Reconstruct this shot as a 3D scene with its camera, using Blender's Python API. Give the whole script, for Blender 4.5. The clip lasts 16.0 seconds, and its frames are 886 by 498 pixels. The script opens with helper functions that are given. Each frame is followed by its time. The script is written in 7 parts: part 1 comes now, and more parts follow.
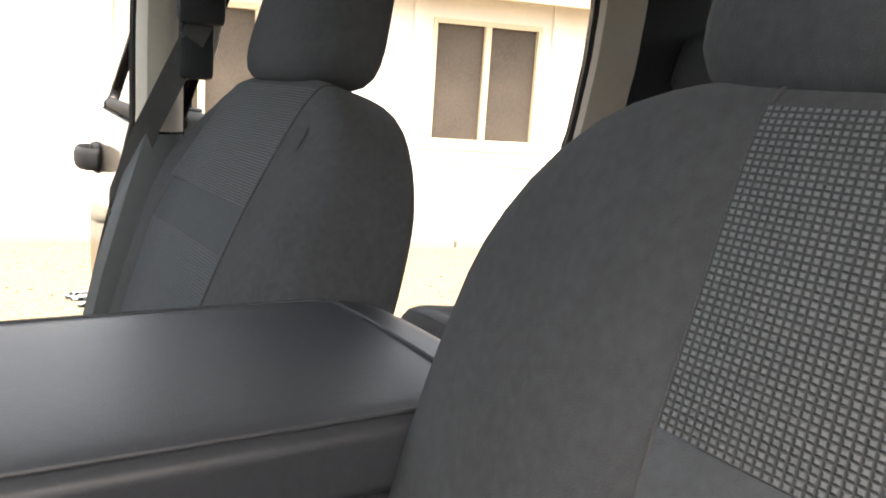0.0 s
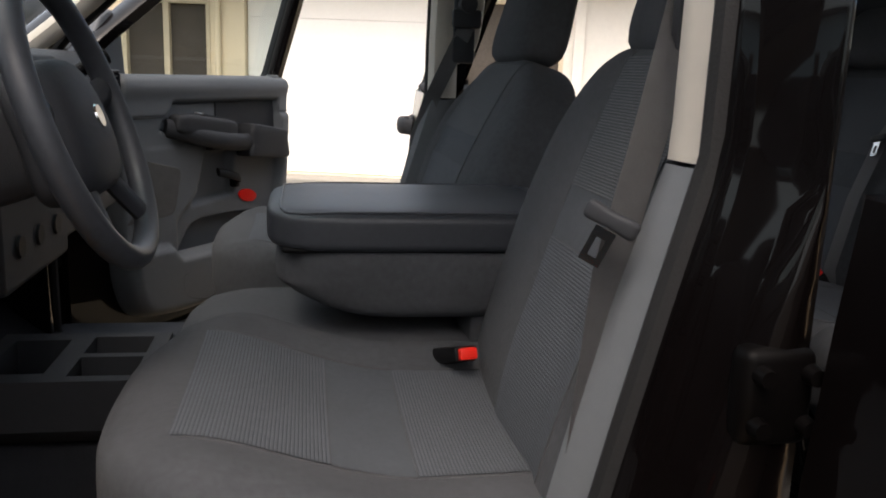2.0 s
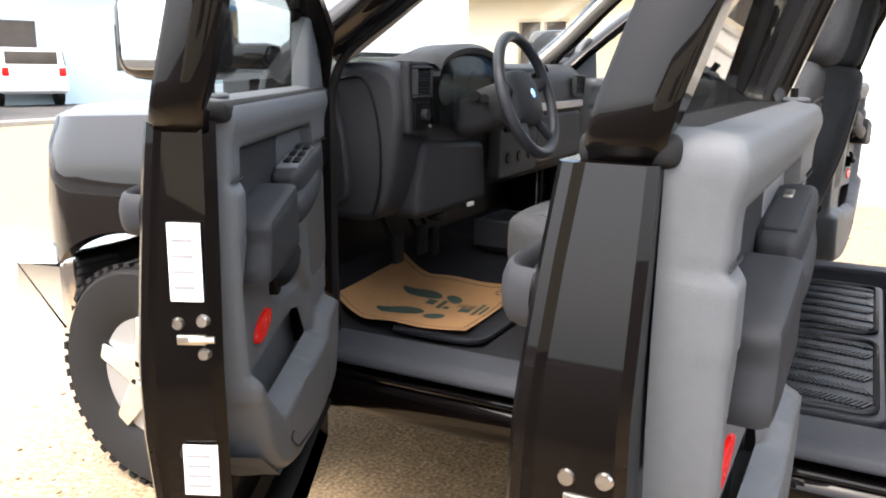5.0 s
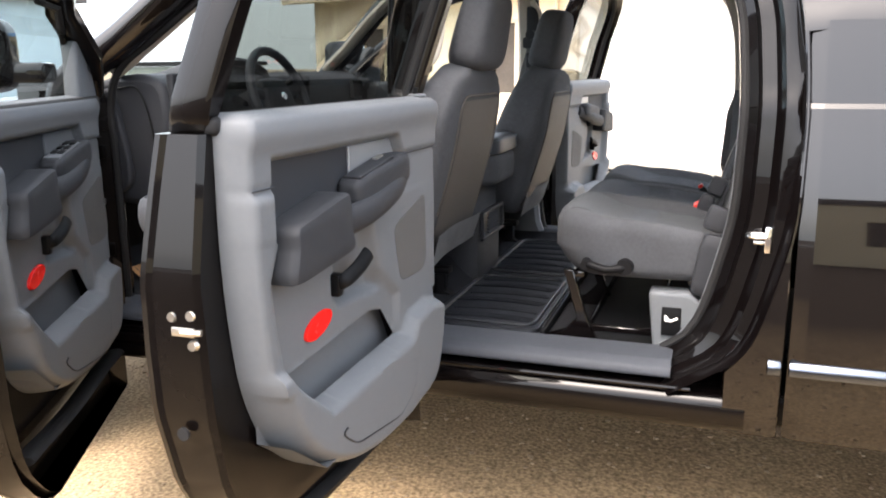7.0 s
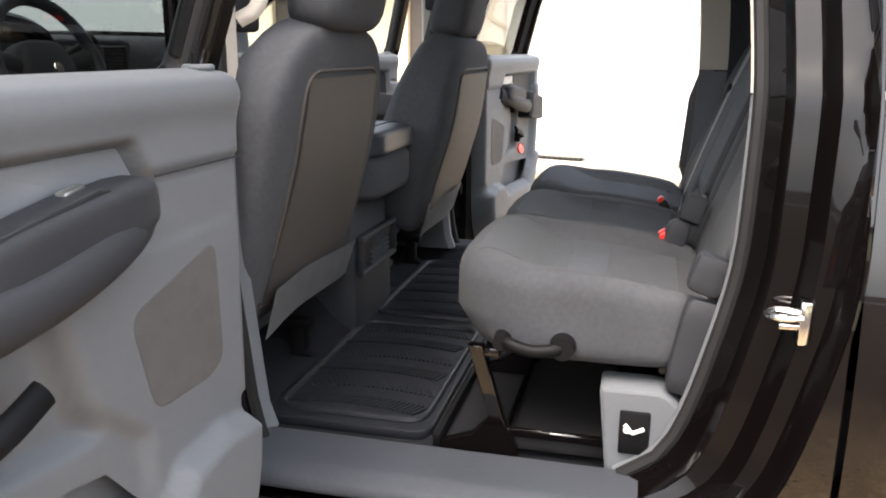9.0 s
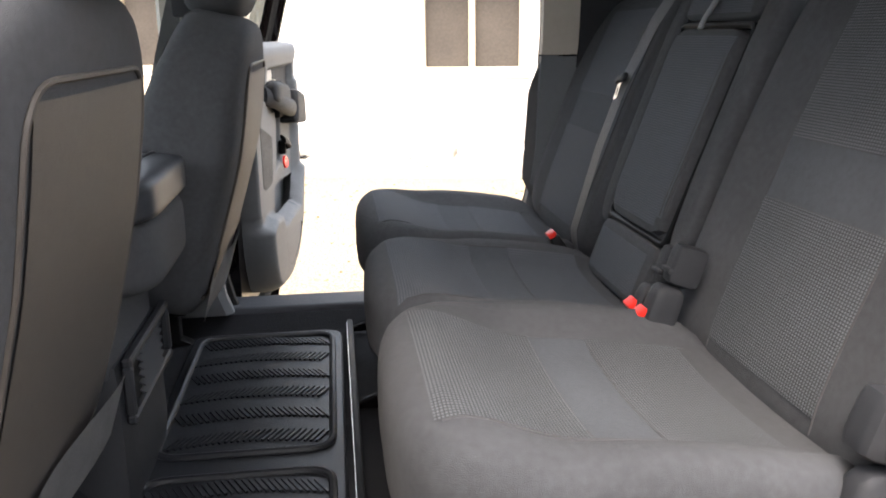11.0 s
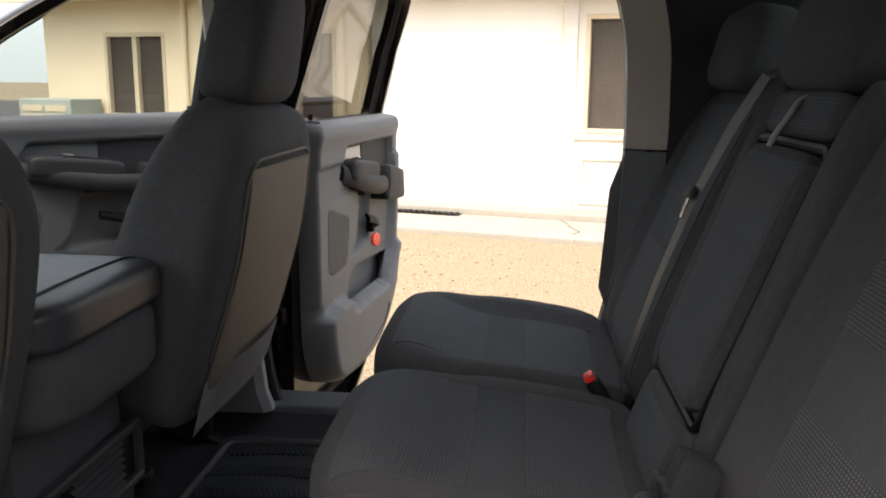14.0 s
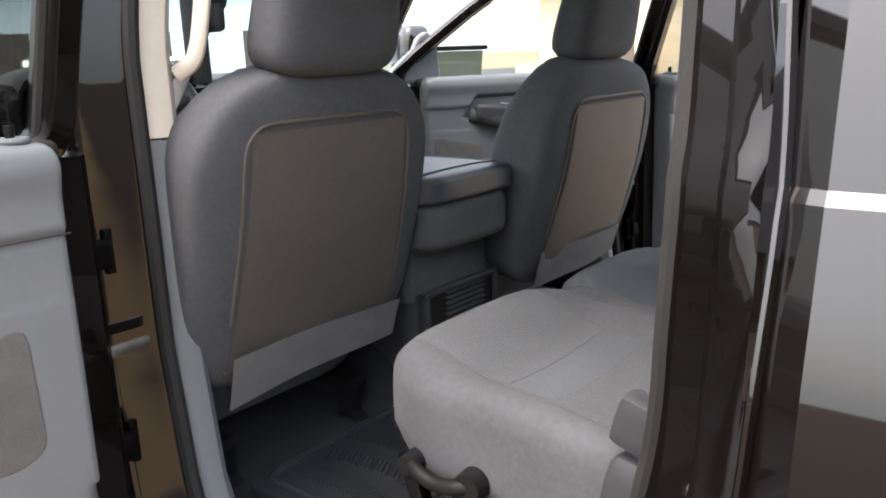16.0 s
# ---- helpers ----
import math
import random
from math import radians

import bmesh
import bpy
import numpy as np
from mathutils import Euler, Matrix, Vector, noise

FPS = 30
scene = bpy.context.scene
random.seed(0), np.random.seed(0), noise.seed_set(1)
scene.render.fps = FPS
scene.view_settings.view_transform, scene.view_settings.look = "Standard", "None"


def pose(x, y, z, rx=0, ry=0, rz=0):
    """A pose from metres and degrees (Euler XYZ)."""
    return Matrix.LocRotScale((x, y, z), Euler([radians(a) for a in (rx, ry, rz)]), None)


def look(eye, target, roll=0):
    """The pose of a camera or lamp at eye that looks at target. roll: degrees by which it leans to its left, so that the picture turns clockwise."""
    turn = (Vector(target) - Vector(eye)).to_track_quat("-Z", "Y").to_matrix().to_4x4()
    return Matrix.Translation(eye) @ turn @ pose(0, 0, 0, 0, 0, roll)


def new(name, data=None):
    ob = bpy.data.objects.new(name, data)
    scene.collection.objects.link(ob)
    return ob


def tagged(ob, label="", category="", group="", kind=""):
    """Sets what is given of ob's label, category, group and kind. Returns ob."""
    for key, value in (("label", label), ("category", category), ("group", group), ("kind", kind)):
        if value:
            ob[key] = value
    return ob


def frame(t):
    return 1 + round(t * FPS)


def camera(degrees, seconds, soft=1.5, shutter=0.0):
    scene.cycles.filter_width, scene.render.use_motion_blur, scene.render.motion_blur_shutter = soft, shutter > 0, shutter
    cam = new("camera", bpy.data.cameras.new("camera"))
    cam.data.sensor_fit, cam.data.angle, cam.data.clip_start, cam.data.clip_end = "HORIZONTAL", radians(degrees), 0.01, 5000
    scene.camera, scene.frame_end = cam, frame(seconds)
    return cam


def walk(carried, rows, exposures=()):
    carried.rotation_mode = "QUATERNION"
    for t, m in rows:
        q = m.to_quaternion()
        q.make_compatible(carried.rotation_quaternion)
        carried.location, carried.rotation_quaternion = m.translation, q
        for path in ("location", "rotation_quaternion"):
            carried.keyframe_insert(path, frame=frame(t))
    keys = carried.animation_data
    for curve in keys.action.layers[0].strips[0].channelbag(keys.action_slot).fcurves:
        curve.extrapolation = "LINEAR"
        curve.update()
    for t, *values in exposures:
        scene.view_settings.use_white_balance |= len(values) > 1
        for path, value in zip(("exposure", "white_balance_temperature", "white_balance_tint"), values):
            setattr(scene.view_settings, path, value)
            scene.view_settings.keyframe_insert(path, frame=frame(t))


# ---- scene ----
from mathutils.bvhtree import BVHTree

# camera and path -------------------------------------------------------------
cam = camera(57.0, 16.0, soft=1.9)
PATH = [
    (0.0, -0.736, 0.254, 1.389, 79.44, -3.83, -121.24),
    (0.5, -0.988, 0.317, 1.394, 79.85, -3.58, -114.19),
    (1.0, -1.158, 0.325, 1.388, 79.81, -3.14, -109.90),
    (1.5, -1.326, 0.283, 1.369, 77.99, -1.86, -103.46),
    (2.0, -1.511, 0.293, 1.367, 77.73, -2.21, -99.32),
    (2.5, -1.712, 0.282, 1.357, 77.14, -3.35, -94.87),
    (3.0, -1.927, 0.238, 1.365, 77.84, -2.94, -88.97),
    (3.5, -2.153, 0.154, 1.375, 78.66, -3.05, -81.58),
    (4.0, -2.378, 0.034, 1.388, 78.85, -3.05, -73.23),
    (4.2, -2.446, -0.032, 1.385, 78.81, -2.68, -69.30),
    (6.3, -3.110, -0.907, 1.378, 76.72, -0.22, -60.57),
    (6.5, -3.125, -0.968, 1.381, 76.70, -0.07, -63.21),
    (7.0, -3.142, -0.989, 1.394, 77.49, 0.45, -71.26),
    (7.5, -3.062, -0.954, 1.399, 76.50, 1.04, -75.53),
    (8.0, -2.842, -0.922, 1.389, 76.22, -0.36, -75.65),
    (8.2, -2.712, -0.918, 1.384, 76.16, -0.61, -75.27),
    (10.3, -1.605, -0.630, 1.324, 75.27, 0.48, -87.70),
    (10.5, -1.546, -0.576, 1.330, 75.18, 0.41, -91.68),
    (11.0, -1.419, -0.475, 1.344, 75.24, 0.62, -97.59),
    (11.5, -1.306, -0.458, 1.386, 75.36, 0.69, -99.19),
    (12.0, -1.199, -0.482, 1.417, 75.81, 0.48, -100.43),
    (12.5, -1.128, -0.522, 1.424, 77.33, 0.42, -102.13),
    (13.0, -1.090, -0.584, 1.428, 79.30, 0.01, -102.41),
    (13.5, -1.123, -0.683, 1.428, 80.03, -1.12, -96.27),
    (14.0, -1.145, -0.790, 1.425, 78.70, -0.51, -84.63),
    (14.5, -1.180, -0.913, 1.408, 78.30, 1.01, -72.30),
    (15.0, -1.342, -1.070, 1.392, 78.65, 3.12, -63.41),
    (15.5, -1.485, -1.211, 1.415, 77.21, 2.88, -57.21),
    (16.0, -1.613, -1.380, 1.417, 76.55, 2.15, -51.52),
]
walk(cam, [(t, pose(*p)) for t, *p in PATH], exposures=[
    (0, 2.65, 7300, 11), (0.5, 2.58, 7250, 11), (1, 1.92, 6800, 11), (1.5, 1.38, 6500, 11), (2, 1.3, 6600, 11), (2.5, 1.35, 6400, 11),
    (3, 1.58, 6400, 11), (3.5, 1.95, 6400, 11), (4.2, 2.38, 6500, 11), (6.3, 2.5, 6450, 11), (7, 2.65, 6450, 11), (8.2, 2.55, 6500, 11),
    (10.3, 2.74, 6600, 11), (11, 2.74, 6600, 11), (12, 2.78, 6800, 11), (12.5, 2.62, 7000, 11), (13, 2.55, 7100, 11), (13.5, 2.45, 7000, 11),
    (14, 1.85, 6900, 11), (14.5, 1.5, 6700, 11), (15, 1.4, 6500, 11), (15.5, 1.75, 6500, 11), (16, 2.95, 6550, 11)])

# world and sun ---------------------------------------------------------------
world = bpy.data.worlds.new("world")
scene.world = world
world.use_nodes = True
wn = world.node_tree
sky = wn.nodes.new("ShaderNodeTexSky")
sky.sky_type, sky.sun_disc = "NISHITA", False
sky.sun_elevation, sky.sun_rotation = radians(62), radians(292)
sky.dust_density, sky.air_density, sky.ozone_density = 8.0, 0.6, 0.4
wn.nodes["Background"].inputs["Strength"].default_value = 0.1
wn.links.new(sky.outputs[0], wn.nodes["Background"].inputs["Color"])
# even white haze over the whole sky
haze = wn.nodes.new("ShaderNodeBackground")
haze.inputs["Color"].default_value, haze.inputs["Strength"].default_value = (0.92, 0.97, 1.0, 1), 0.46
both = wn.nodes.new("ShaderNodeAddShader")
wn.links.new(wn.nodes["Background"].outputs[0], both.inputs[0])
wn.links.new(haze.outputs[0], both.inputs[1])
wn.links.new(both.outputs[0], wn.nodes["World Output"].inputs["Surface"])
sun = new("sun", bpy.data.lights.new("sun", "SUN"))
sun.data.energy, sun.data.angle, sun.data.color = 0.25, radians(25), (1.0, 0.95, 0.88)
SUN_FROM = Vector((-0.435, 0.176, 0.883))
sun.matrix_world = look(SUN_FROM * 30, (0, 0, 0))
scene.view_settings.exposure = 0.0


# materials -------------------------------------------------------------------
def mat(name, base, rough=0.6, metal=0.0, var=0.12, scale=8.0, bump=0.0, bscale=300.0, coat=0.0, spec=0.25, sheen=0.0,
        grain=None, fine=0.0):
    """Principled material with mottling at two scales and a fine bump."""
    m = bpy.data.materials.new(name)
    m.use_nodes = True
    nt = m.node_tree
    b = nt.nodes["Principled BSDF"]
    b.inputs["Roughness"].default_value, b.inputs["Metallic"].default_value = rough, metal
    b.inputs["Coat Weight"].default_value, b.inputs["Coat Roughness"].default_value = coat, 0.03
    b.inputs["Specular IOR Level"].default_value = spec
    b.inputs["Sheen Weight"].default_value = sheen
    tc = nt.nodes.new("ShaderNodeTexCoord")
    n1 = nt.nodes.new("ShaderNodeTexNoise")
    n1.inputs["Scale"].default_value, n1.inputs["Detail"].default_value = scale, 6
    nt.links.new(tc.outputs["Object"], n1.inputs["Vector"])
    n2 = nt.nodes.new("ShaderNodeTexNoise")
    n2.inputs["Scale"].default_value, n2.inputs["Detail"].default_value = scale * 14, 3
    nt.links.new(tc.outputs["Object"], n2.inputs["Vector"])
    mixf = nt.nodes.new("ShaderNodeMath")
    mixf.operation = "MULTIPLY_ADD"
    mixf.inputs[1].default_value = 0.45
    nt.links.new(n2.outputs["Fac"], mixf.inputs[0])
    sc = nt.nodes.new("ShaderNodeMath")
    sc.operation = "MULTIPLY"
    sc.inputs[1].default_value = 0.55
    nt.links.new(n1.outputs["Fac"], sc.inputs[0])
    nt.links.new(sc.outputs[0], mixf.inputs[2])
    ramp = nt.nodes.new("ShaderNodeValToRGB")
    c = Vector(base)
    lo, hi = c * (1 - var), c * (1 + var)
    ramp.color_ramp.elements[0].position, ramp.color_ramp.elements[1].position = 0.3, 0.7
    ramp.color_ramp.elements[0].color, ramp.color_ramp.elements[1].color = (*lo, 1), (*hi, 1)
    nt.links.new(mixf.outputs[0], ramp.inputs[0])
    nt.links.new(ramp.outputs[0], b.inputs["Base Color"])
    rr = nt.nodes.new("ShaderNodeMapRange")
    rr.inputs[3].default_value, rr.inputs[4].default_value = max(0.02, rough - 0.08 * (rough > 0.15)), min(1, rough + 0.08 * (rough > 0.15))
    nt.links.new(n1.outputs["Fac"], rr.inputs[0])
    nt.links.new(rr.outputs[0], b.inputs["Roughness"])
    if bump:
        nb = nt.nodes.new("ShaderNodeTexNoise")
        nb.inputs["Scale"].default_value, nb.inputs["Detail"].default_value = bscale, 2
        nt.links.new(tc.outputs["Object"], nb.inputs["Vector"])
        bp = nt.nodes.new("ShaderNodeBump")
        bp.inputs["Strength"].default_value, bp.inputs["Distance"].default_value = bump, 0.004
        nt.links.new(nb.outputs["Fac"], bp.inputs["Height"])
        nt.links.new(bp.outputs[0], b.inputs["Normal"])
    return m


def weave(m, pitch, depth, dark=0.5, stretch=1.0):
    """Adds a woven grid (two crossed waves) to a material: bump and darker gaps."""
    nt = m.node_tree
    b = nt.nodes["Principled BSDF"]
    uv = nt.nodes.new("ShaderNodeUVMap")
    sep = nt.nodes.new("ShaderNodeSeparateXYZ")
    nt.links.new(uv.outputs[0], sep.inputs[0])
    outs = []
    for i, k in ((0, 1.0), (1, stretch)):
        w = nt.nodes.new("ShaderNodeMath")
        w.operation = "MULTIPLY"
        w.inputs[1].default_value = 2 * math.pi / (pitch * k)
        nt.links.new(sep.outputs[i], w.inputs[0])
        s = nt.nodes.new("ShaderNodeMath")
        s.operation = "SINE"
        nt.links.new(w.outputs[0], s.inputs[0])
        outs.append(s)
    mn = nt.nodes.new("ShaderNodeMath")
    mn.operation = "MINIMUM"
    nt.links.new(outs[0].outputs[0], mn.inputs[0])
    nt.links.new(outs[1].outputs[0], mn.inputs[1])
    rg = nt.nodes.new("ShaderNodeMapRange")
    rg.inputs[1].default_value, rg.inputs[2].default_value = -0.95, 0.15
    nt.links.new(mn.outputs[0], rg.inputs[0])
    bp = nt.nodes.new("ShaderNodeBump")
    bp.inputs["Strength"].default_value, bp.inputs["Distance"].default_value = 0.9, depth
    nt.links.new(rg.outputs[0], bp.inputs["Height"])
    nt.links.new(bp.outputs[0], b.inputs["Normal"])
    src = b.inputs["Base Color"].links[0].from_socket
    mul = nt.nodes.new("ShaderNodeMix")
    mul.data_type, mul.blend_type = "RGBA", "MULTIPLY"
    mul.inputs["Factor"].default_value = 1.0
    cr = nt.nodes.new("ShaderNodeMapRange")
    cr.inputs[3].default_value, cr.inputs[4].default_value = dark, 1.08
    nt.links.new(rg.outputs[0], cr.inputs[0])
    nt.links.new(src, mul.inputs["A"])
    nt.links.new(cr.outputs[0], mul.inputs["B"])
    nt.links.new(mul.outputs["Result"], b.inputs["Base Color"])
    return m


def glass(name, tint, rough=0.0):
    m = bpy.data.materials.new(name)
    m.use_nodes = True
    nt = m.node_tree
    nt.nodes.remove(nt.nodes["Principled BSDF"])
    tr = nt.nodes.new("ShaderNodeBsdfTransparent")
    tr.inputs[0].default_value = (*tint, 1)
    gl = nt.nodes.new("ShaderNodeBsdfGlossy")
    gl.inputs["Roughness"].default_value = 0.02
    lw = nt.nodes.new("ShaderNodeLayerWeight")
    lw.inputs[0].default_value = 0.5
    pw = nt.nodes.new("ShaderNodeMath")
    pw.operation = "POWER"
    pw.inputs[1].default_value = 5.0
    nt.links.new(lw.outputs["Facing"], pw.inputs[0])
    fr = nt.nodes.new("ShaderNodeMath")
    fr.operation = "MULTIPLY_ADD"
    fr.inputs[1].default_value, fr.inputs[2].default_value = 0.92, 0.06
    nt.links.new(pw.outputs[0], fr.inputs[0])
    mx = nt.nodes.new("ShaderNodeMixShader")
    nt.links.new(fr.outputs[0], mx.inputs[0])
    nt.links.new(tr.outputs[0], mx.inputs[1])
    nt.links.new(gl.outputs[0], mx.inputs[2])
    nt.links.new(mx.outputs[0], nt.nodes["Material Output"].inputs[0])
    return m


FABRIC = mat("seat_fabric", (0.0515, 0.0542, 0.0592), 0.9, var=0.2, scale=7, bump=0.35, bscale=900, spec=0.1, sheen=0.03)
FABRIC_BAND = mat("seat_band_fabric", (0.055, 0.061, 0.069), 0.88, var=0.16, scale=9, bump=0.25, bscale=1100, spec=0.1, sheen=0.03)
WEAVE = weave(mat("seat_woven_insert", (0.094, 0.102, 0.111), 0.85, var=0.12, scale=9, spec=0.25), 0.0054, 0.0013, 0.36, 0.78)
RIB = weave(mat("seat_ribbed_insert", (0.082, 0.09, 0.102), 0.9, var=0.1, scale=9, spec=0.25), 0.0050, 0.0012, 0.6, 0.9)
SEAM = mat("seam_thread", (0.05, 0.05, 0.054), 0.9, scale=40)
VINYL = mat("vinyl", (0.03, 0.033, 0.039), 0.43, var=0.2, scale=7, spec=0.35, bump=0.06, bscale=420)
SEATBACK = mat("seat_back_vinyl", (0.062, 0.056, 0.051), 0.62, spec=0.25, var=0.16, scale=6, bump=0.2, bscale=600)
FLAP = mat("grey_carpet_flap", (0.22, 0.22, 0.225), 0.95, var=0.15, scale=20, bump=0.5, bscale=700)
TRIM = mat("grey_plastic", (0.102, 0.109, 0.117), 0.55, var=0.06, scale=5, bump=0.18, bscale=800)
SILL = mat("sill_plastic", (0.036, 0.04, 0.048), 0.6, var=0.12, scale=6, bump=0.15, bscale=700)
TRIM_DARK = mat("charcoal_plastic", (0.022, 0.0235, 0.027), 0.6, spec=0.22, var=0.1, scale=6, bump=0.2, bscale=800)
TRIM_BEIGE = mat("beige_pillar_plastic", (0.42, 0.39, 0.34), 0.6, var=0.05, scale=5, bump=0.1, bscale=700)
DASH = mat("dash_plastic", (0.018, 0.0195, 0.0235), 0.6, spec=0.3, var=0.1, scale=5, bump=0.3, bscale=700)
BLACK = mat("black_plastic", (0.0045, 0.0045, 0.005), 0.5, var=0.2, scale=15, spec=0.12)
RUBBER = mat("black_rubber", (0.009, 0.009, 0.0095), 0.7, var=0.25, scale=20, bump=0.15, bscale=300)
PAINT = mat("black_car_paint", (0.0022, 0.0015, 0.0015), 0.35, var=0.1, scale=3, coat=0.9, spec=0.03)
PAINT_IN = mat("black_inner_paint", (0.002, 0.0014, 0.0014), 0.35, var=0.2, scale=5, coat=0.5, spec=0.05)
HINGE = mat("hinge_paint", (0.0016, 0.0013, 0.0013), 0.45, var=0.2, scale=20, spec=0.06)
CARPET = mat("dark_carpet", (0.012, 0.013, 0.016), 0.95, var=0.3, scale=14, bump=0.8, bscale=900)
MATRUB = mat("floor_mat_rubber", (0.014, 0.0155, 0.019), 0.38, var=0.25, scale=9, bump=0.15, bscale=400)
CHROME = mat("chrome", (0.75, 0.75, 0.74), 0.12, 1.0, var=0.05, scale=10)
STEEL = mat("zinc_steel", (0.62, 0.6, 0.55), 0.3, 1.0, var=0.15, scale=30)
SMOKE = mat("smoked_chrome", (0.1, 0.115, 0.14), 0.2, 1.0, var=0.05, scale=10)
SATIN = mat("satin_silver_plastic", (0.33, 0.34, 0.35), 0.35, 0.6, var=0.05, scale=10)
RED = mat("red_reflector", (0.72, 0.012, 0.008), 0.25, var=0.05, scale=60)
REDBTN = mat("red_button", (0.6, 0.02, 0.012), 0.4, var=0.05, scale=60)
BELT = mat("belt_webbing", (0.095, 0.095, 0.098), 0.42, spec=0.5, var=0.15, scale=40, bump=0.3, bscale=1200)
PAPER = mat("kraft_paper", (0.31, 0.175, 0.08), 0.85, var=0.12, scale=7, bump=0.25, bscale=40)
INK = mat("dark_green_ink", (0.035, 0.055, 0.045), 0.8, var=0.3, scale=25)
LABEL = mat("white_sticker", (0.78, 0.77, 0.74), 0.45, var=0.04, scale=30)
LABEL_INK = mat("sticker_print", (0.25, 0.25, 0.26), 0.6, scale=60)
YELLOW = mat("yellow_sticker", (0.75, 0.52, 0.05), 0.5, scale=30)
SAND = mat("sandy_ground", (0.29, 0.208, 0.122), 0.95, var=0.25, scale=0.9, bump=1.0, bscale=55, spec=0.04)
# the dirt turns paler ahead of the truck
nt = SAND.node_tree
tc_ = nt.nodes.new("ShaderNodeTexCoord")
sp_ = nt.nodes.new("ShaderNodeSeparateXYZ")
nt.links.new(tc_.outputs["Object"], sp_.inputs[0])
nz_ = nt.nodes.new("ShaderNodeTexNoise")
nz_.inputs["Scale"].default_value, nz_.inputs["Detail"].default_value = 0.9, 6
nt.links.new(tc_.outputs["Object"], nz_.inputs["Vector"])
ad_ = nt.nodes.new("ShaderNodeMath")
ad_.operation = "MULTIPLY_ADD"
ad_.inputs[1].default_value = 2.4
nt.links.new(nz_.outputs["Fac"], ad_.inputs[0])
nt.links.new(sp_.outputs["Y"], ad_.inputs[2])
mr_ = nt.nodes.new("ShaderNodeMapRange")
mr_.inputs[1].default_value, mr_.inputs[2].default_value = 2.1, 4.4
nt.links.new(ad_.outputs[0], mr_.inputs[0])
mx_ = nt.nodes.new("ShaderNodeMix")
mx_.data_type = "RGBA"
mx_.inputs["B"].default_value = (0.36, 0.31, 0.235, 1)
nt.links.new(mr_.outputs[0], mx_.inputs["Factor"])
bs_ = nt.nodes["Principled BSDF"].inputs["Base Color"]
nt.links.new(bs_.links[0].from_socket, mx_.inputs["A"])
# grit: fine light and dark grains over the colour
nw_ = nt.nodes.new("ShaderNodeTexNoise")
nw_.inputs["Scale"].default_value, nw_.inputs["Detail"].default_value = 0.32, 7
nt.links.new(tc_.outputs["Object"], nw_.inputs["Vector"])


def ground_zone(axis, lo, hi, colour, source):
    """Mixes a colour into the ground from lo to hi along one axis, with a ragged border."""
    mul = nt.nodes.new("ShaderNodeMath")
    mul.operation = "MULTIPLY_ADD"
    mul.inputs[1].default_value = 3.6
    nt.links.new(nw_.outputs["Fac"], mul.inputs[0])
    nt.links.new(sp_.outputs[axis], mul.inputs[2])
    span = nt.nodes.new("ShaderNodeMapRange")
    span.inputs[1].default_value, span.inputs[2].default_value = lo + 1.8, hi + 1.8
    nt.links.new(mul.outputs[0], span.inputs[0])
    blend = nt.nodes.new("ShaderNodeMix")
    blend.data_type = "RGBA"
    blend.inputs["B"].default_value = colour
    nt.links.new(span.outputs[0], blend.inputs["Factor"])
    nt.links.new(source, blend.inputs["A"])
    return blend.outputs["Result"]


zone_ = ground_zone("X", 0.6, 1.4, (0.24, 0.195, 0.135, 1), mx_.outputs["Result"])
# shade put into the ground colour beyond the driver's side; dims reflections and bounce
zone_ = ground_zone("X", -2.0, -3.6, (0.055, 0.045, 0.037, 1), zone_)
gn_ = nt.nodes.new("ShaderNodeTexNoise")
gn_.inputs["Scale"].default_value, gn_.inputs["Detail"].default_value = 70, 4
nt.links.new(tc_.outputs["Object"], gn_.inputs["Vector"])
gm_ = nt.nodes.new("ShaderNodeMapRange")
gm_.inputs[1].default_value, gm_.inputs[2].default_value = 0.32, 0.68
gm_.inputs[3].default_value, gm_.inputs[4].default_value = 0.55, 1.45
nt.links.new(gn_.outputs["Fac"], gm_.inputs[0])
gx_ = nt.nodes.new("ShaderNodeMix")
gx_.data_type, gx_.blend_type = "RGBA", "MULTIPLY"
gx_.inputs["Factor"].default_value = 1.0
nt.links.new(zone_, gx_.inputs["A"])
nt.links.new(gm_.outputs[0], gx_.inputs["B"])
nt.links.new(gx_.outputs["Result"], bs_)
PEBBLE = mat("pebbles", (0.27, 0.2, 0.125), 0.9, var=0.3, scale=30)
CONCRETE = mat("concrete", (0.3, 0.28, 0.24), 0.9, var=0.1, scale=1.2, bump=0.4, bscale=60)
STUCCO = mat("white_stucco", (0.66, 0.635, 0.58), 0.9, var=0.05, scale=1.4, bump=0.5, bscale=80)
CREAM = mat("cream_stucco", (0.74, 0.64, 0.47), 0.9, var=0.06, scale=1.2, bump=0.5, bscale=80)
DOORWHITE = mat("white_garage_door_paint", (0.85, 0.84, 0.8), 0.6, var=0.03, scale=2)
FRAMEW = mat("ivory_window_frame", (0.56, 0.48, 0.35), 0.5, var=0.05, scale=8)
SCREEN = mat("window_screen", (0.07, 0.06, 0.05), 0.7, var=0.25, scale=2.5, bump=0.2, bscale=300)
ROOFBLUE = mat("blue_metal_roof", (0.05, 0.2, 0.42), 0.45, var=0.1, scale=3)
ASPHALT = mat("asphalt", (0.07, 0.068, 0.066), 0.9, var=0.2, scale=2, bump=0.5, bscale=60)
CARWHITE = mat("white_car_paint", (0.75, 0.76, 0.78), 0.3, var=0.03, scale=3, coat=1.0)
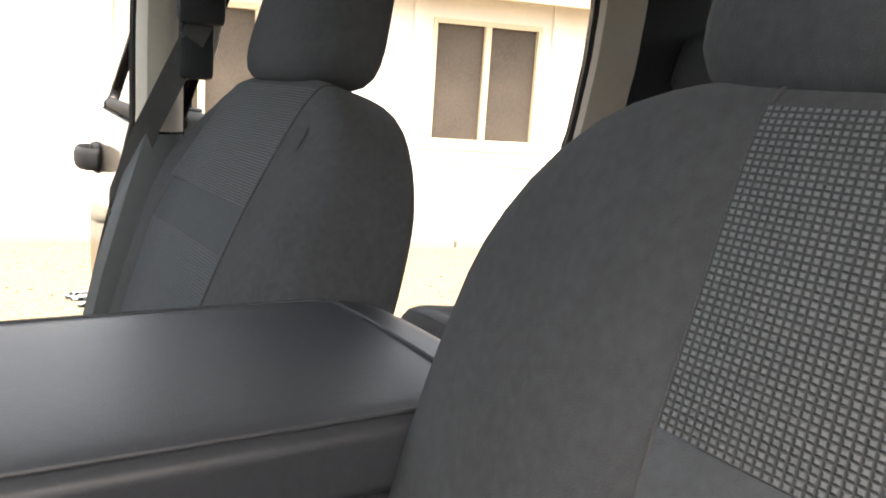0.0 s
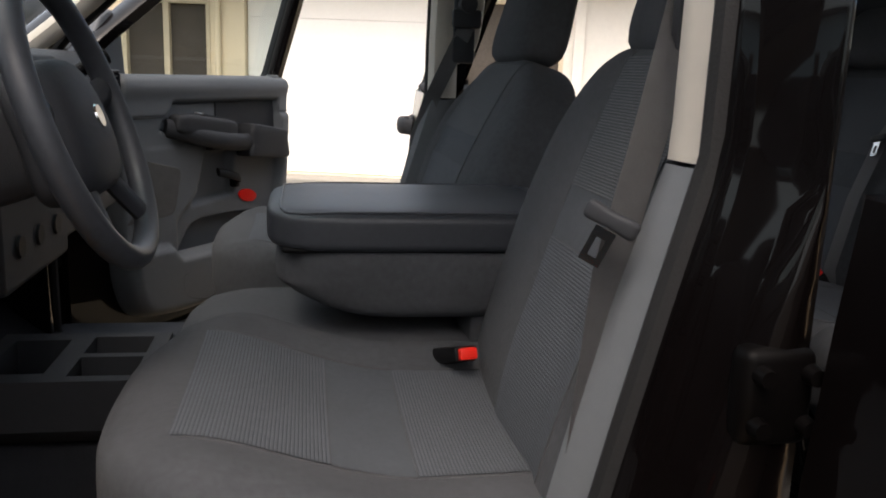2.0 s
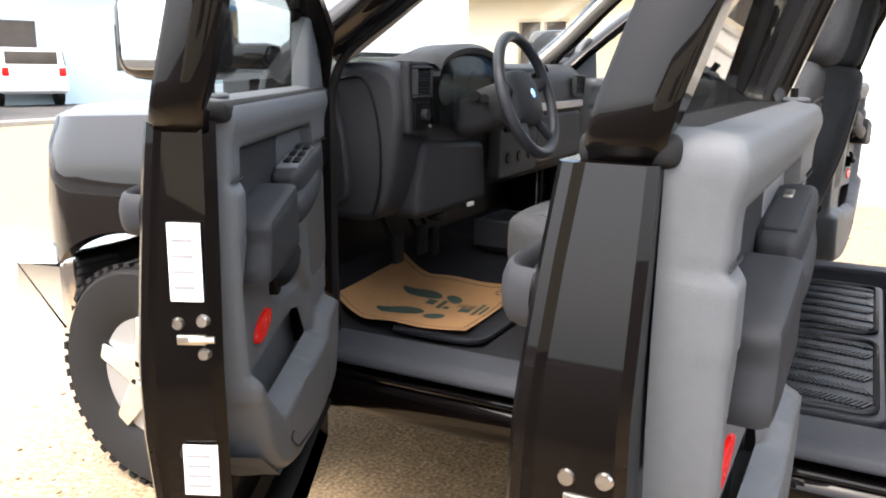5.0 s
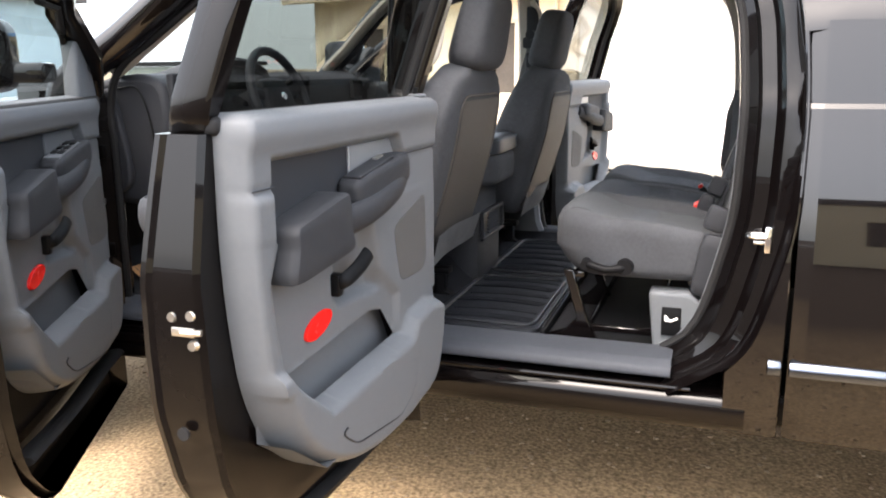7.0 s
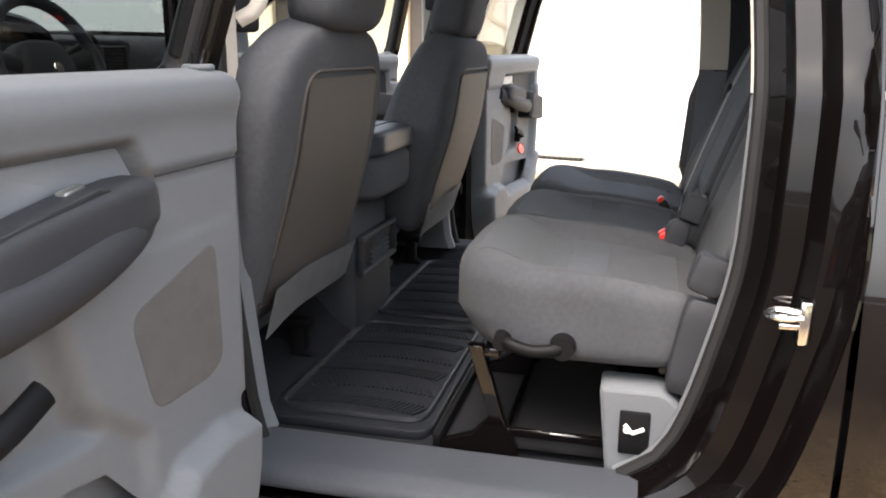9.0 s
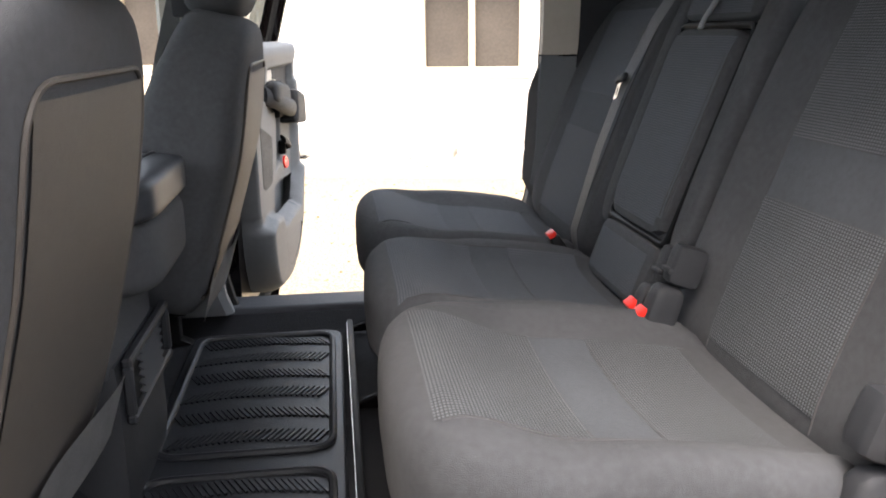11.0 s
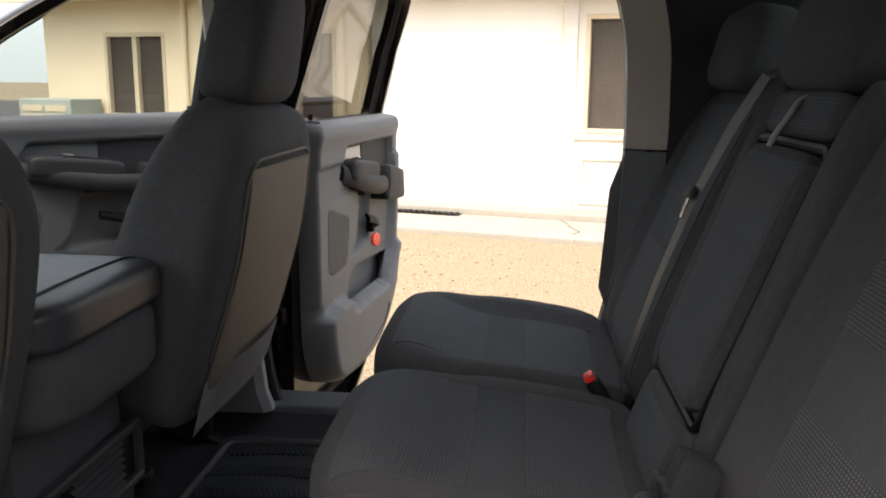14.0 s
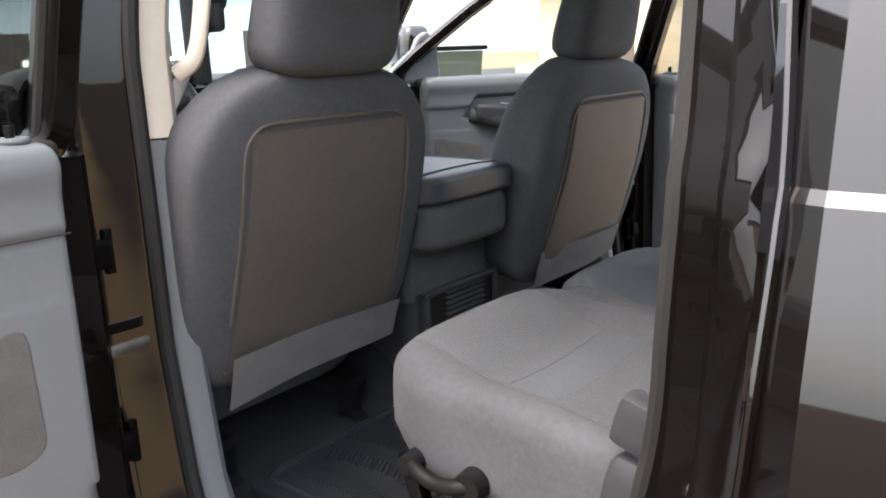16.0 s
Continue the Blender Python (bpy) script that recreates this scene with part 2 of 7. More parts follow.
GREYBOX = mat("grey_painted_metal", (0.33, 0.37, 0.34), 0.55, var=0.1, scale=3)
DUMP = mat("dark_green_metal", (0.1, 0.12, 0.105), 0.6, var=0.2, scale=3)
LEAF = mat("leaves", (0.085, 0.1, 0.045), 0.8, var=0.4, scale=20)
GLASS_T = glass("tinted_glass", (0.2, 0.21, 0.2))
GLASS_C = glass("clear_glass", (0.82, 0.86, 0.84))
GLASS_S = glass("sunshade_band_glass", (0.2, 0.5, 0.58))
PAINT.node_tree.nodes["Principled BSDF"].inputs["Coat IOR"].default_value = 1.6
MIRROR = mat("mirror", (0.75, 0.8, 0.82), 0.02, 1.0, var=0.01, scale=3)
AMBER = mat("amber_lens", (0.8, 0.3, 0.03), 0.2, var=0.05, scale=30)


# mesh helpers ----------------------------------------------------------------
def obj(name, bm, material=None, parent=None, label="", smooth=True, angle=40):
    bmesh.ops.recalc_face_normals(bm, faces=bm.faces)
    bm.edges.index_update()
    caps = [e.index for f in bm.faces if len(f.verts) > 6 for e in f.edges]
    me = bpy.data.meshes.new(name)
    bm.to_mesh(me)
    bm.free()
    if smooth:
        me.shade_smooth()
        me.set_sharp_from_angle(angle=radians(angle))
        for i in caps:
            me.edges[i].use_edge_sharp = True
    if material:
        me.materials.append(material)
    ob = new(name, me)
    if parent is not None:
        ob.parent = parent
    if label:
        ob["label"] = label
    return ob


def part(name, bm, material, parent, label="", smooth=True, angle=40):
    return obj(name, bm, material, parent, label, smooth, angle)


def thing(name, label, category, m=None, group="", kind=""):
    ob = new(name)
    ob.empty_display_size = 0.05
    if m is not None:
        ob.matrix_basis = m
    return tagged(ob, label, category, group, kind)


def B():
    return bmesh.new()


def box(bm, x0, x1, y0, y1, z0, z1, bev=0.0, seg=2, m=None):
    r = bmesh.ops.create_cube(bm, size=1.0)
    vs = r["verts"]
    for v in vs:
        v.co = Vector(((x0 + x1) / 2 + v.co.x * (x1 - x0), (y0 + y1) / 2 + v.co.y * (y1 - y0), (z0 + z1) / 2 + v.co.z * (z1 - z0)))
    if m is not None:
        bmesh.ops.transform(bm, matrix=m, verts=vs)
    if bev:
        es = list({e for v in vs for e in v.link_edges})
        bmesh.ops.bevel(bm, geom=es, offset=bev, segments=seg, affect="EDGES", profile=0.5)
    return bm


def cyl(bm, p0, p1, r0, r1=None, n=20, caps=True):
    p0, p1 = Vector(p0), Vector(p1)
    d = p1 - p0
    r = bmesh.ops.create_cone(bm, cap_ends=caps, segments=n, radius1=r0, radius2=r0 if r1 is None else r1, depth=d.length)
    q = d.to_track_quat("Z", "Y").to_matrix().to_4x4()
    bmesh.ops.transform(bm, matrix=Matrix.Translation((p0 + p1) / 2) @ q, verts=r["verts"])
    return bm


def extrude(bm, pts, axis, a, b, bev=0.0, seg=2):
    """Polygon in the plane across `axis`, pulled from a to b. pts in (u, v): x -> (y, z), y -> (x, z), z -> (x, y)."""
    def at(u, v, w):
        return (w, u, v) if axis == "x" else (u, w, v) if axis == "y" else (u, v, w)
    lo = [bm.verts.new(at(u, v, a)) for u, v in pts]
    hi = [bm.verts.new(at(u, v, b)) for u, v in pts]
    fs = [bm.faces.new(lo), bm.faces.new(hi)]
    n = len(pts)
    for i in range(n):
        fs.append(bm.faces.new((lo[i], lo[(i + 1) % n], hi[(i + 1) % n], hi[i])))
    bmesh.ops.recalc_face_normals(bm, faces=fs)
    if bev:
        es = [e for f in fs[:2] for e in f.edges]
        bmesh.ops.bevel(bm, geom=list(set(es)), offset=bev, segments=seg, affect="EDGES", profile=0.5)
    return bm


def rounded(pts, r, n=5):
    """Polygon with its corners rounded; r is one radius or one a corner."""
    out = []
    k = len(pts)
    for i in range(k):
        p, a, c = Vector(pts[i]), Vector(pts[i - 1]), Vector(pts[(i + 1) % k])
        ri = r[i] if isinstance(r, (list, tuple)) else r
        d0, d1 = (a - p), (c - p)
        t = min(ri, d0.length * 0.48, d1.length * 0.48)
        if t < 1e-4:
            out.append(tuple(p))
            continue
        s, e = p + d0.normalized() * t, p + d1.normalized() * t
        for j in range(n + 1):
            u = j / n
            q = s * (1 - u) ** 2 + p * 2 * u * (1 - u) + e * u ** 2
            out.append((q.x, q.y))
    return out


def sweep(bm, pts, r, n=10, closed=False, flat=None):
    """Tube along points. r: radius, or a function of 0..1; flat: (rx, ry) for a strap-like section."""
    pts = [Vector(p) for p in pts]
    k = len(pts)
    rings = []
    up = Vector((0, 0, 1))
    last = None
    for i, p in enumerate(pts):
        a, c = (pts[i - 1], pts[(i + 1) % k]) if closed else (pts[max(i - 1, 0)], pts[min(i + 1, k - 1)])
        d = (c - a).normalized()
        if last is None:
            s = d.cross(up)
            if s.length < 1e-3:
                s = d.cross(Vector((1, 0, 0)))
            s.normalize()
        else:
            s = last - d * last.dot(d)
            s.normalize()
        last = s
        t = s.cross(d)
        rr = r(i / max(k - 1, 1)) if callable(r) else r
        rx, ry = flat if flat else (rr, rr)
        rings.append([bm.verts.new(p + s * math.cos(2 * math.pi * j / n) * rx + t * math.sin(2 * math.pi * j / n) * ry) for j in range(n)])
    for i in range(k if closed else k - 1):
        a, c = rings[i], rings[(i + 1) % k]
        for j in range(n):
            bm.faces.new((a[j], a[(j + 1) % n], c[(j + 1) % n], c[j]))
    if not closed:
        bm.faces.new(rings[0])
        bm.faces.new(rings[-1])
    return bm


def curve(pts, n=8):
    """Catmull-Rom through points."""
    P = [Vector(p) for p in pts]
    P = [P[0] * 2 - P[1]] + P + [P[-1] * 2 - P[-2]]
    out = []
    for i in range(1, len(P) - 2):
        for j in range(n):
            t = j / n
            a, b, c, d = P[i - 1], P[i], P[i + 1], P[i + 2]
            out.append(0.5 * ((2 * b) + (c - a) * t + (2 * a - 5 * b + 4 * c - d) * t * t + (3 * b - 3 * c + d - a) * t ** 3))
    out.append(P[-2])
    return out


def soft(bm, size, n=6.0, k=14, deform=None, m=None):
    """Rounded box (superellipsoid), then bent by deform(unit point, point)."""
    hx, hy, hz = (s / 2 for s in size)
    cache = {}

    def vert(p):
        key = tuple(round(c, 5) for c in p)
        if key not in cache:
            s = sum(abs(c) ** n for c in p) ** (1 / n)
            u = Vector(p) / s
            q = Vector((u.x * hx, u.y * hy, u.z * hz))
            if deform:
                q = Vector(deform(u, q))
            if m is not None:
                q = m @ q
            cache[key] = bm.verts.new(q)
        return cache[key]
    g = [math.tan((i / k - 0.5) * 2 * 0.95) / math.tan(0.95) for i in range(k + 1)]
    for ax in range(3):
        for sgn in (-1, 1):
            for i in range(k):
                for j in range(k):
                    c = []
                    for a, b in ((i, j), (i + 1, j), (i + 1, j + 1), (i, j + 1)):
                        p = [0, 0, 0]
                        p[ax], p[(ax + 1) % 3], p[(ax + 2) % 3] = sgn, g[a], g[b]
                        c.append(vert(p))
                    try:
                        bm.faces.new(c)
                    except ValueError:
                        pass
    bmesh.ops.recalc_face_normals(bm, faces=bm.faces)
    return bm


def tree_of(bm):
    bm.normal_update()
    return BVHTree.FromBMesh(bm)


def drape_grid(bvh, quad, nu, nv, way, lift=0.002):
    """A patch laid on a surface: quad = four corner points seen along `way`; carries UV in metres."""
    bm = B()
    way = Vector(way).normalized()
    q = [Vector(p) for p in quad]
    w0, h0 = (q[1] - q[0]).length, (q[3] - q[0]).length
    rows = []
    uvs = {}
    for j in range(nv + 1):
        row = []
        for i in range(nu + 1):
            u, v = i / nu, j / nv
            p = (q[0] * (1 - u) + q[1] * u) * (1 - v) + (q[3] * (1 - u) + q[2] * u) * v
            hit = bvh.ray_cast(p - way * 1.0, way)
            c = (hit[0] or bvh.find_nearest(p)[0]) - way * lift
            x = bm.verts.new(c)
            uvs[x] = (u * w0, v * h0)
            row.append(x)
        rows.append(row)
    uvl = bm.loops.layers.uv.new("UVMap")
    for j in range(nv):
        for i in range(nu):
            f = bm.faces.new((rows[j][i], rows[j][i + 1], rows[j + 1][i + 1], rows[j + 1][i]))
            for l in f.loops:
                l[uvl].uv = uvs[l.vert]
    return bm


def drape_line(bm, bvh, pts, way, r=0.0018, lift=0.0003, n=6, step=10):
    way = Vector(way).normalized()
    P = []
    pts = [Vector(p) for p in pts]
    for a, b in zip(pts, pts[1:]):
        for i in range(step):
            p = a.lerp(b, i / step)
            hit = bvh.ray_cast(p - way * 1.0, way)
            if hit[0]:
                P.append(hit[0] - way * lift)
    if len(P) > 2:
        sweep(bm, P, r, n)
    return bm


# ground and building ---------------------------------------------------------
def ground_sheet():
    bm = B()
    xs = [-4000, -600, -120, -40] + [-16 + i * 0.8 for i in range(41)] + [40, 120, 600, 4000]
    ys = [-4000, -600, -120, -40] + [-16 + i * 0.8 for i in range(46)] + [40, 120, 600, 4000]
    rows = []
    for y in ys:
        row = []
        for x in xs:
            z = 0.03 * noise.noise((x * 0.35, y * 0.35, 0.3)) if abs(x) < 17 and abs(y) < 21 else 0
            row.append(bm.verts.new((x, y, z - 0.012)))
        rows.append(row)
    for j in range(len(ys) - 1):
        for i in range(len(xs) - 1):
            bm.faces.new((rows[j][i], rows[j][i + 1], rows[j + 1][i + 1], rows[j + 1][i]))
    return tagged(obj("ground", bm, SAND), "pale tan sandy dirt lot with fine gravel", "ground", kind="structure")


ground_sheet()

rng = random.Random(4)
bm = B()
for i in range(2600):
    near = i < 1500
    x = rng.uniform(-2.6, 0.6) if near else rng.uniform(1.0, 6.2)
    y = rng.uniform(-1.8, 2.6) if near else rng.uniform(-4, 2.5)
    r = rng.uniform(0.003, 0.011) * (1.0 if near else 1.3)
    z = 0.03 * noise.noise((x * 0.35, y * 0.35, 0.3)) - 0.012 + r * 0.3
    s = bmesh.ops.create_icosphere(bm, subdivisions=1, radius=r)
    for v in s["verts"]:
        v.co = Vector((v.co.x * rng.uniform(0.7, 1.5), v.co.y * rng.uniform(0.7, 1.4), v.co.z * 0.6)) + Vector((x, y, z))
tagged(obj("pebbles", bm, PEBBLE), "small tan pebbles scattered over the dirt", "pebbles", kind="stuff")

WALL = Matrix(((-0.2425, -0.9701, 0, 8.17), (-0.9701, 0.2425, 0, 0), (0, 0, 1, 0), (0, 0, 0, 1)))
# local axes of the building: x along the wall, y out towards the truck, z up


def holed_wall(bm, x0, x1, z0, z1, y0, y1, holes):
    xs = sorted({x0, x1, *(h[0] for h in holes), *(h[1] for h in holes)})
    zs = sorted({z0, z1, *(h[2] for h in holes), *(h[3] for h in holes)})

    def solid(i, j):
        if not (0 <= i < len(xs) - 1 and 0 <= j < len(zs) - 1):
            return False
        cx, cz = (xs[i] + xs[i + 1]) / 2, (zs[j] + zs[j + 1]) / 2
        return not any(h[0] < cx < h[1] and h[2] < cz < h[3] for h in holes)
    for i in range(len(xs) - 1):
        for j in range(len(zs) - 1):
            if not solid(i, j):
                continue
            a, b, c, d = xs[i], xs[i + 1], zs[j], zs[j + 1]
            quads = [((a, y0, c), (b, y0, c), (b, y0, d), (a, y0, d)), ((a, y1, c), (b, y1, c), (b, y1, d), (a, y1, d))]
            for di, dj, q in ((-1, 0, ((a, y0, c), (a, y1, c), (a, y1, d), (a, y0, d))), (1, 0, ((b, y0, c), (b, y1, c), (b, y1, d), (b, y0, d))),
                              (0, -1, ((a, y0, c), (b, y0, c), (b, y1, c), (a, y1, c))), (0, 1, ((a, y0, d), (b, y0, d), (b, y1, d), (a, y1, d)))):
                if not solid(i + di, j + dj):
                    quads.append(q)
            for q in quads:
                bm.faces.new([bm.verts.new(p) for p in q])
    bmesh.ops.remove_doubles(bm, verts=bm.verts, dist=0.0005)
    return bm


def ring_frame(bm, x0, x1, z0, z1, w, y0, y1):
    for a, b, c, d in ((x0, x1, z0, z0 + w), (x0, x1, z1 - w, z1), (x0, x0 + w, z0 + w, z1 - w), (x1 - w, x1, z0 + w, z1 - w)):
        box(bm, a, b, y0, y1, c, d, 0.004, 1)
    return bm


LEDGE = mat("ivory_ledge_paint", (0.5, 0.46, 0.39), 0.8, var=0.06, scale=4)
WINS = [(-4.77, -3.82, 0.99, 2.06), (-2.47, -1.42, 0.98, 2.07), (1.50, 2.63, 0.94, 2.175), (4.45, 5.73, 0.885, 2.225), (7.4, 8.5, 0.95, 2.15)]
GAR = (-1.02, 1.25, 0.13, 2.5)
bld = thing("building", "white and cream stucco workshop with a blue metal roof", "building", WALL)
bm = B()
holed_wall(bm, 1.27, 11.0, -0.05, 2.62, -0.2, 0.0, [w for w in WINS if w[0] > 1.2])
part("wall", bm, STUCCO, bld, "white stucco wall", smooth=False)
bm = B()
holed_wall(bm, -5.75, 1.268, -0.05, 2.62, -0.2, 0.002, [w for w in WINS if w[0] < 1.2] + [GAR])
part("wall", bm, CREAM, bld, "cream stucco wall", smooth=False)
bm = B()
box(bm, -5.75, -5.55, -6.0, -0.21, -0.05, 2.62)
part("wall", bm, CREAM, bld, smooth=False)
bm = B()
box(bm, 10.8, 11.0, -6.0, -0.21, -0.05, 2.62)
box(bm, -5.5, 10.75, -6.0, -5.8, -0.05, 2.62)
part("wall", bm, STUCCO, bld, smooth=False)
roof = B()
for i in range(56):
    x0 = -6.05 + i * 0.31
    q = [(x0, 0.45, 2.52), (x0 + 0.31, 0.45, 2.52), (x0 + 0.31, -3.1, 3.9), (x0, -3.1, 3.9)]
    roof.faces.new([roof.verts.new(p) for p in q])
    roof.faces.new([roof.verts.new((x, -6.2 if y > 0 else -3.1, 2.52 if y > 0 else 3.9)) for x, y, z in q])
    box(roof, x0 - 0.015, x0 + 0.015, -0.02, 0.02, 0, 3.8, m=Matrix.Translation((0, 0.45, 2.53)) @ Matrix.Rotation(radians(68.8), 4, "X"))
part("roof", roof, ROOFBLUE, bld, "ribbed blue metal roof", smooth=False)
bm = B()
box(bm, -6.05, 11.3, 0.40, 0.47, 2.42, 2.53, 0.006)
box(bm, -6.05, 11.3, 0.0, 0.40, 2.46, 2.5)
part("fascia", bm, mat("fascia_wood", (0.5, 0.42, 0.3), 0.8, var=0.1, scale=4), bld, "painted eave boards", smooth=False)
for x0, x1, z0, z1 in WINS:
    wf = part("window", ring_frame(B(), x0, x1, z0, z1, 0.05, -0.09, 0.012), FRAMEW, bld, "ivory sliding window with dark screens", smooth=False)
    xm = (x0 + x1) / 2
    bm = B()
    box(bm, xm - 0.035, xm + 0.035, -0.085, 0.004, z0 + 0.05, z1 - 0.05, 0.004, 1)
    part("mullion", bm, FRAMEW, wf, smooth=False)
    for a, b in ((x0 + 0.05, xm - 0.035), (xm + 0.035, x1 - 0.05)):
        bm = B()
        box(bm, a, b, -0.07, -0.062, z0 + 0.05, z1 - 0.05)
        part("screen", bm, SCREEN, wf, "dark insect screen", smooth=False)
    bm = B()
    box(bm, x0 - 0.09, x1 + 0.09, 0.0025, 0.03, z0 - 0.07, z0 - 0.01, 0.006)
    part("sill", bm, LEDGE, wf, smooth=False)
for x0, x1 in ((1.50, 2.63), (4.45, 5.73)):
    part("wall_panel", ring_frame(B(), x0 - 0.02, x1 + 0.02, 0.17, 0.70, 0.05, 0.002, 0.024), LEDGE, bld, "raised stucco band below the window", smooth=False)
for xs_ in ((1.27, 1.42), (2.73, 2.85), (4.22, 4.35), (5.84, 5.97)):
    bm = B()
    box(bm, xs_[0], xs_[1], 0.002, 0.045, 0.1, 2.46, 0.006)
    part("pilaster", bm, STUCCO, bld, smooth=False)
gd = B()
box(gd, GAR[0] + 0.01, GAR[1] - 0.01, -0.14, -0.115, 0.14, 2.49)
gdoor = part("garage_door", gd, DOORWHITE, bld, "white sectional garage door, closed", smooth=False)
for i in range(4):
    bm = B()
    z0 = 0.14 + i * 0.588
    box(bm, GAR[0] + 0.015, GAR[1] - 0.015, -0.114, -0.08, z0, z0 + 0.585, 0.003)
    part("panel", bm, DOORWHITE, gdoor, smooth=False)
for x in (-1.32, -3.5):
    bm = B()
    cyl(bm, (x, 0.05, 0.1), (x, 0.05, 2.45), 0.035, n=12)
    part("downpipe", bm, CREAM, bld, "painted rain pipe")

walk_ = B()
box(walk_, -7.0, 4.38, 0.0, 1.42, -0.1, 0.045, 0.012)
box(walk_, 4.40, 12.0, 0.0, 1.42, -0.1, 0.045, 0.012)
box(walk_, -7.0, 1.9, 0.001, 0.4, 0.03, 0.12, 0.02)
pv = obj("pavement", walk_, CONCRETE, smooth=False)
pv.matrix_basis = WALL
tagged(pv, "pale concrete walkway with a crack along the building", "walkway", kind="structure")
crack = B()
sweep(crack, [WALL @ Vector(p) for p in ((1.72, 1.43, 0.02), (1.66, 1.2, 0.047), (1.7, 1.05, 0.047), (1.55, 0.8, 0.047), (1.5, 0.62, 0.047), (1.38, 0.42, 0.047))], 0.006, 5)
tagged(obj("pavement_crack", crack, mat("crack_dirt", (0.12, 0.1, 0.08), 0.95)), "thin dark crack across the concrete walkway", "crack", kind="structure")
gr = thing("drain_grate", "black steel drain grate set in front of the garage door", "grate", WALL @ Matrix.Translation((0, 0.46, 0.05)))
for i in range(24):
    bm = B()
    box(bm, -1.35 + i * 0.068, -1.31 + i * 0.068, -0.2, 0.1, 0, 0.014)
    part("bar", bm, BLACK, gr, smooth=False)
bm = B()
box(bm, -1.36, 0.29, -0.21, 0.11, -0.004, 0.002)
part("pan", bm, BLACK, gr, smooth=False)

# things in front of the far end of the building
cab = thing("meter_cabinet", "grey louvred metal cabinet against the cream wall", "cabinet", WALL @ Matrix.Translation((-5.25, 0.35, 0)))
bm = B()
box(bm, -0.42, 0.42, -0.3, 0.25, 0.06, 1.22, 0.012)
part("body", bm, GREYBOX, cab, smooth=False)
for i in range(2):
    for j in range(5):
        bm = B()
        box(bm, -0.36 + i * 0.38, -0.03 + i * 0.38, 0.25, 0.262, 0.62 + j * 0.11, 0.7 + j * 0.11, 0.004, 1)
        part("drawer", bm, FRAMEW, cab, smooth=False)
dump = thing("dumpster", "dark green steel dumpster with a closed lid", "dumpster", WALL @ Matrix.Translation((-7.6, 1.2, 0)))
bm = B()
extrude(bm, [(-1.0, 0.0), (1.0, 0.0), (1.2, 1.45), (-1.2, 1.45)], "y", -0.6, 0.6, 0.02)
part("bin", bm, DUMP, dump, smooth=False)
bm = B()
box(bm, -1.25, 1.25, -0.66, 0.66, 1.46, 1.53, 0.02)
part("lid", bm, BLACK, dump, smooth=False)
far = thing("warehouse", "pale blue and white building standing far behind the dumpster", "building", pose(11, 22, 0, 0, 0, -14))
bm = B()
box(bm, -9, 9, 0, 8, 0, 3.6)
part("wall", bm, mat("pale_blue_wall", (0.5, 0.62, 0.68), 0.8, var=0.05, scale=0.6), far, smooth=False)
bm = B()
box(bm, -9.3, 9.3, -0.4, 8.3, 3.6, 3.8)
part("roof", bm, ASPHALT, far, smooth=False)
for i in range(4):
    bm = B()
    box(bm, -7 + i * 4, -5.4 + i * 4, -0.03, 0.02, 1.0, 2.4, 0.02)
    part("window", bm, SCREEN, far, smooth=False)

# neighbour across the lot, behind the camera: the paint mirrors it
nb = thing("neighbour_house", "low tan stucco house with a dark flat roof across the lot", "house", pose(-10.5, -1.2, 0))
bm = B()
holed_wall(bm, 0.0, 12.0, -0.05, 2.75, 0, 0.2, [(1.6, 2.9, 1.0, 2.1), (4.2, 5.2, 0.05, 2.1), (7.0, 8.6, 1.0, 2.1)])
w_ = part("wall", bm, mat("tan_stucco", (0.82, 0.68, 0.44), 0.9, var=0.06, scale=1.2, bump=0.4, bscale=80), nb, smooth=False)
w_.matrix_basis = Matrix.Rotation(radians(-90), 4, "Z")
for y0, y1, z0, z1 in ((-2.9, -1.6, 1.0, 2.1), (-5.2, -4.2, 0.05, 2.1), (-8.6, -7.0, 1.0, 2.1)):
    bm = B()
    box(bm, 0.03, 0.06, y0, y1, z0, z1)
    part("window" if z0 > 0.5 else "door", bm, SCREEN, nb, smooth=False)
bm = B()
box(bm, -6.0, 0.25, -12.2, 0.3, 2.752, 2.98, 0.02)
part("roof", bm, ASPHALT, nb, smooth=False)
bm = B()
box(bm, -5.8, -0.005, -11.9, -0.1, -0.05, 2.749)
part("inner_wall", bm, CREAM, nb, smooth=False)

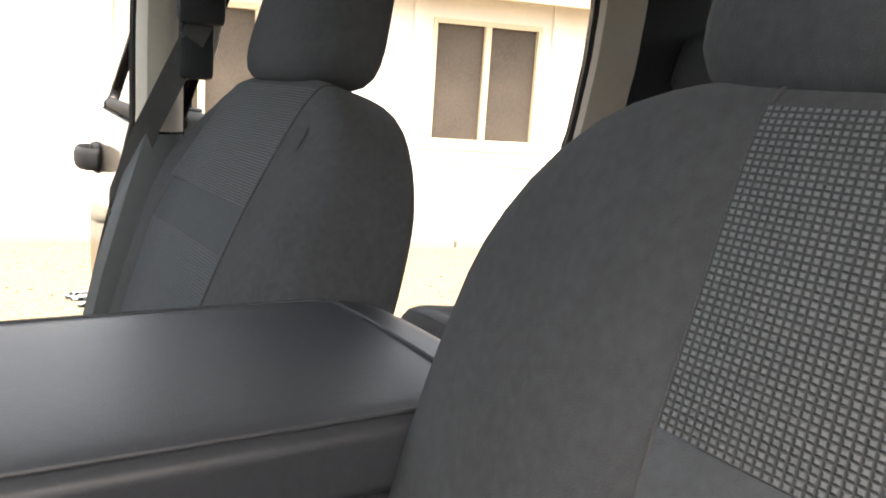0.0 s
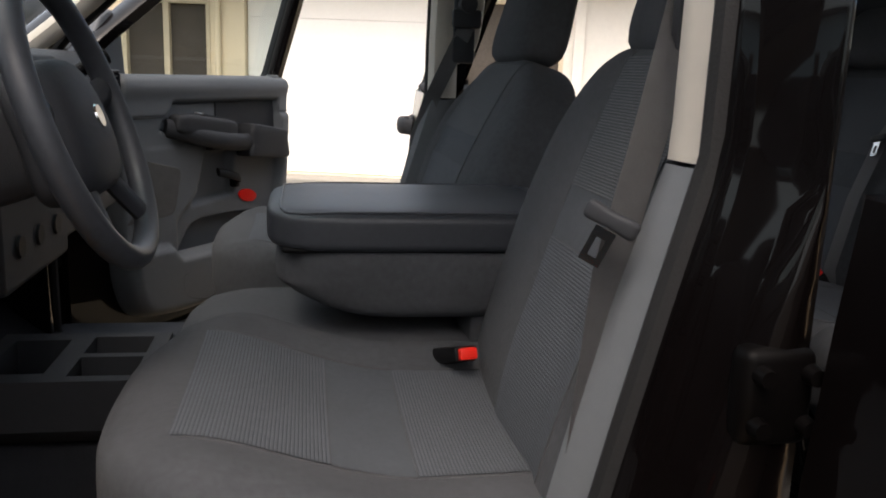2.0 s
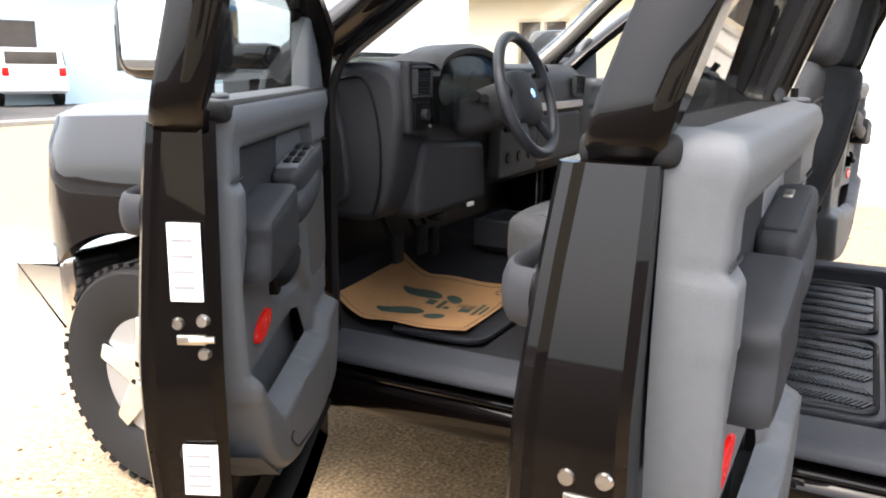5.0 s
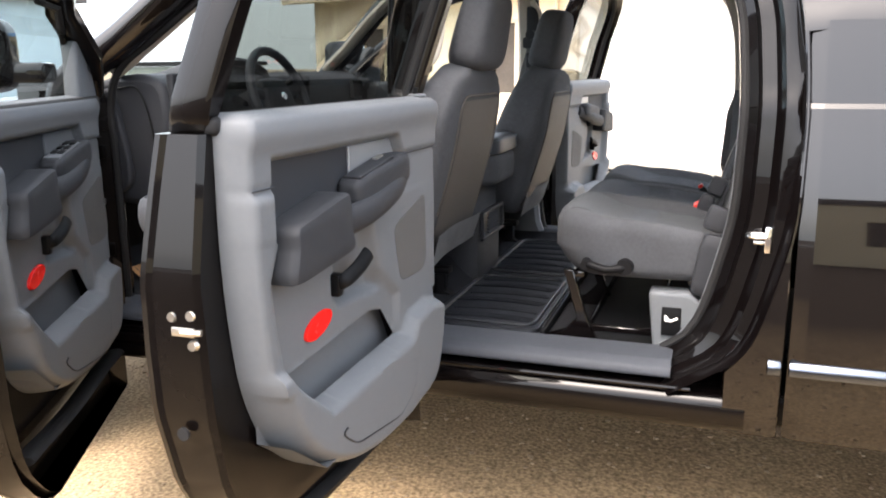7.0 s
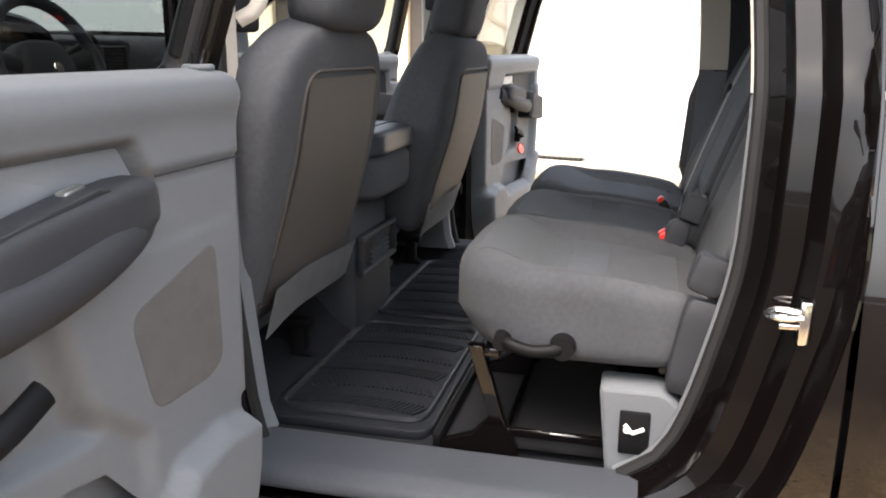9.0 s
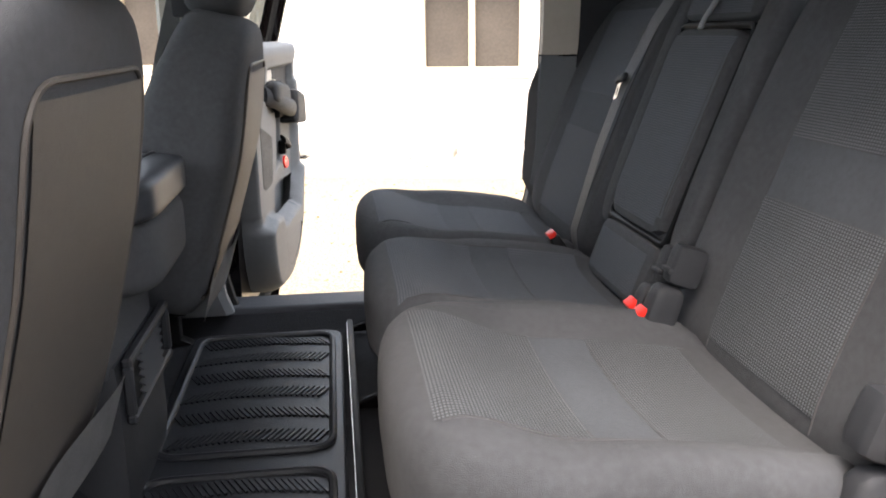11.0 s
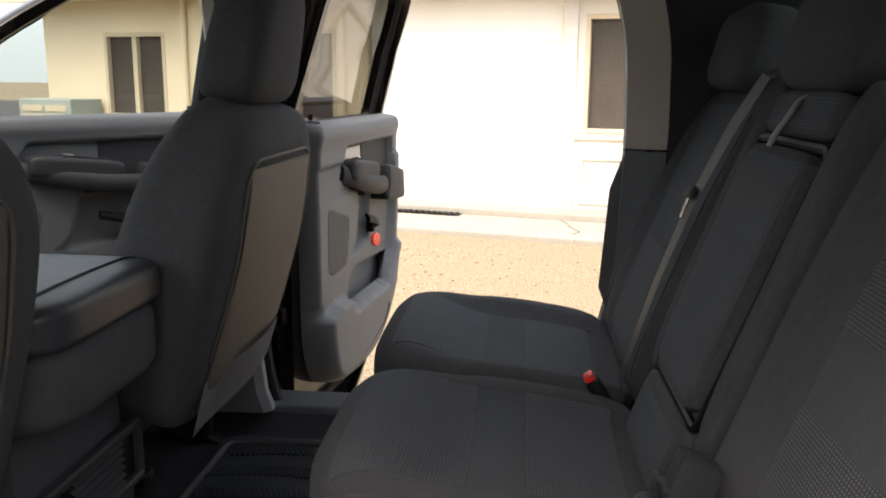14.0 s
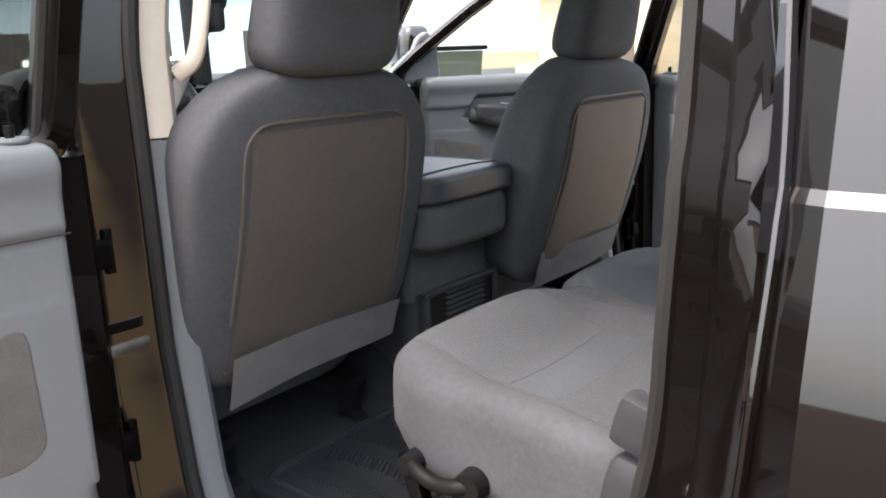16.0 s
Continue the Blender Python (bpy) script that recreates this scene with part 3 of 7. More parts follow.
road = B()
box(road, -60, 60, 15.5, 40, -0.3, 0.02)
tagged(obj("road", road, ASPHALT, smooth=False), "grey asphalt parking lane beyond the dirt lot", "road", kind="structure")
kerb = B()
box(kerb, -60, 60, 15.2, 15.5, -0.2, 0.1, 0.03)
tagged(obj("kerb", kerb, CONCRETE, smooth=False), "pale concrete kerb along the parking lane", "kerb", kind="structure")
rng = random.Random(9)
for k, (hx, hy) in enumerate(((1.5, 43.0), (6.0, 44.0), (13.5, 43.5), (-4, 44.0))):
    bush = thing("bush", "dry olive desert bush at the edge of the lot", "bush", pose(hx, hy, 0), group="far bushes")
    bm = B()
    for i in range(6):
        a = rng.uniform(0, 6.28)
        sweep(bm, curve([(0, 0, 0), (0.4 * math.cos(a), 0.4 * math.sin(a), 0.8), (1.1 * math.cos(a), 1.1 * math.sin(a), rng.uniform(1.6, 2.3))], 4), lambda u: 0.06 * (1 - u) + 0.01, 6)
    part("trunk", bm, mat("bark", (0.16, 0.12, 0.08), 0.9), bush)
    bm = B()
    for i in range(900):
        a, r = rng.uniform(0, 6.28), rng.uniform(0.2, 1.6)
        p = Vector((r * math.cos(a), r * math.sin(a), rng.uniform(0.5, 2.6 - 0.5 * r)))
        d = Vector((rng.gauss(0, 1), rng.gauss(0, 1), rng.gauss(0, 1))).normalized() * 0.13
        e = d.orthogonal().normalized() * 0.05
        bm.faces.new([bm.verts.new(p + v) for v in (d, e, -d, -e)])
    part("crown", bm, LEAF, bush, smooth=False)


def far_car(m, label, paint):
    car = thing("parked_car", label, "car", m, group="parked cars")
    prof = rounded([(-2.2, 0.35), (-2.25, 0.85), (-2.1, 1.05), (-1.75, 1.62), (0.2, 1.68), (0.95, 1.12), (2.1, 0.98), (2.2, 0.4)], 0.12, 4)
    part("body", extrude(B(), prof, "x", -0.88, 0.88, 0.09, 3), paint, car)
    bm = B()
    extrude(bm, rounded([(-2.02, 1.13), (-1.74, 1.55), (0.1, 1.6), (0.72, 1.13)], 0.06, 3), "x", -0.895, 0.895, 0.01)
    part("side_windows", bm, SCREEN, car)
    bm = B()
    box(bm, -0.68, 0.68, -2.03, -1.97, 1.12, 1.52, 0.02, m=None)
    part("rear_window", bm, SCREEN, car)
    for sx in (-0.8, 0.8):
        for y in (-1.35, 1.4):
            bm = B()
            cyl(bm, (sx - 0.1, y, 0.34), (sx + 0.1, y, 0.34), 0.34, n=24)
            wheel = part("wheel", bm, RUBBER, car)
            bm = B()
            cyl(bm, (sx * 1.02 - 0.1, y, 0.34), (sx * 1.02 + 0.1, y, 0.34), 0.2, n=20)
            part("rim", bm, SATIN, wheel)
        bm = B()
        box(bm, sx * 0.92 - 0.09, sx * 0.92 + 0.09, -2.27, -2.2, 0.85, 1.08, 0.02)
        part("tail_light", bm, RED, car)
    bm = B()
    box(bm, -0.86, 0.86, -2.33, -2.22, 0.42, 0.72, 0.04)
    part("bumper", bm, paint, car)


far_car(pose(9.3, 20.2, 0.02, 0, 0, -24), "silver white estate car parked nose away", CARWHITE)
far_car(pose(13.6, 22.5, 0.02, 0, 0, -24), "white car parked beside the silver one", CARWHITE)


# truck -----------------------------------------------------------------------
truck = thing("pickup_truck", "black four-door pickup truck with all doors standing open", "pickup truck")


def skin_x(z):
    """Half width of the body at height z."""
    pts = [(0.36, 0.965), (0.40, 0.985), (0.46, 0.993), (0.62, 1.0), (0.80, 1.012), (0.92, 1.011), (1.05, 1.003), (1.2, 0.992), (1.298, 0.982), (1.31, 0.972), (1.55, 0.9), (1.8, 0.79), (1.9, 0.73)]
    return float(np.interp(z, [p[0] for p in pts], [p[1] for p in pts]))


def bed_x(z):
    """Half width of the bed side: upright below, rolling inwards to a crease, then leaning in."""
    pts = [(0.42, 0.985), (0.5, 0.999), (0.62, 1.006), (0.74, 1.011), (0.85, 1.012), (0.92, 1.0095), (0.99, 1.003), (1.06, 0.993), (1.13, 0.980), (1.2, 0.964), (1.29, 0.943), (1.302, 0.936), (1.4, 0.918), (1.5, 0.898), (1.82, 0.77)]
    return float(np.interp(z, [p[0] for p in pts], [p[1] for p in pts]))


def zspan(a, b, n):
    return [a + (b - a) * i / n for i in range(n + 1)]


def opening_rear(z, inset=0.0):
    """y of the rear edge of the rear door opening."""
    pts = [(0.53, -0.70), (0.56, -0.80), (0.59, -0.89), (0.65, -0.945), (0.72, -0.972), (0.79, -0.993), (1.0, -1.042), (1.3, -1.05), (1.55, -1.03), (1.7, -0.97), (1.8, -0.84)]
    near = [float(np.interp(z + 0.014 * i, [p[0] for p in pts], [p[1] for p in pts])) for i in range(-5, 6)]
    return sum(near) / len(near) + inset


def post_front(z):
    """y of the door seal on the front face of the leaning centre pillar."""
    return float(np.interp(z, (0.56, 0.72, 0.87, 1.05, 1.2, 1.3), (0.10, 0.06, 0.04, 0.0, -0.035, -0.06)))


def post_rear(z):
    """y of the door seal on the rear face of the centre pillar."""
    return float(np.interp(z, (0.56, 0.65, 0.93, 1.8), (-0.18, -0.147, -0.115, -0.112)))


for s, side in ((-1, "driver"), (1, "passenger")):
    # rocker with its step
    sec = [(-0.70, 0.53), (-0.80, 0.575), (-0.895, 0.572), (-0.915, 0.545), (-0.965, 0.54), (-0.992, 0.53), (-1.0, 0.51), (-1.0, 0.465), (-0.985, 0.44), (-0.95, 0.43), (-0.70, 0.42)]
    bm = extrude(B(), [(-s * x if s > 0 else x, z) for x, z in sec], "y", -1.09, 1.12)
    part("rocker", bm, PAINT_IN, truck, angle=50)
    bm = B()
    extrude(bm, rounded([(s * 0.80, 0.585), (s * 0.81, 0.607), (s * 0.925, 0.604), (s * 0.960, 0.588), (s * 0.968, 0.565), (s * 0.94, 0.557), (s * 0.80, 0.57)], 0.009, 3), "y", -0.895, 1.0)
    part("sill_plate", bm, SILL, truck, "grey plastic sill plate")
    bm = B()
    sweep(bm, [(s * 0.985, y, 0.547) for y in (-0.95, -0.9, 0, 1.05)], 0.007, 8)
    part("sill_bead", bm, PAINT_IN, truck)
    # rear corner of the cab: jamb steps lofted from the opening out to the skin
    zs = zspan(0.53, 1.8, 40)
    bm = B()
    levels = [(0.80, 0.002), (0.835, -0.004), (0.85, -0.026), (0.895, -0.034), (0.905, -0.068), (0.948, -0.088), (0.957, -0.113), (None, -0.126), (None, -0.134)]
    rows = []
    for z in zs:
        lean = skin_x(z) - 1.0
        y0 = opening_rear(z)
        row = []
        for k, (x, dy) in enumerate(levels):
            xx = (bed_x(z) - (0.0 if k == 8 else 0.012)) if x is None else x + min(0, lean)
            row.append(bm.verts.new((s * xx, y0 + dy, z)))
        rows.append(row)
    for a, b in zip(rows, rows[1:]):
        for i in range(len(levels) - 1):
            bm.faces.new((a[i], a[i + 1], b[i + 1], b[i]))
    part("door_jamb", bm, PAINT_IN, truck, "glossy black door jamb", angle=45)
    # narrow cab corner behind the rear door, then the gap before the bed
    bm = B()
    rows = []
    for z in zspan(0.44, 1.82, 48):
        y0 = opening_rear(max(z, 0.62)) - 0.134
        y1 = min(y0 - 0.004, -1.168) if z < 1.5 else -1.45
        row = [bm.verts.new((s * (skin_x(z) - 0.02), y0 + 0.004, z)), bm.verts.new((s * bed_x(z), y0 - 0.001, z))]
        row += [bm.verts.new((s * bed_x(z), y0 - 0.001 + (y1 - y0) * i / 3, z)) for i in range(1, 4)]
        row += [bm.verts.new((s * (bed_x(z) - 0.006), y1 - 0.004, z)), bm.verts.new((s * (bed_x(z) - 0.05), y1 - 0.004, z))]
        rows.append(row)
    for a, b in zip(rows, rows[1:]):
        for i in range(6):
            bm.faces.new((a[i], a[i + 1], b[i + 1], b[i]))
    part("cab_corner", bm, PAINT, truck, "glossy black cab corner", angle=20)
    for y0, y1 in ((-1.167, -1.135), (-1.495, -1.187)):
        bm = extrude(B(), rounded([(s * 0.995, 0.618), (s * 1.024, 0.624), (s * 1.024, 0.646), (s * 1.012, 0.66), (s * 0.995, 0.66)], 0.004, 2), "y", y0, y1, 0.002)
        part("side_moulding", bm, SMOKE, truck, "dark chrome rub strip")
    # weatherstrip and inner trim round the rear opening
    path = [(y, z) for z in zspan(0.60, 1.78, 26) for y in [opening_rear(z)]]
    bm = B()
    sweep(bm, [(s * (0.82 + min(0, skin_x(z) - 1.0)), y + 0.005, z) for y, z in path], 0.013, 8)
    part("weatherstrip", bm, RUBBER, truck, "black rubber door seal")
    for z0, z1, material in ((0.60, 1.284, TRIM), (1.288, 1.8, TRIM_BEIGE)):
        bm = B()
        rows = []
        for z in zspan(z0, z1, 22):
            y, lean = opening_rear(z), min(0, skin_x(z) - 1.0)
            rows.append([bm.verts.new((s * (x + lean), y + d, z)) for x, d in ((0.812, 0.008), (0.80, 0.02), (0.78, 0.018), (0.755, -0.03), (0.748, -0.07))])
        for a, b in zip(rows, rows[1:]):
            for i in range(4):
                bm.faces.new((a[i], a[i + 1], b[i + 1], b[i]))
        part("pillar_trim", bm, material, truck, "grey lower pillar trim" if material is TRIM else "beige upper pillar trim")
    bm = B()
    rows = []
    for z in zspan(0.60, 1.8, 22):
        y, lean = opening_rear(z), min(0, skin_x(z) - 1.0)
        rows.append([bm.verts.new((s * (x + lean), y + d, z)) for x, d in ((0.747, -0.071), (0.738, -0.13), (0.735, -0.25), (0.735, -0.37))])
    for a, b in zip(rows, rows[1:]):
        for i in range(3):
            bm.faces.new((a[i], a[i + 1], b[i + 1], b[i]))
    part("quarter_trim", bm, TRIM_DARK, truck, "charcoal inner quarter trim")
    # B pillar: painted post, seals, trim
    bm = B()
    rows = []
    for z in zspan(0.53, 1.82, 26):
        lean = 0.5 * min(0, skin_x(z) - 0.93)
        f, r = post_front(z), post_rear(z)
        sec = [(0.84, f - 0.004), (0.85, f + 0.002), (0.88, f + 0.006), (0.892, f - 0.006), (0.945, f - 0.016), (0.962, f - 0.028), (0.968, (f + r) / 2), (0.965, r + 0.022),
               (0.945, r + 0.012), (0.885, r + 0.008), (0.875, r - 0.004), (0.845, r - 0.006), (0.835, r + 0.004)]
        rows.append([bm.verts.new((s * (x + lean), y, z)) for x, y in sec])
    for a, b in zip(rows, rows[1:]):
        for i in range(len(a) - 1):
            bm.faces.new((a[i], a[i + 1], b[i + 1], b[i]))
    part("centre_pillar", bm, PAINT_IN, truck, "glossy black door pillar", angle=75)
    for edge, d in ((post_front, 0.004), (post_rear, -0.006)):
        bm = B()
        sweep(bm, [(s * (0.852 + 0.5 * min(0, skin_x(z) - 0.93)), edge(z) + d, z) for z in zspan(0.56, 1.8, 20)], 0.014, 8)
        part("weatherstrip", bm, RUBBER, truck, "black rubber door seal")
    for z0, z1, material in ((0.60, 1.291, TRIM), (1.295, 1.8, TRIM_BEIGE)):
        bm = B()
        rows = []
        for z in zspan(z0, z1, 14):
            lean = 0.5 * min(0, skin_x(z) - 0.93)
            f, r, g = post_front(z), post_rear(z), float(np.interp(z, (1.05, 1.3), (0.024, 0.0)))
            rows.append([bm.verts.new((s * (x + lean), y, z)) for x, y in
                         ((0.842, f + 0.006), (0.812, f + 0.014 + g * 0.4), (0.788, f + 0.016 + g * 0.6), (0.766, f + 0.004 + g * 0.6), (0.765, (f + r) / 2), (0.77, r + 0.008), (0.79, r - 0.01), (0.815, r - 0.01), (0.835, r))])
        for a, b in zip(rows, rows[1:]):
            for i in range(8):
                bm.faces.new((a[i], a[i + 1], b[i + 1], b[i]))
        part("pillar_trim", bm, material, truck, "grey lower pillar trim" if material is TRIM else "beige upper pillar trim")
    # grab handle on the centre pillar, for the rear seat
    bm = B()
    sweep(bm, curve([(s * 0.765, -0.115, 1.40), (s * 0.75, -0.15, 1.43), (s * 0.735, -0.165, 1.52), (s * 0.715, -0.16, 1.62), (s * 0.71, -0.12, 1.69)], 6), 0.014, 10, flat=(0.012, 0.015))
    part("grab_handle", bm, TRIM_BEIGE, truck, "beige pillar grab handle")
    # strikers
    for y, z in ((0.008, 0.952), (-1.112, 0.96)):
        bm = B()
        box(bm, min(s * 0.925, s * 0.962), max(s * 0.925, s * 0.962), y - 0.012, y + 0.004, z - 0.034, z + 0.034, 0.003)
        sweep(bm, curve([(s * 0.926, y, z + 0.008), (s * 0.924, y + 0.034, z + 0.008), (s * 0.943, y + 0.048, z + 0.008), (s * 0.962, y + 0.034, z + 0.008), (s * 0.96, y, z + 0.008)], 4), 0.0055, 8)
        box(bm, min(s * 0.935, s * 0.95), max(s * 0.935, s * 0.95), y, y + 0.03, z - 0.014, z - 0.006, 0.002)
        part("striker", bm, CHROME, truck, "zinc-plated door striker")
    # hinges of the rear door on the pillar
    for z in (1.13, 0.80):
        bm = B()
        box(bm, min(s * 0.945, s * 0.974), max(s * 0.945, s * 0.974), -0.098, -0.036, z - 0.04, z + 0.04, 0.01, 3)
        hp = part("hinge", bm, HINGE, truck, "painted black hinge plate with bolts")
        for dz in (-0.03, 0.03):
            for yy in (-0.05, -0.09):
                bm = B()
                cyl(bm, (s * 0.97, yy, z + dz * 0.7), (s * 0.985, yy, z + dz * 0.7), 0.009, 0.007, 12)
                part("bolt", bm, HINGE, hp)
    # A pillar: painted outer and beige inner, cowl side
    ap = [(0.985, 1.12, 0.55), (0.985, 1.10, 0.9), (0.965, 1.08, 1.25), (0.93, 1.06, 1.36), (0.87, 0.88, 1.50), (0.80, 0.70, 1.66), (0.735, 0.52, 1.8)]
    bm = B()
    sweep(bm, curve([(s * x, y, z) for x, y, z in ap[2:]], 6), 0.05, 12, flat=(0.045, 0.06))
    part("windscreen_pillar", bm, PAINT, truck)
    bm = B()
    extrude(bm, [(0.985, 0.55), (1.0, 1.28), (1.06, 1.38), (1.3, 1.36), (1.3, 0.5)], "x", s * 0.80, s * 0.93, 0.01)
    part("cowl_side", bm, PAINT, truck)
    bm = B()
    sweep(bm, curve([(s * 0.84, 0.985, z) for z in (0.58, 0.75, 0.95, 1.15, 1.28)] + [(s * 0.845, 0.93, 1.40), (s * 0.80, 0.80, 1.51), (s * 0.73, 0.62, 1.66), (s * 0.68, 0.47, 1.77)], 5), 0.013, 8)
    part("weatherstrip", bm, RUBBER, truck, "black rubber door seal")
    bm = B()
    sweep(bm, curve([(s * 0.80, 0.99, 1.39), (s * 0.77, 0.86, 1.49), (s * 0.71, 0.68, 1.64), (s * 0.67, 0.50, 1.77)], 6), 0.03, 10, flat=(0.034, 0.026))
    part("pillar_trim", bm, TRIM_BEIGE, truck, "beige windscreen pillar trim")
    # roof rail over the doors
    bm = B()
    sweep(bm, [(s * 0.755, y, 1.825) for y in zspan(0.54, -1.44, 10)], 0.05, 10, flat=(0.06, 0.035))
    part("roof_rail", bm, PAINT, truck)
    # fender, bed side
    bm = B()
    rows = []
    for y in zspan(1.14, 2.12, 30):
        arch = max(0.0, 0.49 ** 2 - (y - 1.62) ** 2) ** 0.5
        z0 = max(0.46, 0.36 + arch) if arch else 0.46
        top = 1.27 - 0.05 * (y - 1.1)
        nose = 0.12 * max(0, (y - 1.88) / 0.24) ** 2
        rows.append([bm.verts.new((s * (x - nose), y, z)) for x, z in ((0.985, z0), (1.02, z0 + 0.01), (1.02, (z0 + top) / 2), (1.0, top - 0.12), (0.96, top - 0.03), (0.88, top), (0.80, top + 0.01))])
    for a, b in zip(rows, rows[1:]):
        for i in range(6):
            bm.faces.new((a[i], a[i + 1], b[i + 1], b[i]))
    part("fender", bm, PAINT, truck)
    bm = B()
    rows = []
    for y in zspan(-1.184, -3.35, 60):
        arch = max(0.0, 0.46 ** 2 - (y + 1.95) ** 2) ** 0.5
        z0 = max(0.44, 0.42 + arch)
        end = 0.012 if y > -1.19 else 0.0
        row = [bm.verts.new((s * (bed_x(z0) - 0.03), y, z0 - 0.004))]
        row += [bm.verts.new((s * (bed_x(z) - end), y, z)) for z in zspan(z0, 1.29, 14) + [1.302] + zspan(1.34, 1.5, 4)]
        row += [bm.verts.new((s * 0.87, y, 1.515)), bm.verts.new((s * 0.8, y, 1.5)), bm.verts.new((s * 0.8, y, 0.8))]
        rows.append(row)
    for a, b in zip(rows, rows[1:]):
        for i in range(len(a) - 1):
            bm.faces.new((a[i], a[i + 1], b[i + 1], b[i]))
    part("bed_side", bm, PAINT, truck, "glossy black bed side with a crease", angle=9)
    for wy in (1.62, -1.95):
        bm = B()
        prof = [(0.20, -0.1), (0.24, -0.125), (0.35, -0.13), (0.37, -0.11), (0.376, -0.05), (0.376, 0.05), (0.37, 0.11), (0.35, 0.13), (0.24, 0.125), (0.20, 0.1)]
        n = 48
        rings = [[bm.verts.new((s * 0.87 + w, wy + r * math.cos(2 * math.pi * i / n), 0.375 + r * math.sin(2 * math.pi * i / n))) for r, w in prof] for i in range(n)]
        for i in range(n):
            a, b = rings[i], rings[(i + 1) % n]
            for j in range(len(prof) - 1):
                bm.faces.new((a[j], a[j + 1], b[j + 1], b[j]))
        wheel = part("wheel", bm, RUBBER, truck, "black off-road tyre on a chrome rim")
        bm = B()
        for i in range(n):
            a = 2 * math.pi * i / n
            box(bm, -0.12, 0.12, -0.013, 0.013, 0.368, 0.382, m=Matrix.Translation((s * 0.87, wy, 0.375)) @ Matrix.Rotation(a, 4, "X"))
        part("tread_blocks", bm, RUBBER, wheel)["kind"] = "stuff"
        bm = B()
        cyl(bm, (s * 0.80, wy, 0.375), (s * 0.97, wy, 0.375), 0.215, 0.215, 36)
        part("rim", bm, SATIN, wheel)
        for i in range(5):
            bm = B()
            a = 2 * math.pi * i / 5
            extrude(bm, rounded([(-0.05, 0.03), (0.05, 0.03), (0.03, 0.21), (-0.03, 0.21)], 0.015, 2), "x", s * 0.965, s * 0.99, 0.006)
            bmesh.ops.transform(bm, matrix=Matrix.Translation((0, wy, 0.375)) @ Matrix.Rotation(a, 4, "X"), verts=bm.verts)
            part("spoke", bm, CHROME, wheel)

# hood, grille, bumper, windscreen, roof, back of cab, floor
bm = B()
rows = []
for y in zspan(1.18, 2.1, 16):
    u = (y - 1.18) / 0.92
    rows.append([bm.verts.new((x, y, 1.34 - 0.07 * u - 0.16 * max(0, u - 0.8) / 0.2 * u - 0.06 * (abs(x) / 0.8) ** 3 + 0.012 * math.exp(-((abs(x) - 0.45) / 0.06) ** 2))) for x in zspan(-0.80, 0.80, 24)])
for a, b in zip(rows, rows[1:]):
    for i in range(24):
        bm.faces.new((a[i], a[i + 1], b[i + 1], b[i]))
part("hood", bm, PAINT, truck)
bm = B()
box(bm, -0.62, 0.62, 1.99, 2.14, 0.78, 1.16, 0.05)
grille = part("grille", bm, CHROME, truck, "chrome crosshair grille")
for sx in (-1, 1):
    bm = B()
    box(bm, min(sx * 0.64, sx * 0.93), max(sx * 0.64, sx * 0.93), 1.95, 2.07, 0.84, 1.1, 0.04)
    part("headlight", bm, GLASS_C, truck)
bm = B()
extrude(bm, rounded([(1.92, 0.45), (2.2, 0.45), (2.25, 0.57), (2.23, 0.74), (1.92, 0.76)], 0.04, 3), "x", -1.0, 1.0, 0.05, 3)
part("front_bumper", bm, CHROME, truck, "chrome front bumper")
bm = B()
N = 16
rows = []
for j in range(13):
    v = j / 12
    y, z = 1.16 * (1 - v) + 0.47 * v, 1.33 * (1 - v) + 1.80 * v + 0.03 * math.sin(math.pi * v)
    w = 0.86 * (1 - v) + 0.68 * v
    rows.append([bm.verts.new((w * u, y + 0.10 * (1 - u * u), z + 0.012 * (1 - u * u))) for u in zspan(-1, 1, N)])
for a, b in zip(rows, rows[1:]):
    for i in range(N):
        bm.faces.new((a[i], a[i + 1], b[i + 1], b[i]))
ob = part("windscreen", bm, GLASS_C, truck, "clear windscreen glass")
ob.visible_shadow = False
bm = B()
rows = []
for j in range(3):
    v = 0.86 + 0.14 * j / 2
    y, z = 1.16 * (1 - v) + 0.47 * v, 1.33 * (1 - v) + 1.80 * v + 0.03 * math.sin(math.pi * v)
    w = 0.86 * (1 - v) + 0.68 * v
    rows.append([bm.verts.new((w * u, y + 0.10 * (1 - u * u) - 0.006, z + 0.012 * (1 - u * u) - 0.004)) for u in zspan(-1, 1, N)])
for a, b in zip(rows, rows[1:]):
    for i in range(N):
        bm.faces.new((a[i], a[i + 1], b[i + 1], b[i]))
ob = part("shade_band", bm, GLASS_S, truck, "blue tinted sun band")
ob.visible_shadow = False
bm = B()
rows = []
for y in zspan(0.54, -1.46, 16):
    rows.append([bm.verts.new((x, y, 1.905 - 0.07 * (abs(x) / 0.76) ** 3 - 0.05 * max(0, (y - 0.24) / 0.3) ** 2 - 0.04 * max(0, (-1.15 - y) / 0.32) ** 2)) for x in zspan(-0.76, 0.76, 16)])
for a, b in zip(rows, rows[1:]):
    for i in range(16):
        bm.faces.new((a[i], a[i + 1], b[i + 1], b[i]))
part("roof", bm, PAINT, truck)
bm = B()
box(bm, -0.72, 0.72, -1.42, 0.52, 1.80, 1.825, 0.01)
part("headliner", bm, TRIM_BEIGE, truck, "beige headliner")
bm = B()
holed_wall(bm, -0.76, 0.76, 0.45, 1.82, -1.45, -1.42, [(-0.62, 0.62, 1.32, 1.74)])
part("cab_rear_wall", bm, PAINT, truck, smooth=False)
bm = B()
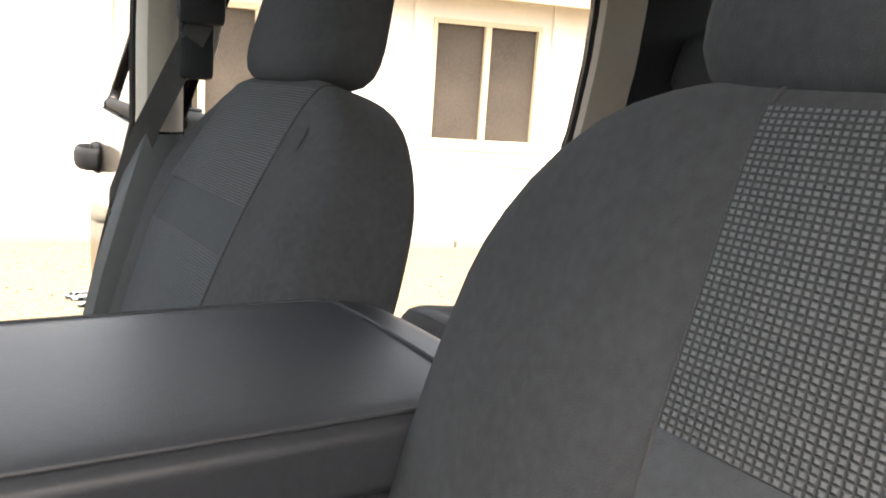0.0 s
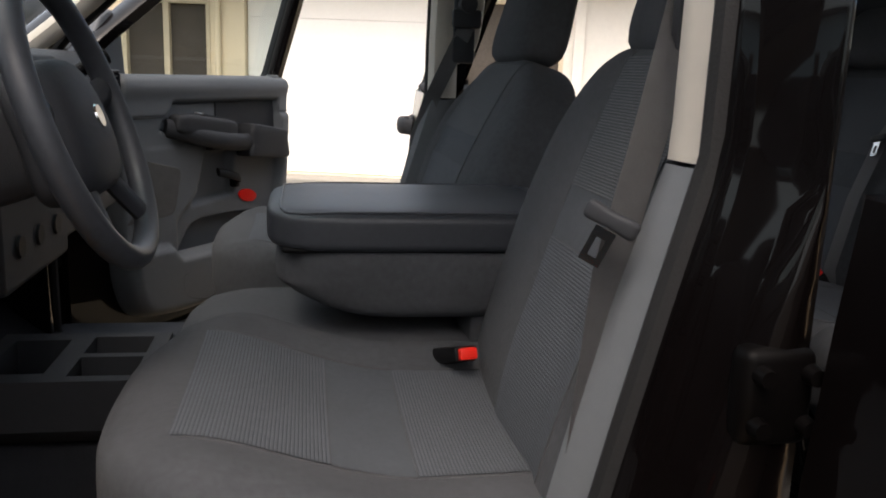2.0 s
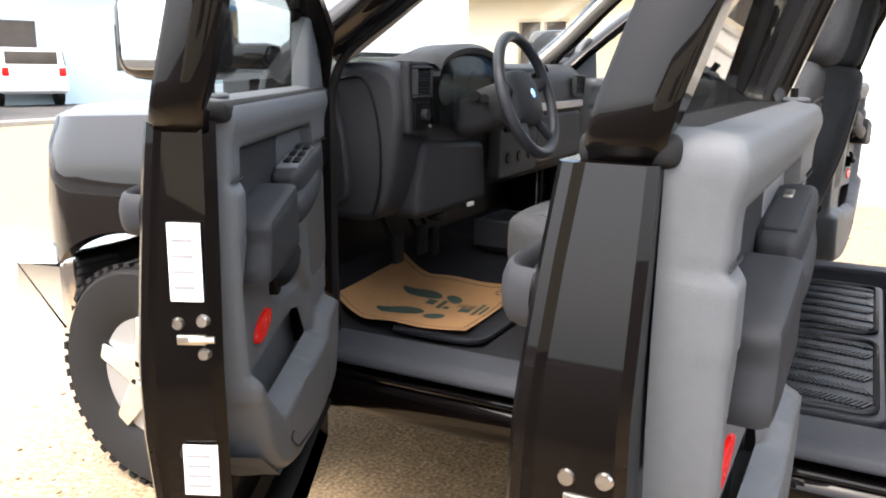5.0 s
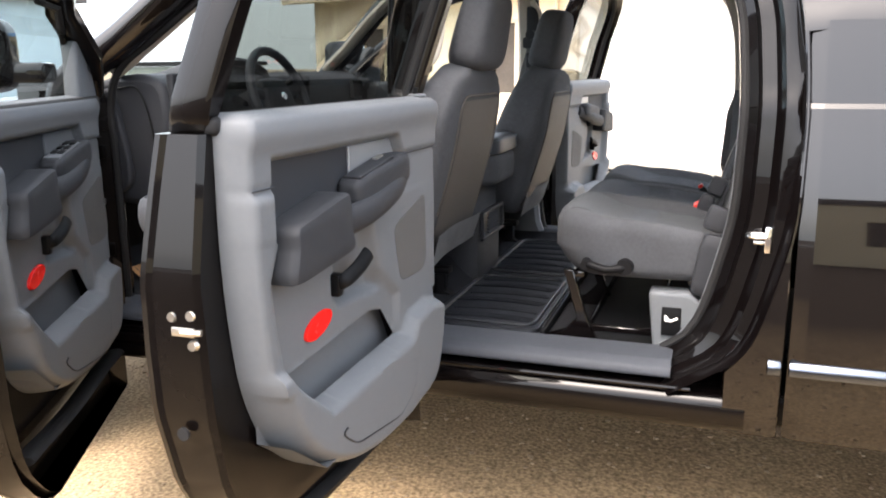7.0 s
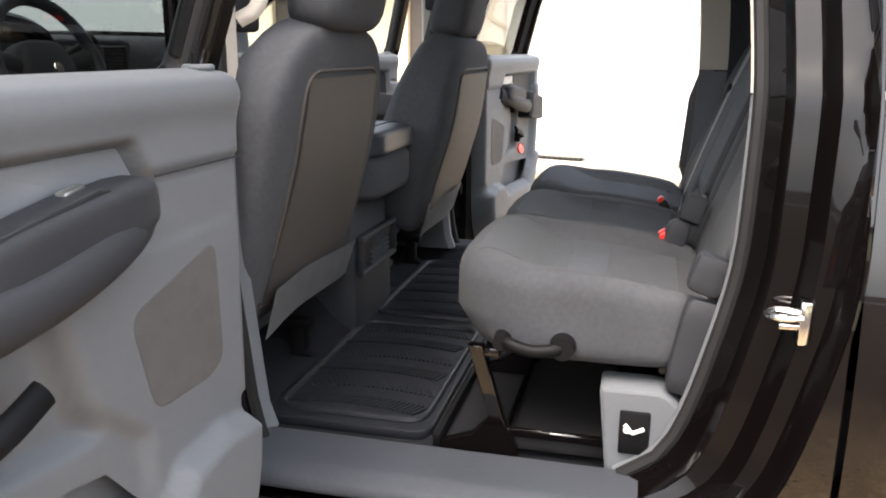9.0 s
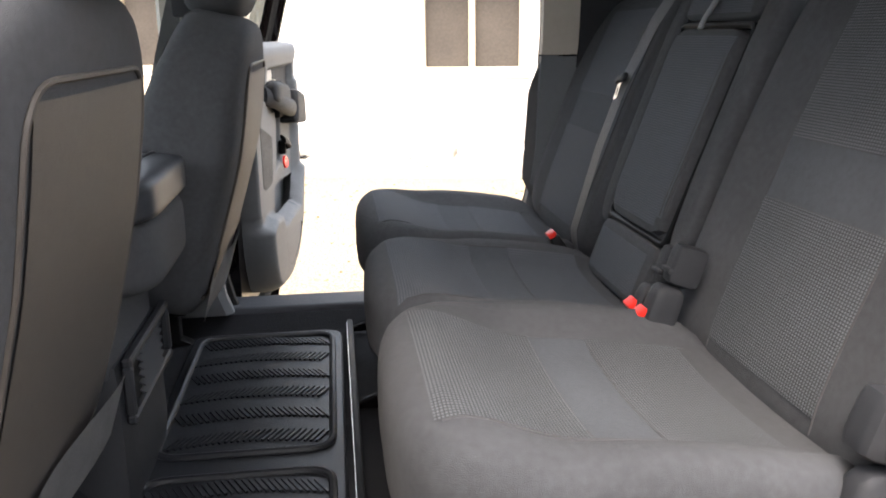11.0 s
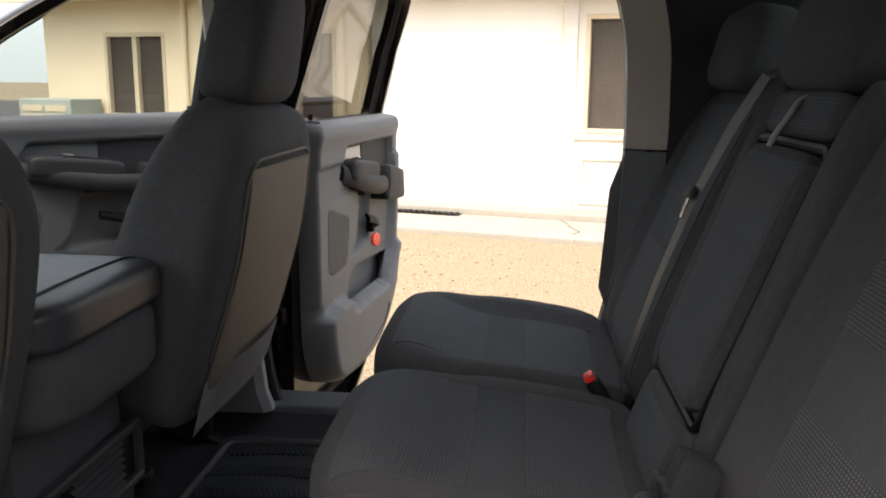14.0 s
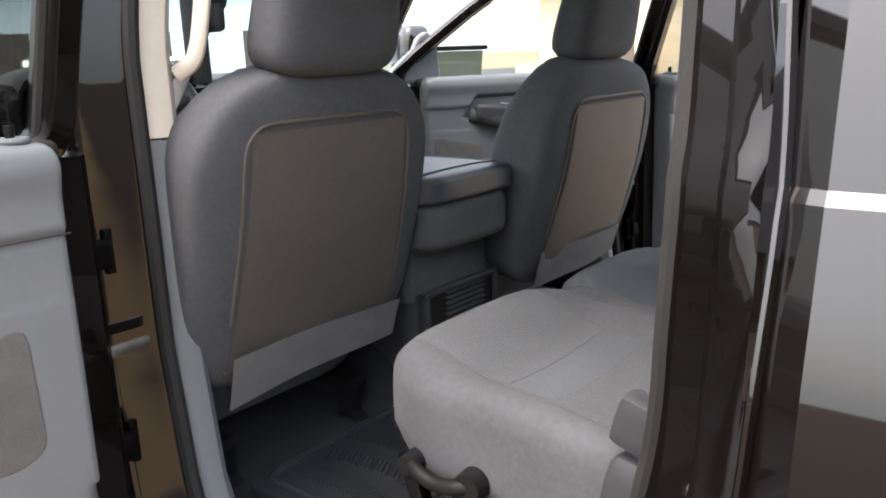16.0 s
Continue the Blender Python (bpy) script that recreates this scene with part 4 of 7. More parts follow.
holed_wall(bm, -0.735, 0.735, 0.55, 1.80, -1.415, -1.395, [(-0.60, 0.60, 1.34, 1.72)])
part("rear_trim", bm, TRIM, truck, smooth=False)
bm = B()
box(bm, -0.63, 0.63, -1.442, -1.437, 1.31, 1.75)
ob = part("rear_window", bm, GLASS_C, truck)
ob.visible_shadow = False
bm = B()
box(bm, -0.8, 0.8, -3.35, -1.46, 0.78, 0.82)
box(bm, -0.8, 0.8, -1.50, -1.46, 0.82, 1.46)
box(bm, -0.96, 0.96, -3.41, -3.35, 0.55, 1.5)
part("bed_floor", bm, PAINT, truck, smooth=False)
bm = B()
box(bm, -0.93, 0.93, 1.15, 1.2, 0.5, 1.33)
part("firewall", bm, BLACK, truck, smooth=False)
# cab floor with tunnel
def toe_rise(y):
    """Rise of the floor towards the firewall."""
    return 0.16 * max(0, (y - 0.95) / 0.2) ** 1.6


bm = B()
ys = zspan(1.14, -1.40, 40)
rows = []
for y in ys:
    toe = toe_rise(y)
    row = []
    for x in zspan(-0.842, 0.842, 36):
        tun = 0.14 * max(0, 1 - (x / 0.26) ** 4) * (1 if y > -0.02 else max(0, 1 - (-0.02 - y) / 0.08)) if abs(x) < 0.26 else 0
        drop = -0.005 if y < 0 else 0.02
        row.append(bm.verts.new((x, y, 0.565 + drop + max(tun, toe) - 0.01 * math.exp(-((abs(x) - 0.72) / 0.06) ** 2) + (0.034 - drop) * min(1, max(0, (abs(x) - 0.76) / 0.045)))))
    rows.append(row)
for a, b in zip(rows, rows[1:]):
    for i in range(36):
        bm.faces.new((a[i], a[i + 1], b[i + 1], b[i]))
part("cab_floor", bm, CARPET, truck, "dark grey carpeted floor")
bm = B()
box(bm, -0.9, 0.9, -1.42, 1.2, 0.43, 0.52, 0.02)
box(bm, -0.45, -0.35, -3.3, 2.0, 0.40, 0.52)
box(bm, 0.35, 0.45, -3.3, 2.0, 0.40, 0.52)
part("underbody", bm, BLACK, truck, smooth=False)
bm = B()
box(bm, -0.9735, -0.9725, -0.05, 0.0, 0.655, 0.745)
stk = part("sticker", bm, YELLOW, truck, "white and yellow tyre data sticker", smooth=False)
bm = B()
box(bm, -0.9745, -0.9737, -0.047, -0.003, 0.665, 0.735)
part("sticker_face", bm, LABEL, stk, smooth=False)


# seats -----------------------------------------------------------------------
def smooth01(a, b, v):
    t = min(1, max(0, (v - a) / (b - a)))
    return t * t * (3 - 2 * t)


def front_seat(label, m, s):
    """Bucket-shaped outer seat of the front bench. s: -1 driver, 1 passenger (x points outboard by s)."""
    seat = thing("front_seat", label, "car seat", m, group="front seats")
    # cushion; local origin on the floor below the seat's middle
    W_, D_, H_ = 0.59, 0.60, 0.20

    def dc(u, q):
        x, y, z = q
        top = max(0, u.z)
        bol = 0.014 * smooth01(0.55, 0.85, abs(u.x)) * top
        front = (0.01 - 0.058 * (1 - smooth01(-0.25, 0.7, u.y))) * top
        nose = -0.10 * (abs(u.x) ** 3) * max(0, u.y) ** 2
        dip = -0.016 * (1 - abs(u.x) ** 2) * top * (1 - smooth01(0.2, 0.9, u.y))
        return (x, y + nose - 0.02 * max(0, -u.z), z + bol + front + dip)
    bm = soft(B(), (W_, D_, H_), 7.5, 18, dc, Matrix.Translation((0.008 * s, 0.262, 0.874)))
    bv = tree_of(bm)
    part("cushion", bm, FABRIC, seat)
    dn = (0, 0, -1)
    part("seat_insert", drape_grid(bv, [(-0.165, 0.30, 1), (0.165, 0.30, 1), (0.175, 0.47, 1), (-0.175, 0.47, 1)], 16, 10, dn), RIB, seat, "ribbed woven insert")
    part("seat_insert", drape_grid(bv, [(-0.16, 0.06, 1), (0.16, 0.06, 1), (0.165, 0.20, 1), (-0.165, 0.20, 1)], 16, 10, dn), RIB, seat, "ribbed woven insert")
    part("seat_band", drape_grid(bv, [(-0.165, 0.20, 1), (0.165, 0.20, 1), (0.165, 0.30, 1), (-0.165, 0.30, 1)], 16, 6, dn, 0.0012), FABRIC_BAND, seat, "smooth fabric band")
    sm = B()
    for sx in (-1, 1):
        drape_line(sm, bv, [(sx * 0.165, 0.06, 1), (sx * 0.17, 0.25, 1), (sx * 0.178, 0.48, 1)], dn)
    for yy in (0.2, 0.3):
        drape_line(sm, bv, [(-0.165, yy, 1), (0.165, yy, 1)], dn)
    part("seam", sm, SEAM, seat)
    # valance under the cushion
    def dv(u, q):
        return (q[0], q[1] - 0.09 * (abs(u.x) ** 3) * max(0, u.y) ** 2 - 0.07 * max(0, -u.z) * max(0, u.y), q[2] + (0.05 * max(0, u.y) ** 2 * max(0, -u.z)))
    bm = soft(B(), (0.565, 0.47, 0.19), 7, 14, dv, Matrix.Translation((0, 0.295, 0.745)))
    part("valance", bm, FABRIC, seat)
    # recline lever on the outboard side
    bm = B()
    x = s * 0.291
    sweep(bm, curve([(x, 0.32, 0.815), (x + s * 0.016, 0.295, 0.813), (x + s * 0.018, 0.265, 0.806), (x + s * 0.016, 0.235, 0.808), (x, 0.21, 0.816)], 5), 0.011, 10)
    cyl(bm, (x - s * 0.01, 0.213, 0.815), (x + s * 0.02, 0.213, 0.815), 0.024, 0.02, 20)
    cyl(bm, (x - s * 0.01, 0.319, 0.816), (x + s * 0.018, 0.319, 0.816), 0.016, 0.013, 16)
    part("recline_lever", bm, BLACK, seat, "black plastic recline lever")
    # backrest
    tilt = Matrix.Translation((0, 0.008, 0.80)) @ Matrix.Rotation(radians(15.5 if s < 0 else 17), 4, "X")
    BH = 0.64

    def db(u, q):
        x, y, z = q
        h = u.z
        wide = 1.0 - 0.10 * smooth01(0.45, 1.0, h) - 0.05 * smooth01(-0.4, -1.0, h) + 0.02 * (1 - h * h)
        f = max(0, u.y)
        bol = (0.03 * smooth01(0.5, 0.85, u.x * s) * (1 - smooth01(0.35, 0.95, h)) - 0.008 * smooth01(0.1, 1.0, -u.x * s)) * f
        thin = 1 - 0.28 * smooth01(0.0, 1.0, h)
        lum = 0.012 * math.exp(-((h + 0.45) / 0.35) ** 2) * f * (1 - abs(u.x))
        return (x * wide, y * thin + bol + lum, z - 0.045 * abs(u.x) ** 3 * max(0, h) ** 3)
    bm = soft(B(), (0.615, 0.165 if s < 0 else 0.225, BH), 6.0, 22, db, tilt @ Matrix.Translation((0, 0 if s < 0 else -0.03, BH / 2 - 0.01)))
    bv = tree_of(bm)
    part("backrest", bm, FABRIC, seat)
    fw = tilt.to_3x3() @ Vector((0, -1, 0))

    def L(x, h):
        return tilt @ Vector((x, 0.4, h))

    wid = 0.012 if s < 0 else 0.11

    def X(v):
        return v * -s

    # the insert sits towards the door: wide bolster on the inboard side
    part("back_insert", drape_grid(bv, [L(X(-0.205), 0.42), L(X(0.042 + wid), 0.42), L(X(0.058 + wid), 0.605), L(X(-0.17), 0.605)], 20, 16, fw), WEAVE, seat, "coarse grey woven insert")
    part("back_insert", drape_grid(bv, [L(X(-0.195), 0.05), L(X(0.0 + wid), 0.05), L(X(0.035 + wid), 0.345), L(X(-0.205), 0.345)], 20, 16, fw), RIB, seat, "ribbed woven insert")
    part("back_band", drape_grid(bv, [L(X(-0.205), 0.345), L(X(0.035 + wid), 0.345), L(X(0.042 + wid), 0.42), L(X(-0.205), 0.42)], 20, 6, fw, 0.0012), FABRIC_BAND, seat, "smooth fabric band")
    sm = B()
    drape_line(sm, bv, [L(X(0.0 + wid), 0.03), L(X(0.037 + wid), 0.35), L(X(0.058 + wid), 0.6), L(X(0.05 + wid), 0.63)], fw)
    drape_line(sm, bv, [L(X(-0.195), 0.03), L(X(-0.207), 0.35), L(X(-0.172), 0.6), L(X(-0.15), 0.63)], fw)
    for h in (0.345, 0.42):
        drape_line(sm, bv, [L(X(-0.205), h), L(X(0.04 + wid), h)], fw)
    # sewn tag
    part("seam", sm, SEAM, seat)
    if s > 0:
        part("tag", drape_grid(bv, [L(X(0.182), 0.515), L(X(0.215), 0.515), L(X(0.215), 0.548), L(X(0.182), 0.548)], 4, 4, fw, 0.002), SEAM, seat, "small black sewn tag")
    bk = -fw
    part("back_panel", drape_grid(bv, [L(-0.225, 0.055), L(0.225, 0.055), L(0.20, 0.53), L(-0.20, 0.53)], 24, 24, bk, 0.004), SEATBACK, seat, "taupe vinyl back panel")
    sm = B()
    rim = [L(x, h) for x, h in rounded([(-0.232, 0.05), (0.232, 0.05), (0.215, 0.545), (-0.215, 0.545)], [0.01, 0.01, 0.07, 0.07], 6)]
    drape_line(sm, bv, rim + rim[:1], bk, 0.0035, 0.002, 6, 4)
    part("piping", sm, SEATBACK, seat)
    # hanging carpet flap below the back panel
    bm = B()
    rows = []
    for j in range(7):
        v = j / 6
        rows.append([bm.verts.new((-0.235 + 0.47 * u, (-0.116 if s < 0 else -0.17) + 0.03 * v + 0.008 * math.sin(6 * u + s), 0.872 - (0.112 - 0.02 * u) * v)) for u in zspan(0, 1, 12)])
    for a, b in zip(rows, rows[1:]):
        for i in range(12):
            bm.faces.new((a[i], a[i + 1], b[i + 1], b[i]))
    bmesh.ops.solidify(bm, geom=bm.faces[:], thickness=0.006)
    part("carpet_flap", bm, FLAP, seat, "light grey carpet flap")
    # headrest
    def dh(u, q):
        x, y, z = q
        return (x * (1 - 0.07 * u.z), y * (1 - 0.12 * u.z) + 0.025 * (1 - abs(u.x) ** 2) * max(0, u.y) * 0.6 - 0.015 * u.z, z)
    htilt = Matrix.Translation((0, -0.20 if s < 0 else -0.215, 1.51)) @ Matrix.Rotation(radians(6), 4, "X")
    bm = soft(B(), (0.31, 0.12, 0.25), 4.6, 14, dh, htilt)
    part("headrest", bm, FABRIC, seat)
    bm = B()
    for sx in (-0.06, 0.06):
        cyl(bm, (sx, -0.17, 1.34), (sx, -0.185, 1.42), 0.007, n=10)
    part("headrest_post", bm, CHROME, seat)
    # legs, tracks
    for sx in (-0.19, 0.19):
        bm = B()
        box(bm, sx - 0.025, sx + 0.025, -0.02, 0.46, 0.64, 0.665, 0.005)
        part("track", bm, BLACK, seat)
        for yy, fz in ((0.02, 0.56), (0.40, 0.58)):
            bm = B()
            extrude(bm, [(yy - 0.05, fz), (yy + 0.035, fz), (yy + 0.02, fz + 0.015), (yy + 0.015, 0.645), (yy - 0.02, 0.645), (yy - 0.02, fz + 0.015)], "x", sx - 0.02, sx + 0.02, 0.003)
            part("leg", bm, BLACK, seat, "black steel seat leg")
    return seat


front_seat("charcoal cloth driver seat with woven insert and headrest", pose(-0.505, -0.035, 0), -1)
front_seat("charcoal cloth passenger seat with woven insert and headrest", pose(0.495, -0.05, 0), 1)

# centre seat and folded armrest console
mid = thing("centre_console", "folded centre armrest with black vinyl lid and grey cloth sides", "armrest")


def dm(u, q):
    return (q[0], q[1] - 0.05 * abs(u.x) ** 3 * max(0, u.y), q[2] - 0.01 * (1 - u.x ** 2) * max(0, u.z))


part("cushion", soft(B(), (0.43, 0.56, 0.22), 6, 14, dm, Matrix.Translation((0, 0.245, 0.812))), FABRIC, mid)


def da(u, q):
    low = max(0, -u.z)
    return (q[0] * (1 - 0.05 * low), q[1] - 0.06 * low ** 1.5 * max(0, u.y) ** 1.5 - 0.03 * abs(u.x) ** 4 * max(0, u.y) ** 2, q[2] + 0.03 * low * max(0, u.y) ** 3)


part("armrest_body", soft(B(), (0.375, 0.54, 0.14), 6, 16, da, Matrix.Translation((-0.012, 0.075, 1.013))), FABRIC, mid)


def dl(u, q):
    return (q[0], q[1] - 0.035 * abs(u.x) ** 4 * max(0, u.y) ** 2, q[2] + 0.006 * (1 - u.x ** 2) * max(0, u.z))


bm = soft(B(), (0.385, 0.56, 0.07), 8, 18, dl, Matrix.Translation((-0.012, 0.08, 1.102)))
bv = tree_of(bm)
lid = part("lid", bm, VINYL, mid, "scuffed black vinyl lid")
sm = B()
ring = [(x, y, 1.3) for x, y in rounded([(-0.19, -0.14), (0.166, -0.14), (0.166, 0.335), (-0.19, 0.335)], [0.02, 0.02, 0.06, 0.06], 5)]
drape_line(sm, bv, ring + ring[:1], (0, 0, -1), 0.0026, 0.0012, 8, 12)
part("piping", sm, VINYL, lid)
bm = B()
box(bm, -0.19, 0.166, -0.155, 0.33, 1.068, 1.076, 0.003)
part("latch_gap", bm, BLACK, mid)
bm = soft(B(), (0.33, 0.12, 0.20), 8, 10, None, Matrix.Translation((-0.01, -0.05, 0.90)))
part("hinge_cover", bm, FABRIC, mid)
bm = soft(B(), (0.34, 0.2, 0.30), 10, 10, None, Matrix.Translation((0, -0.02, 0.70)))
part("pedestal", bm, TRIM_DARK, mid)
bm = ring_frame(B(), -0.145, 0.165, 0.73, 0.845, 0.016, -0.135, -0.118)
part("vent_frame", bm, TRIM_DARK, mid, smooth=False)
bm = B()
box(bm, -0.13, 0.15, -0.122, -0.119, 0.745, 0.83)
part("vent_back", bm, BLACK, mid, smooth=False)
for i in range(6):
    bm = B()
    box(bm, -0.06, 0.10, -0.006, 0.006, -0.0015, 0.0015, m=Matrix.Translation((0.0, -0.127, 0.752 + i * 0.0145)) @ Matrix.Rotation(radians(30), 4, "X"))
    part("vent_slat", bm, TRIM_DARK, mid, smooth=False)

# cup holder tray on the floor ahead of the bench
tray = thing("cup_holder_tray", "black plastic floor console with two square cup holders", "cup holder", pose(-0.01, 0.695, 0.785))
bm = B()
holed_wall(bm, -0.13, 0.13, -0.14, 0.17, -0.04, 0.05, [(-0.105, -0.01, -0.11, 0.0), (0.01, 0.105, -0.11, 0.0), (-0.09, 0.09, 0.04, 0.14)])
bmesh.ops.transform(bm, matrix=Matrix.Rotation(radians(-90), 4, "X") @ Matrix.Scale(-1, 4, (0, 1, 0)), verts=bm.verts)
part("tray", bm, TRIM_DARK, tray, smooth=False)
bm = B()
box(bm, -0.13, 0.13, -0.17, 0.14, -0.06, -0.04, 0.004)
part("base", bm, BLACK, tray)
bm = ring_frame(B(), -0.11, -0.005, -0.005, 0.115, 0.008, -0.052, -0.045)
bmesh.ops.transform(bm, matrix=Matrix.Rotation(radians(90), 4, "X") , verts=bm.verts)
part("rim", bm, SATIN, tray)


def rear_cushion(label, x0, x1, outboard, drop=0.0):
    c = thing("rear_seat_cushion", label, "seat cushion", pose((x0 + x1) / 2, 0, -drop), group="rear seat cushions")
    w = x1 - x0

    def d(u, q):
        x, y, z = q
        top = max(0, u.z)
        rim = 0.03 * smooth01(0.6, 0.85, abs(u.x)) * top * (1 - smooth01(0.1, 0.9, u.y))
        nose = 0.04 * smooth01(0.2, 0.9, u.y) * top
        dip = -0.03 * (1 - abs(u.x) ** 2) * top * (1 - smooth01(0.0, 0.8, u.y))
        return (x, y - 0.04 * abs(u.x) ** 4 * max(0, u.y) - 0.06 * max(0, -u.z) * max(0, u.y), z + rim + nose + dip - 0.03 * top * smooth01(0.2, -1, u.y))
    bm = soft(B(), (w, 0.50, 0.175), 5.5, 18, d, Matrix.Translation((0, -0.765, 0.875)))
    bv = tree_of(bm)
    part("cushion", bm, FABRIC, c)
    dn = (0, 0, -1)
    k = w / 2 - 0.105 if outboard else w / 2 - 0.06
    part("seat_insert", drape_grid(bv, [(-k, -0.73, 2), (k, -0.73, 2), (k + 0.015, -0.56, 2), (-k - 0.015, -0.56, 2)], 18, 12, dn), WEAVE if outboard == 1 else RIB, c, "woven insert")
    part("seat_insert", drape_grid(bv, [(-k, -0.95, 2), (k, -0.95, 2), (k, -0.81, 2), (-k, -0.81, 2)], 18, 12, dn), WEAVE if outboard == 1 else RIB, c, "woven insert")
    part("seat_band", drape_grid(bv, [(-k, -0.81, 2), (k, -0.81, 2), (k, -0.73, 2), (-k, -0.73, 2)], 18, 6, dn, 0.0012), FABRIC_BAND, c, "smooth fabric band")
    sm = B()
    for sx in (-1, 1):
        drape_line(sm, bv, [(sx * k, -0.96, 2), (sx * k, -0.73, 2), (sx * (k + 0.018), -0.55, 2)], dn)
    for yy in (-0.81, -0.73):
        drape_line(sm, bv, [(-k, yy, 2), (k, yy, 2)], dn)
    part("seam", sm, SEAM, c)
    return c


left = rear_cushion("grey cloth outer rear seat cushion with a black lever", -0.775, -0.262, 1, 0.014)
rear_cushion("grey cloth middle rear seat cushion", -0.258, 0.212, 0, 0.034)
rear_cushion("grey cloth outer rear seat cushion by the far door", 0.216, 0.765, 2, 0.034)
ofs = Vector(((-0.775 - 0.262) / 2, 0, 0))
bm = B()
pts = [Vector(p) - ofs for p in ((-0.775, -0.625, 0.838), (-0.797, -0.65, 0.838), (-0.80, -0.69, 0.829), (-0.797, -0.73, 0.834), (-0.775, -0.755, 0.838))]
sweep(bm, curve(pts, 5), 0.012, 10)
cyl(bm, Vector((-0.765, -0.745, 0.837)) - ofs, Vector((-0.80, -0.745, 0.837)) - ofs, 0.026, 0.022, 20)
cyl(bm, Vector((-0.765, -0.632, 0.838)) - ofs, Vector((-0.80, -0.632, 0.838)) - ofs, 0.018, 0.015, 16)
part("fold_lever", bm, BLACK, left, "black plastic fold lever")


def rear_back(label, x0, x1, kind, h0=0.03, H=0.635):
    """Rear backrest section; kind 0 outer near, 1 middle with armrest, 2 outer far."""
    c = thing("rear_backrest_seat", label, "seat back", pose((x0 + x1) / 2, 0, 0), group="rear seat backs")
    w = x1 - x0
    tilt = Matrix.Translation((0, -0.995, 0.86)) @ Matrix.Rotation(radians(20), 4, "X")

    def d(u, q):
        x, y, z = q
        f = max(0, u.y)
        bol = 0.02 * smooth01(0.55, 0.9, abs(u.x)) * f
        round_ = -0.05 * max(0, u.z) ** 3 * max(0, (u.x if kind == 2 else -u.x if kind == 0 else 0)) ** 2
        return (x, y * (1 - 0.15 * smooth01(0, 1, u.z)) + (bol if kind != 1 else 0), z + round_)
    bm = soft(B(), (w, 0.17, H), 6.5, 18, d, tilt @ Matrix.Translation((0, -0.075, H / 2)))
    bv = tree_of(bm)
    part("backrest", bm, FABRIC, c)
    fw = tilt.to_3x3() @ Vector((0, -1, 0))

    def L(x, h):
        return tilt @ Vector((x, 0.4, h))
    sm = B()
    if kind != 1:
        k = w / 2 - (0.145 if kind == 0 else 0.115)
        wv = WEAVE if kind == 0 else RIB
        part("back_insert", drape_grid(bv, [L(-k, 0.36), L(k, 0.36), L(k, 0.57), L(-k, 0.57)], 18, 14, fw), wv, c, "woven insert")
        part("back_insert", drape_grid(bv, [L(-k, 0.05), L(k, 0.05), L(k, 0.27), L(-k, 0.27)], 18, 14, fw), wv, c, "woven insert")
        part("back_band", drape_grid(bv, [L(-k, 0.27), L(k, 0.27), L(k, 0.36), L(-k, 0.36)], 18, 6, fw, 0.0012), FABRIC_BAND, c, "smooth fabric band")
        for sx in (-1, 1):
            drape_line(sm, bv, [L(sx * k, 0.03), L(sx * k, 0.3), L(sx * k, 0.585)], fw)
        for h in (0.27, 0.36):
            drape_line(sm, bv, [L(-k, h), L(k, h)], fw)
        part("seam", sm, SEAM, c)
    hz = {0: 1.5, 1: 1.495, 2: 1.495}[kind]
    def dh(u, q):
        return (q[0] * (1 - 0.06 * u.z), q[1] * (1 - 0.1 * u.z), q[2])
    bm = soft(B(), (0.31 if kind == 1 else 0.295, 0.11, 0.16), 4.2, 12, dh, Matrix.Translation((0, -1.225, hz)) @ Matrix.Rotation(radians(10), 4, "X"))
    part("headrest", bm, FABRIC, c)
    bm = B()
    for sx in (-0.055, 0.055):
        cyl(bm, (sx, -1.215, 1.38), (sx, -1.22, 1.47), 0.007, n=10)
    part("headrest_post", bm, CHROME, c)
    return c, tilt, bv, fw


rear_back("grey cloth outer rear seat back with woven insert", -0.765, -0.205, 0)
mb, tilt, mbv, fw = rear_back("grey cloth middle rear seat back with a fold-down armrest", -0.201, 0.2, 1)
rear_back("grey cloth outer rear seat back by the far door", 0.204, 0.765, 2)


def arm_d(u, q):
    return (q[0] * (1 + 0.04 * u.z), q[1], q[2])


MIDC = (-0.201 + 0.2) / 2
armm = tilt @ Matrix.Translation((0.013 - MIDC, 0.008, 0.325))
bm = soft(B(), (0.262, 0.05, 0.372), 9, 16, arm_d, armm)
abv = tree_of(bm)
arm = part("armrest", bm, FABRIC, mb, "fold-down armrest in ribbed cloth")


def on_back(x, h, y=0.3):
    return tilt @ Vector((x - MIDC, y, h))


part("armrest_insert", drape_grid(abv, [on_back(x, h) for x, h in ((-0.105, 0.155), (0.13, 0.155), (0.135, 0.495), (-0.11, 0.495))], 16, 20, fw, 0.0015), RIB, arm, "ribbed woven insert")
sm = B()
for x in (-0.108, -0.098):
    drape_line(sm, abv, [on_back(x, 0.15), on_back(x - 0.003, 0.5)], fw, 0.0022)
part("seam", sm, SEAM, arm)
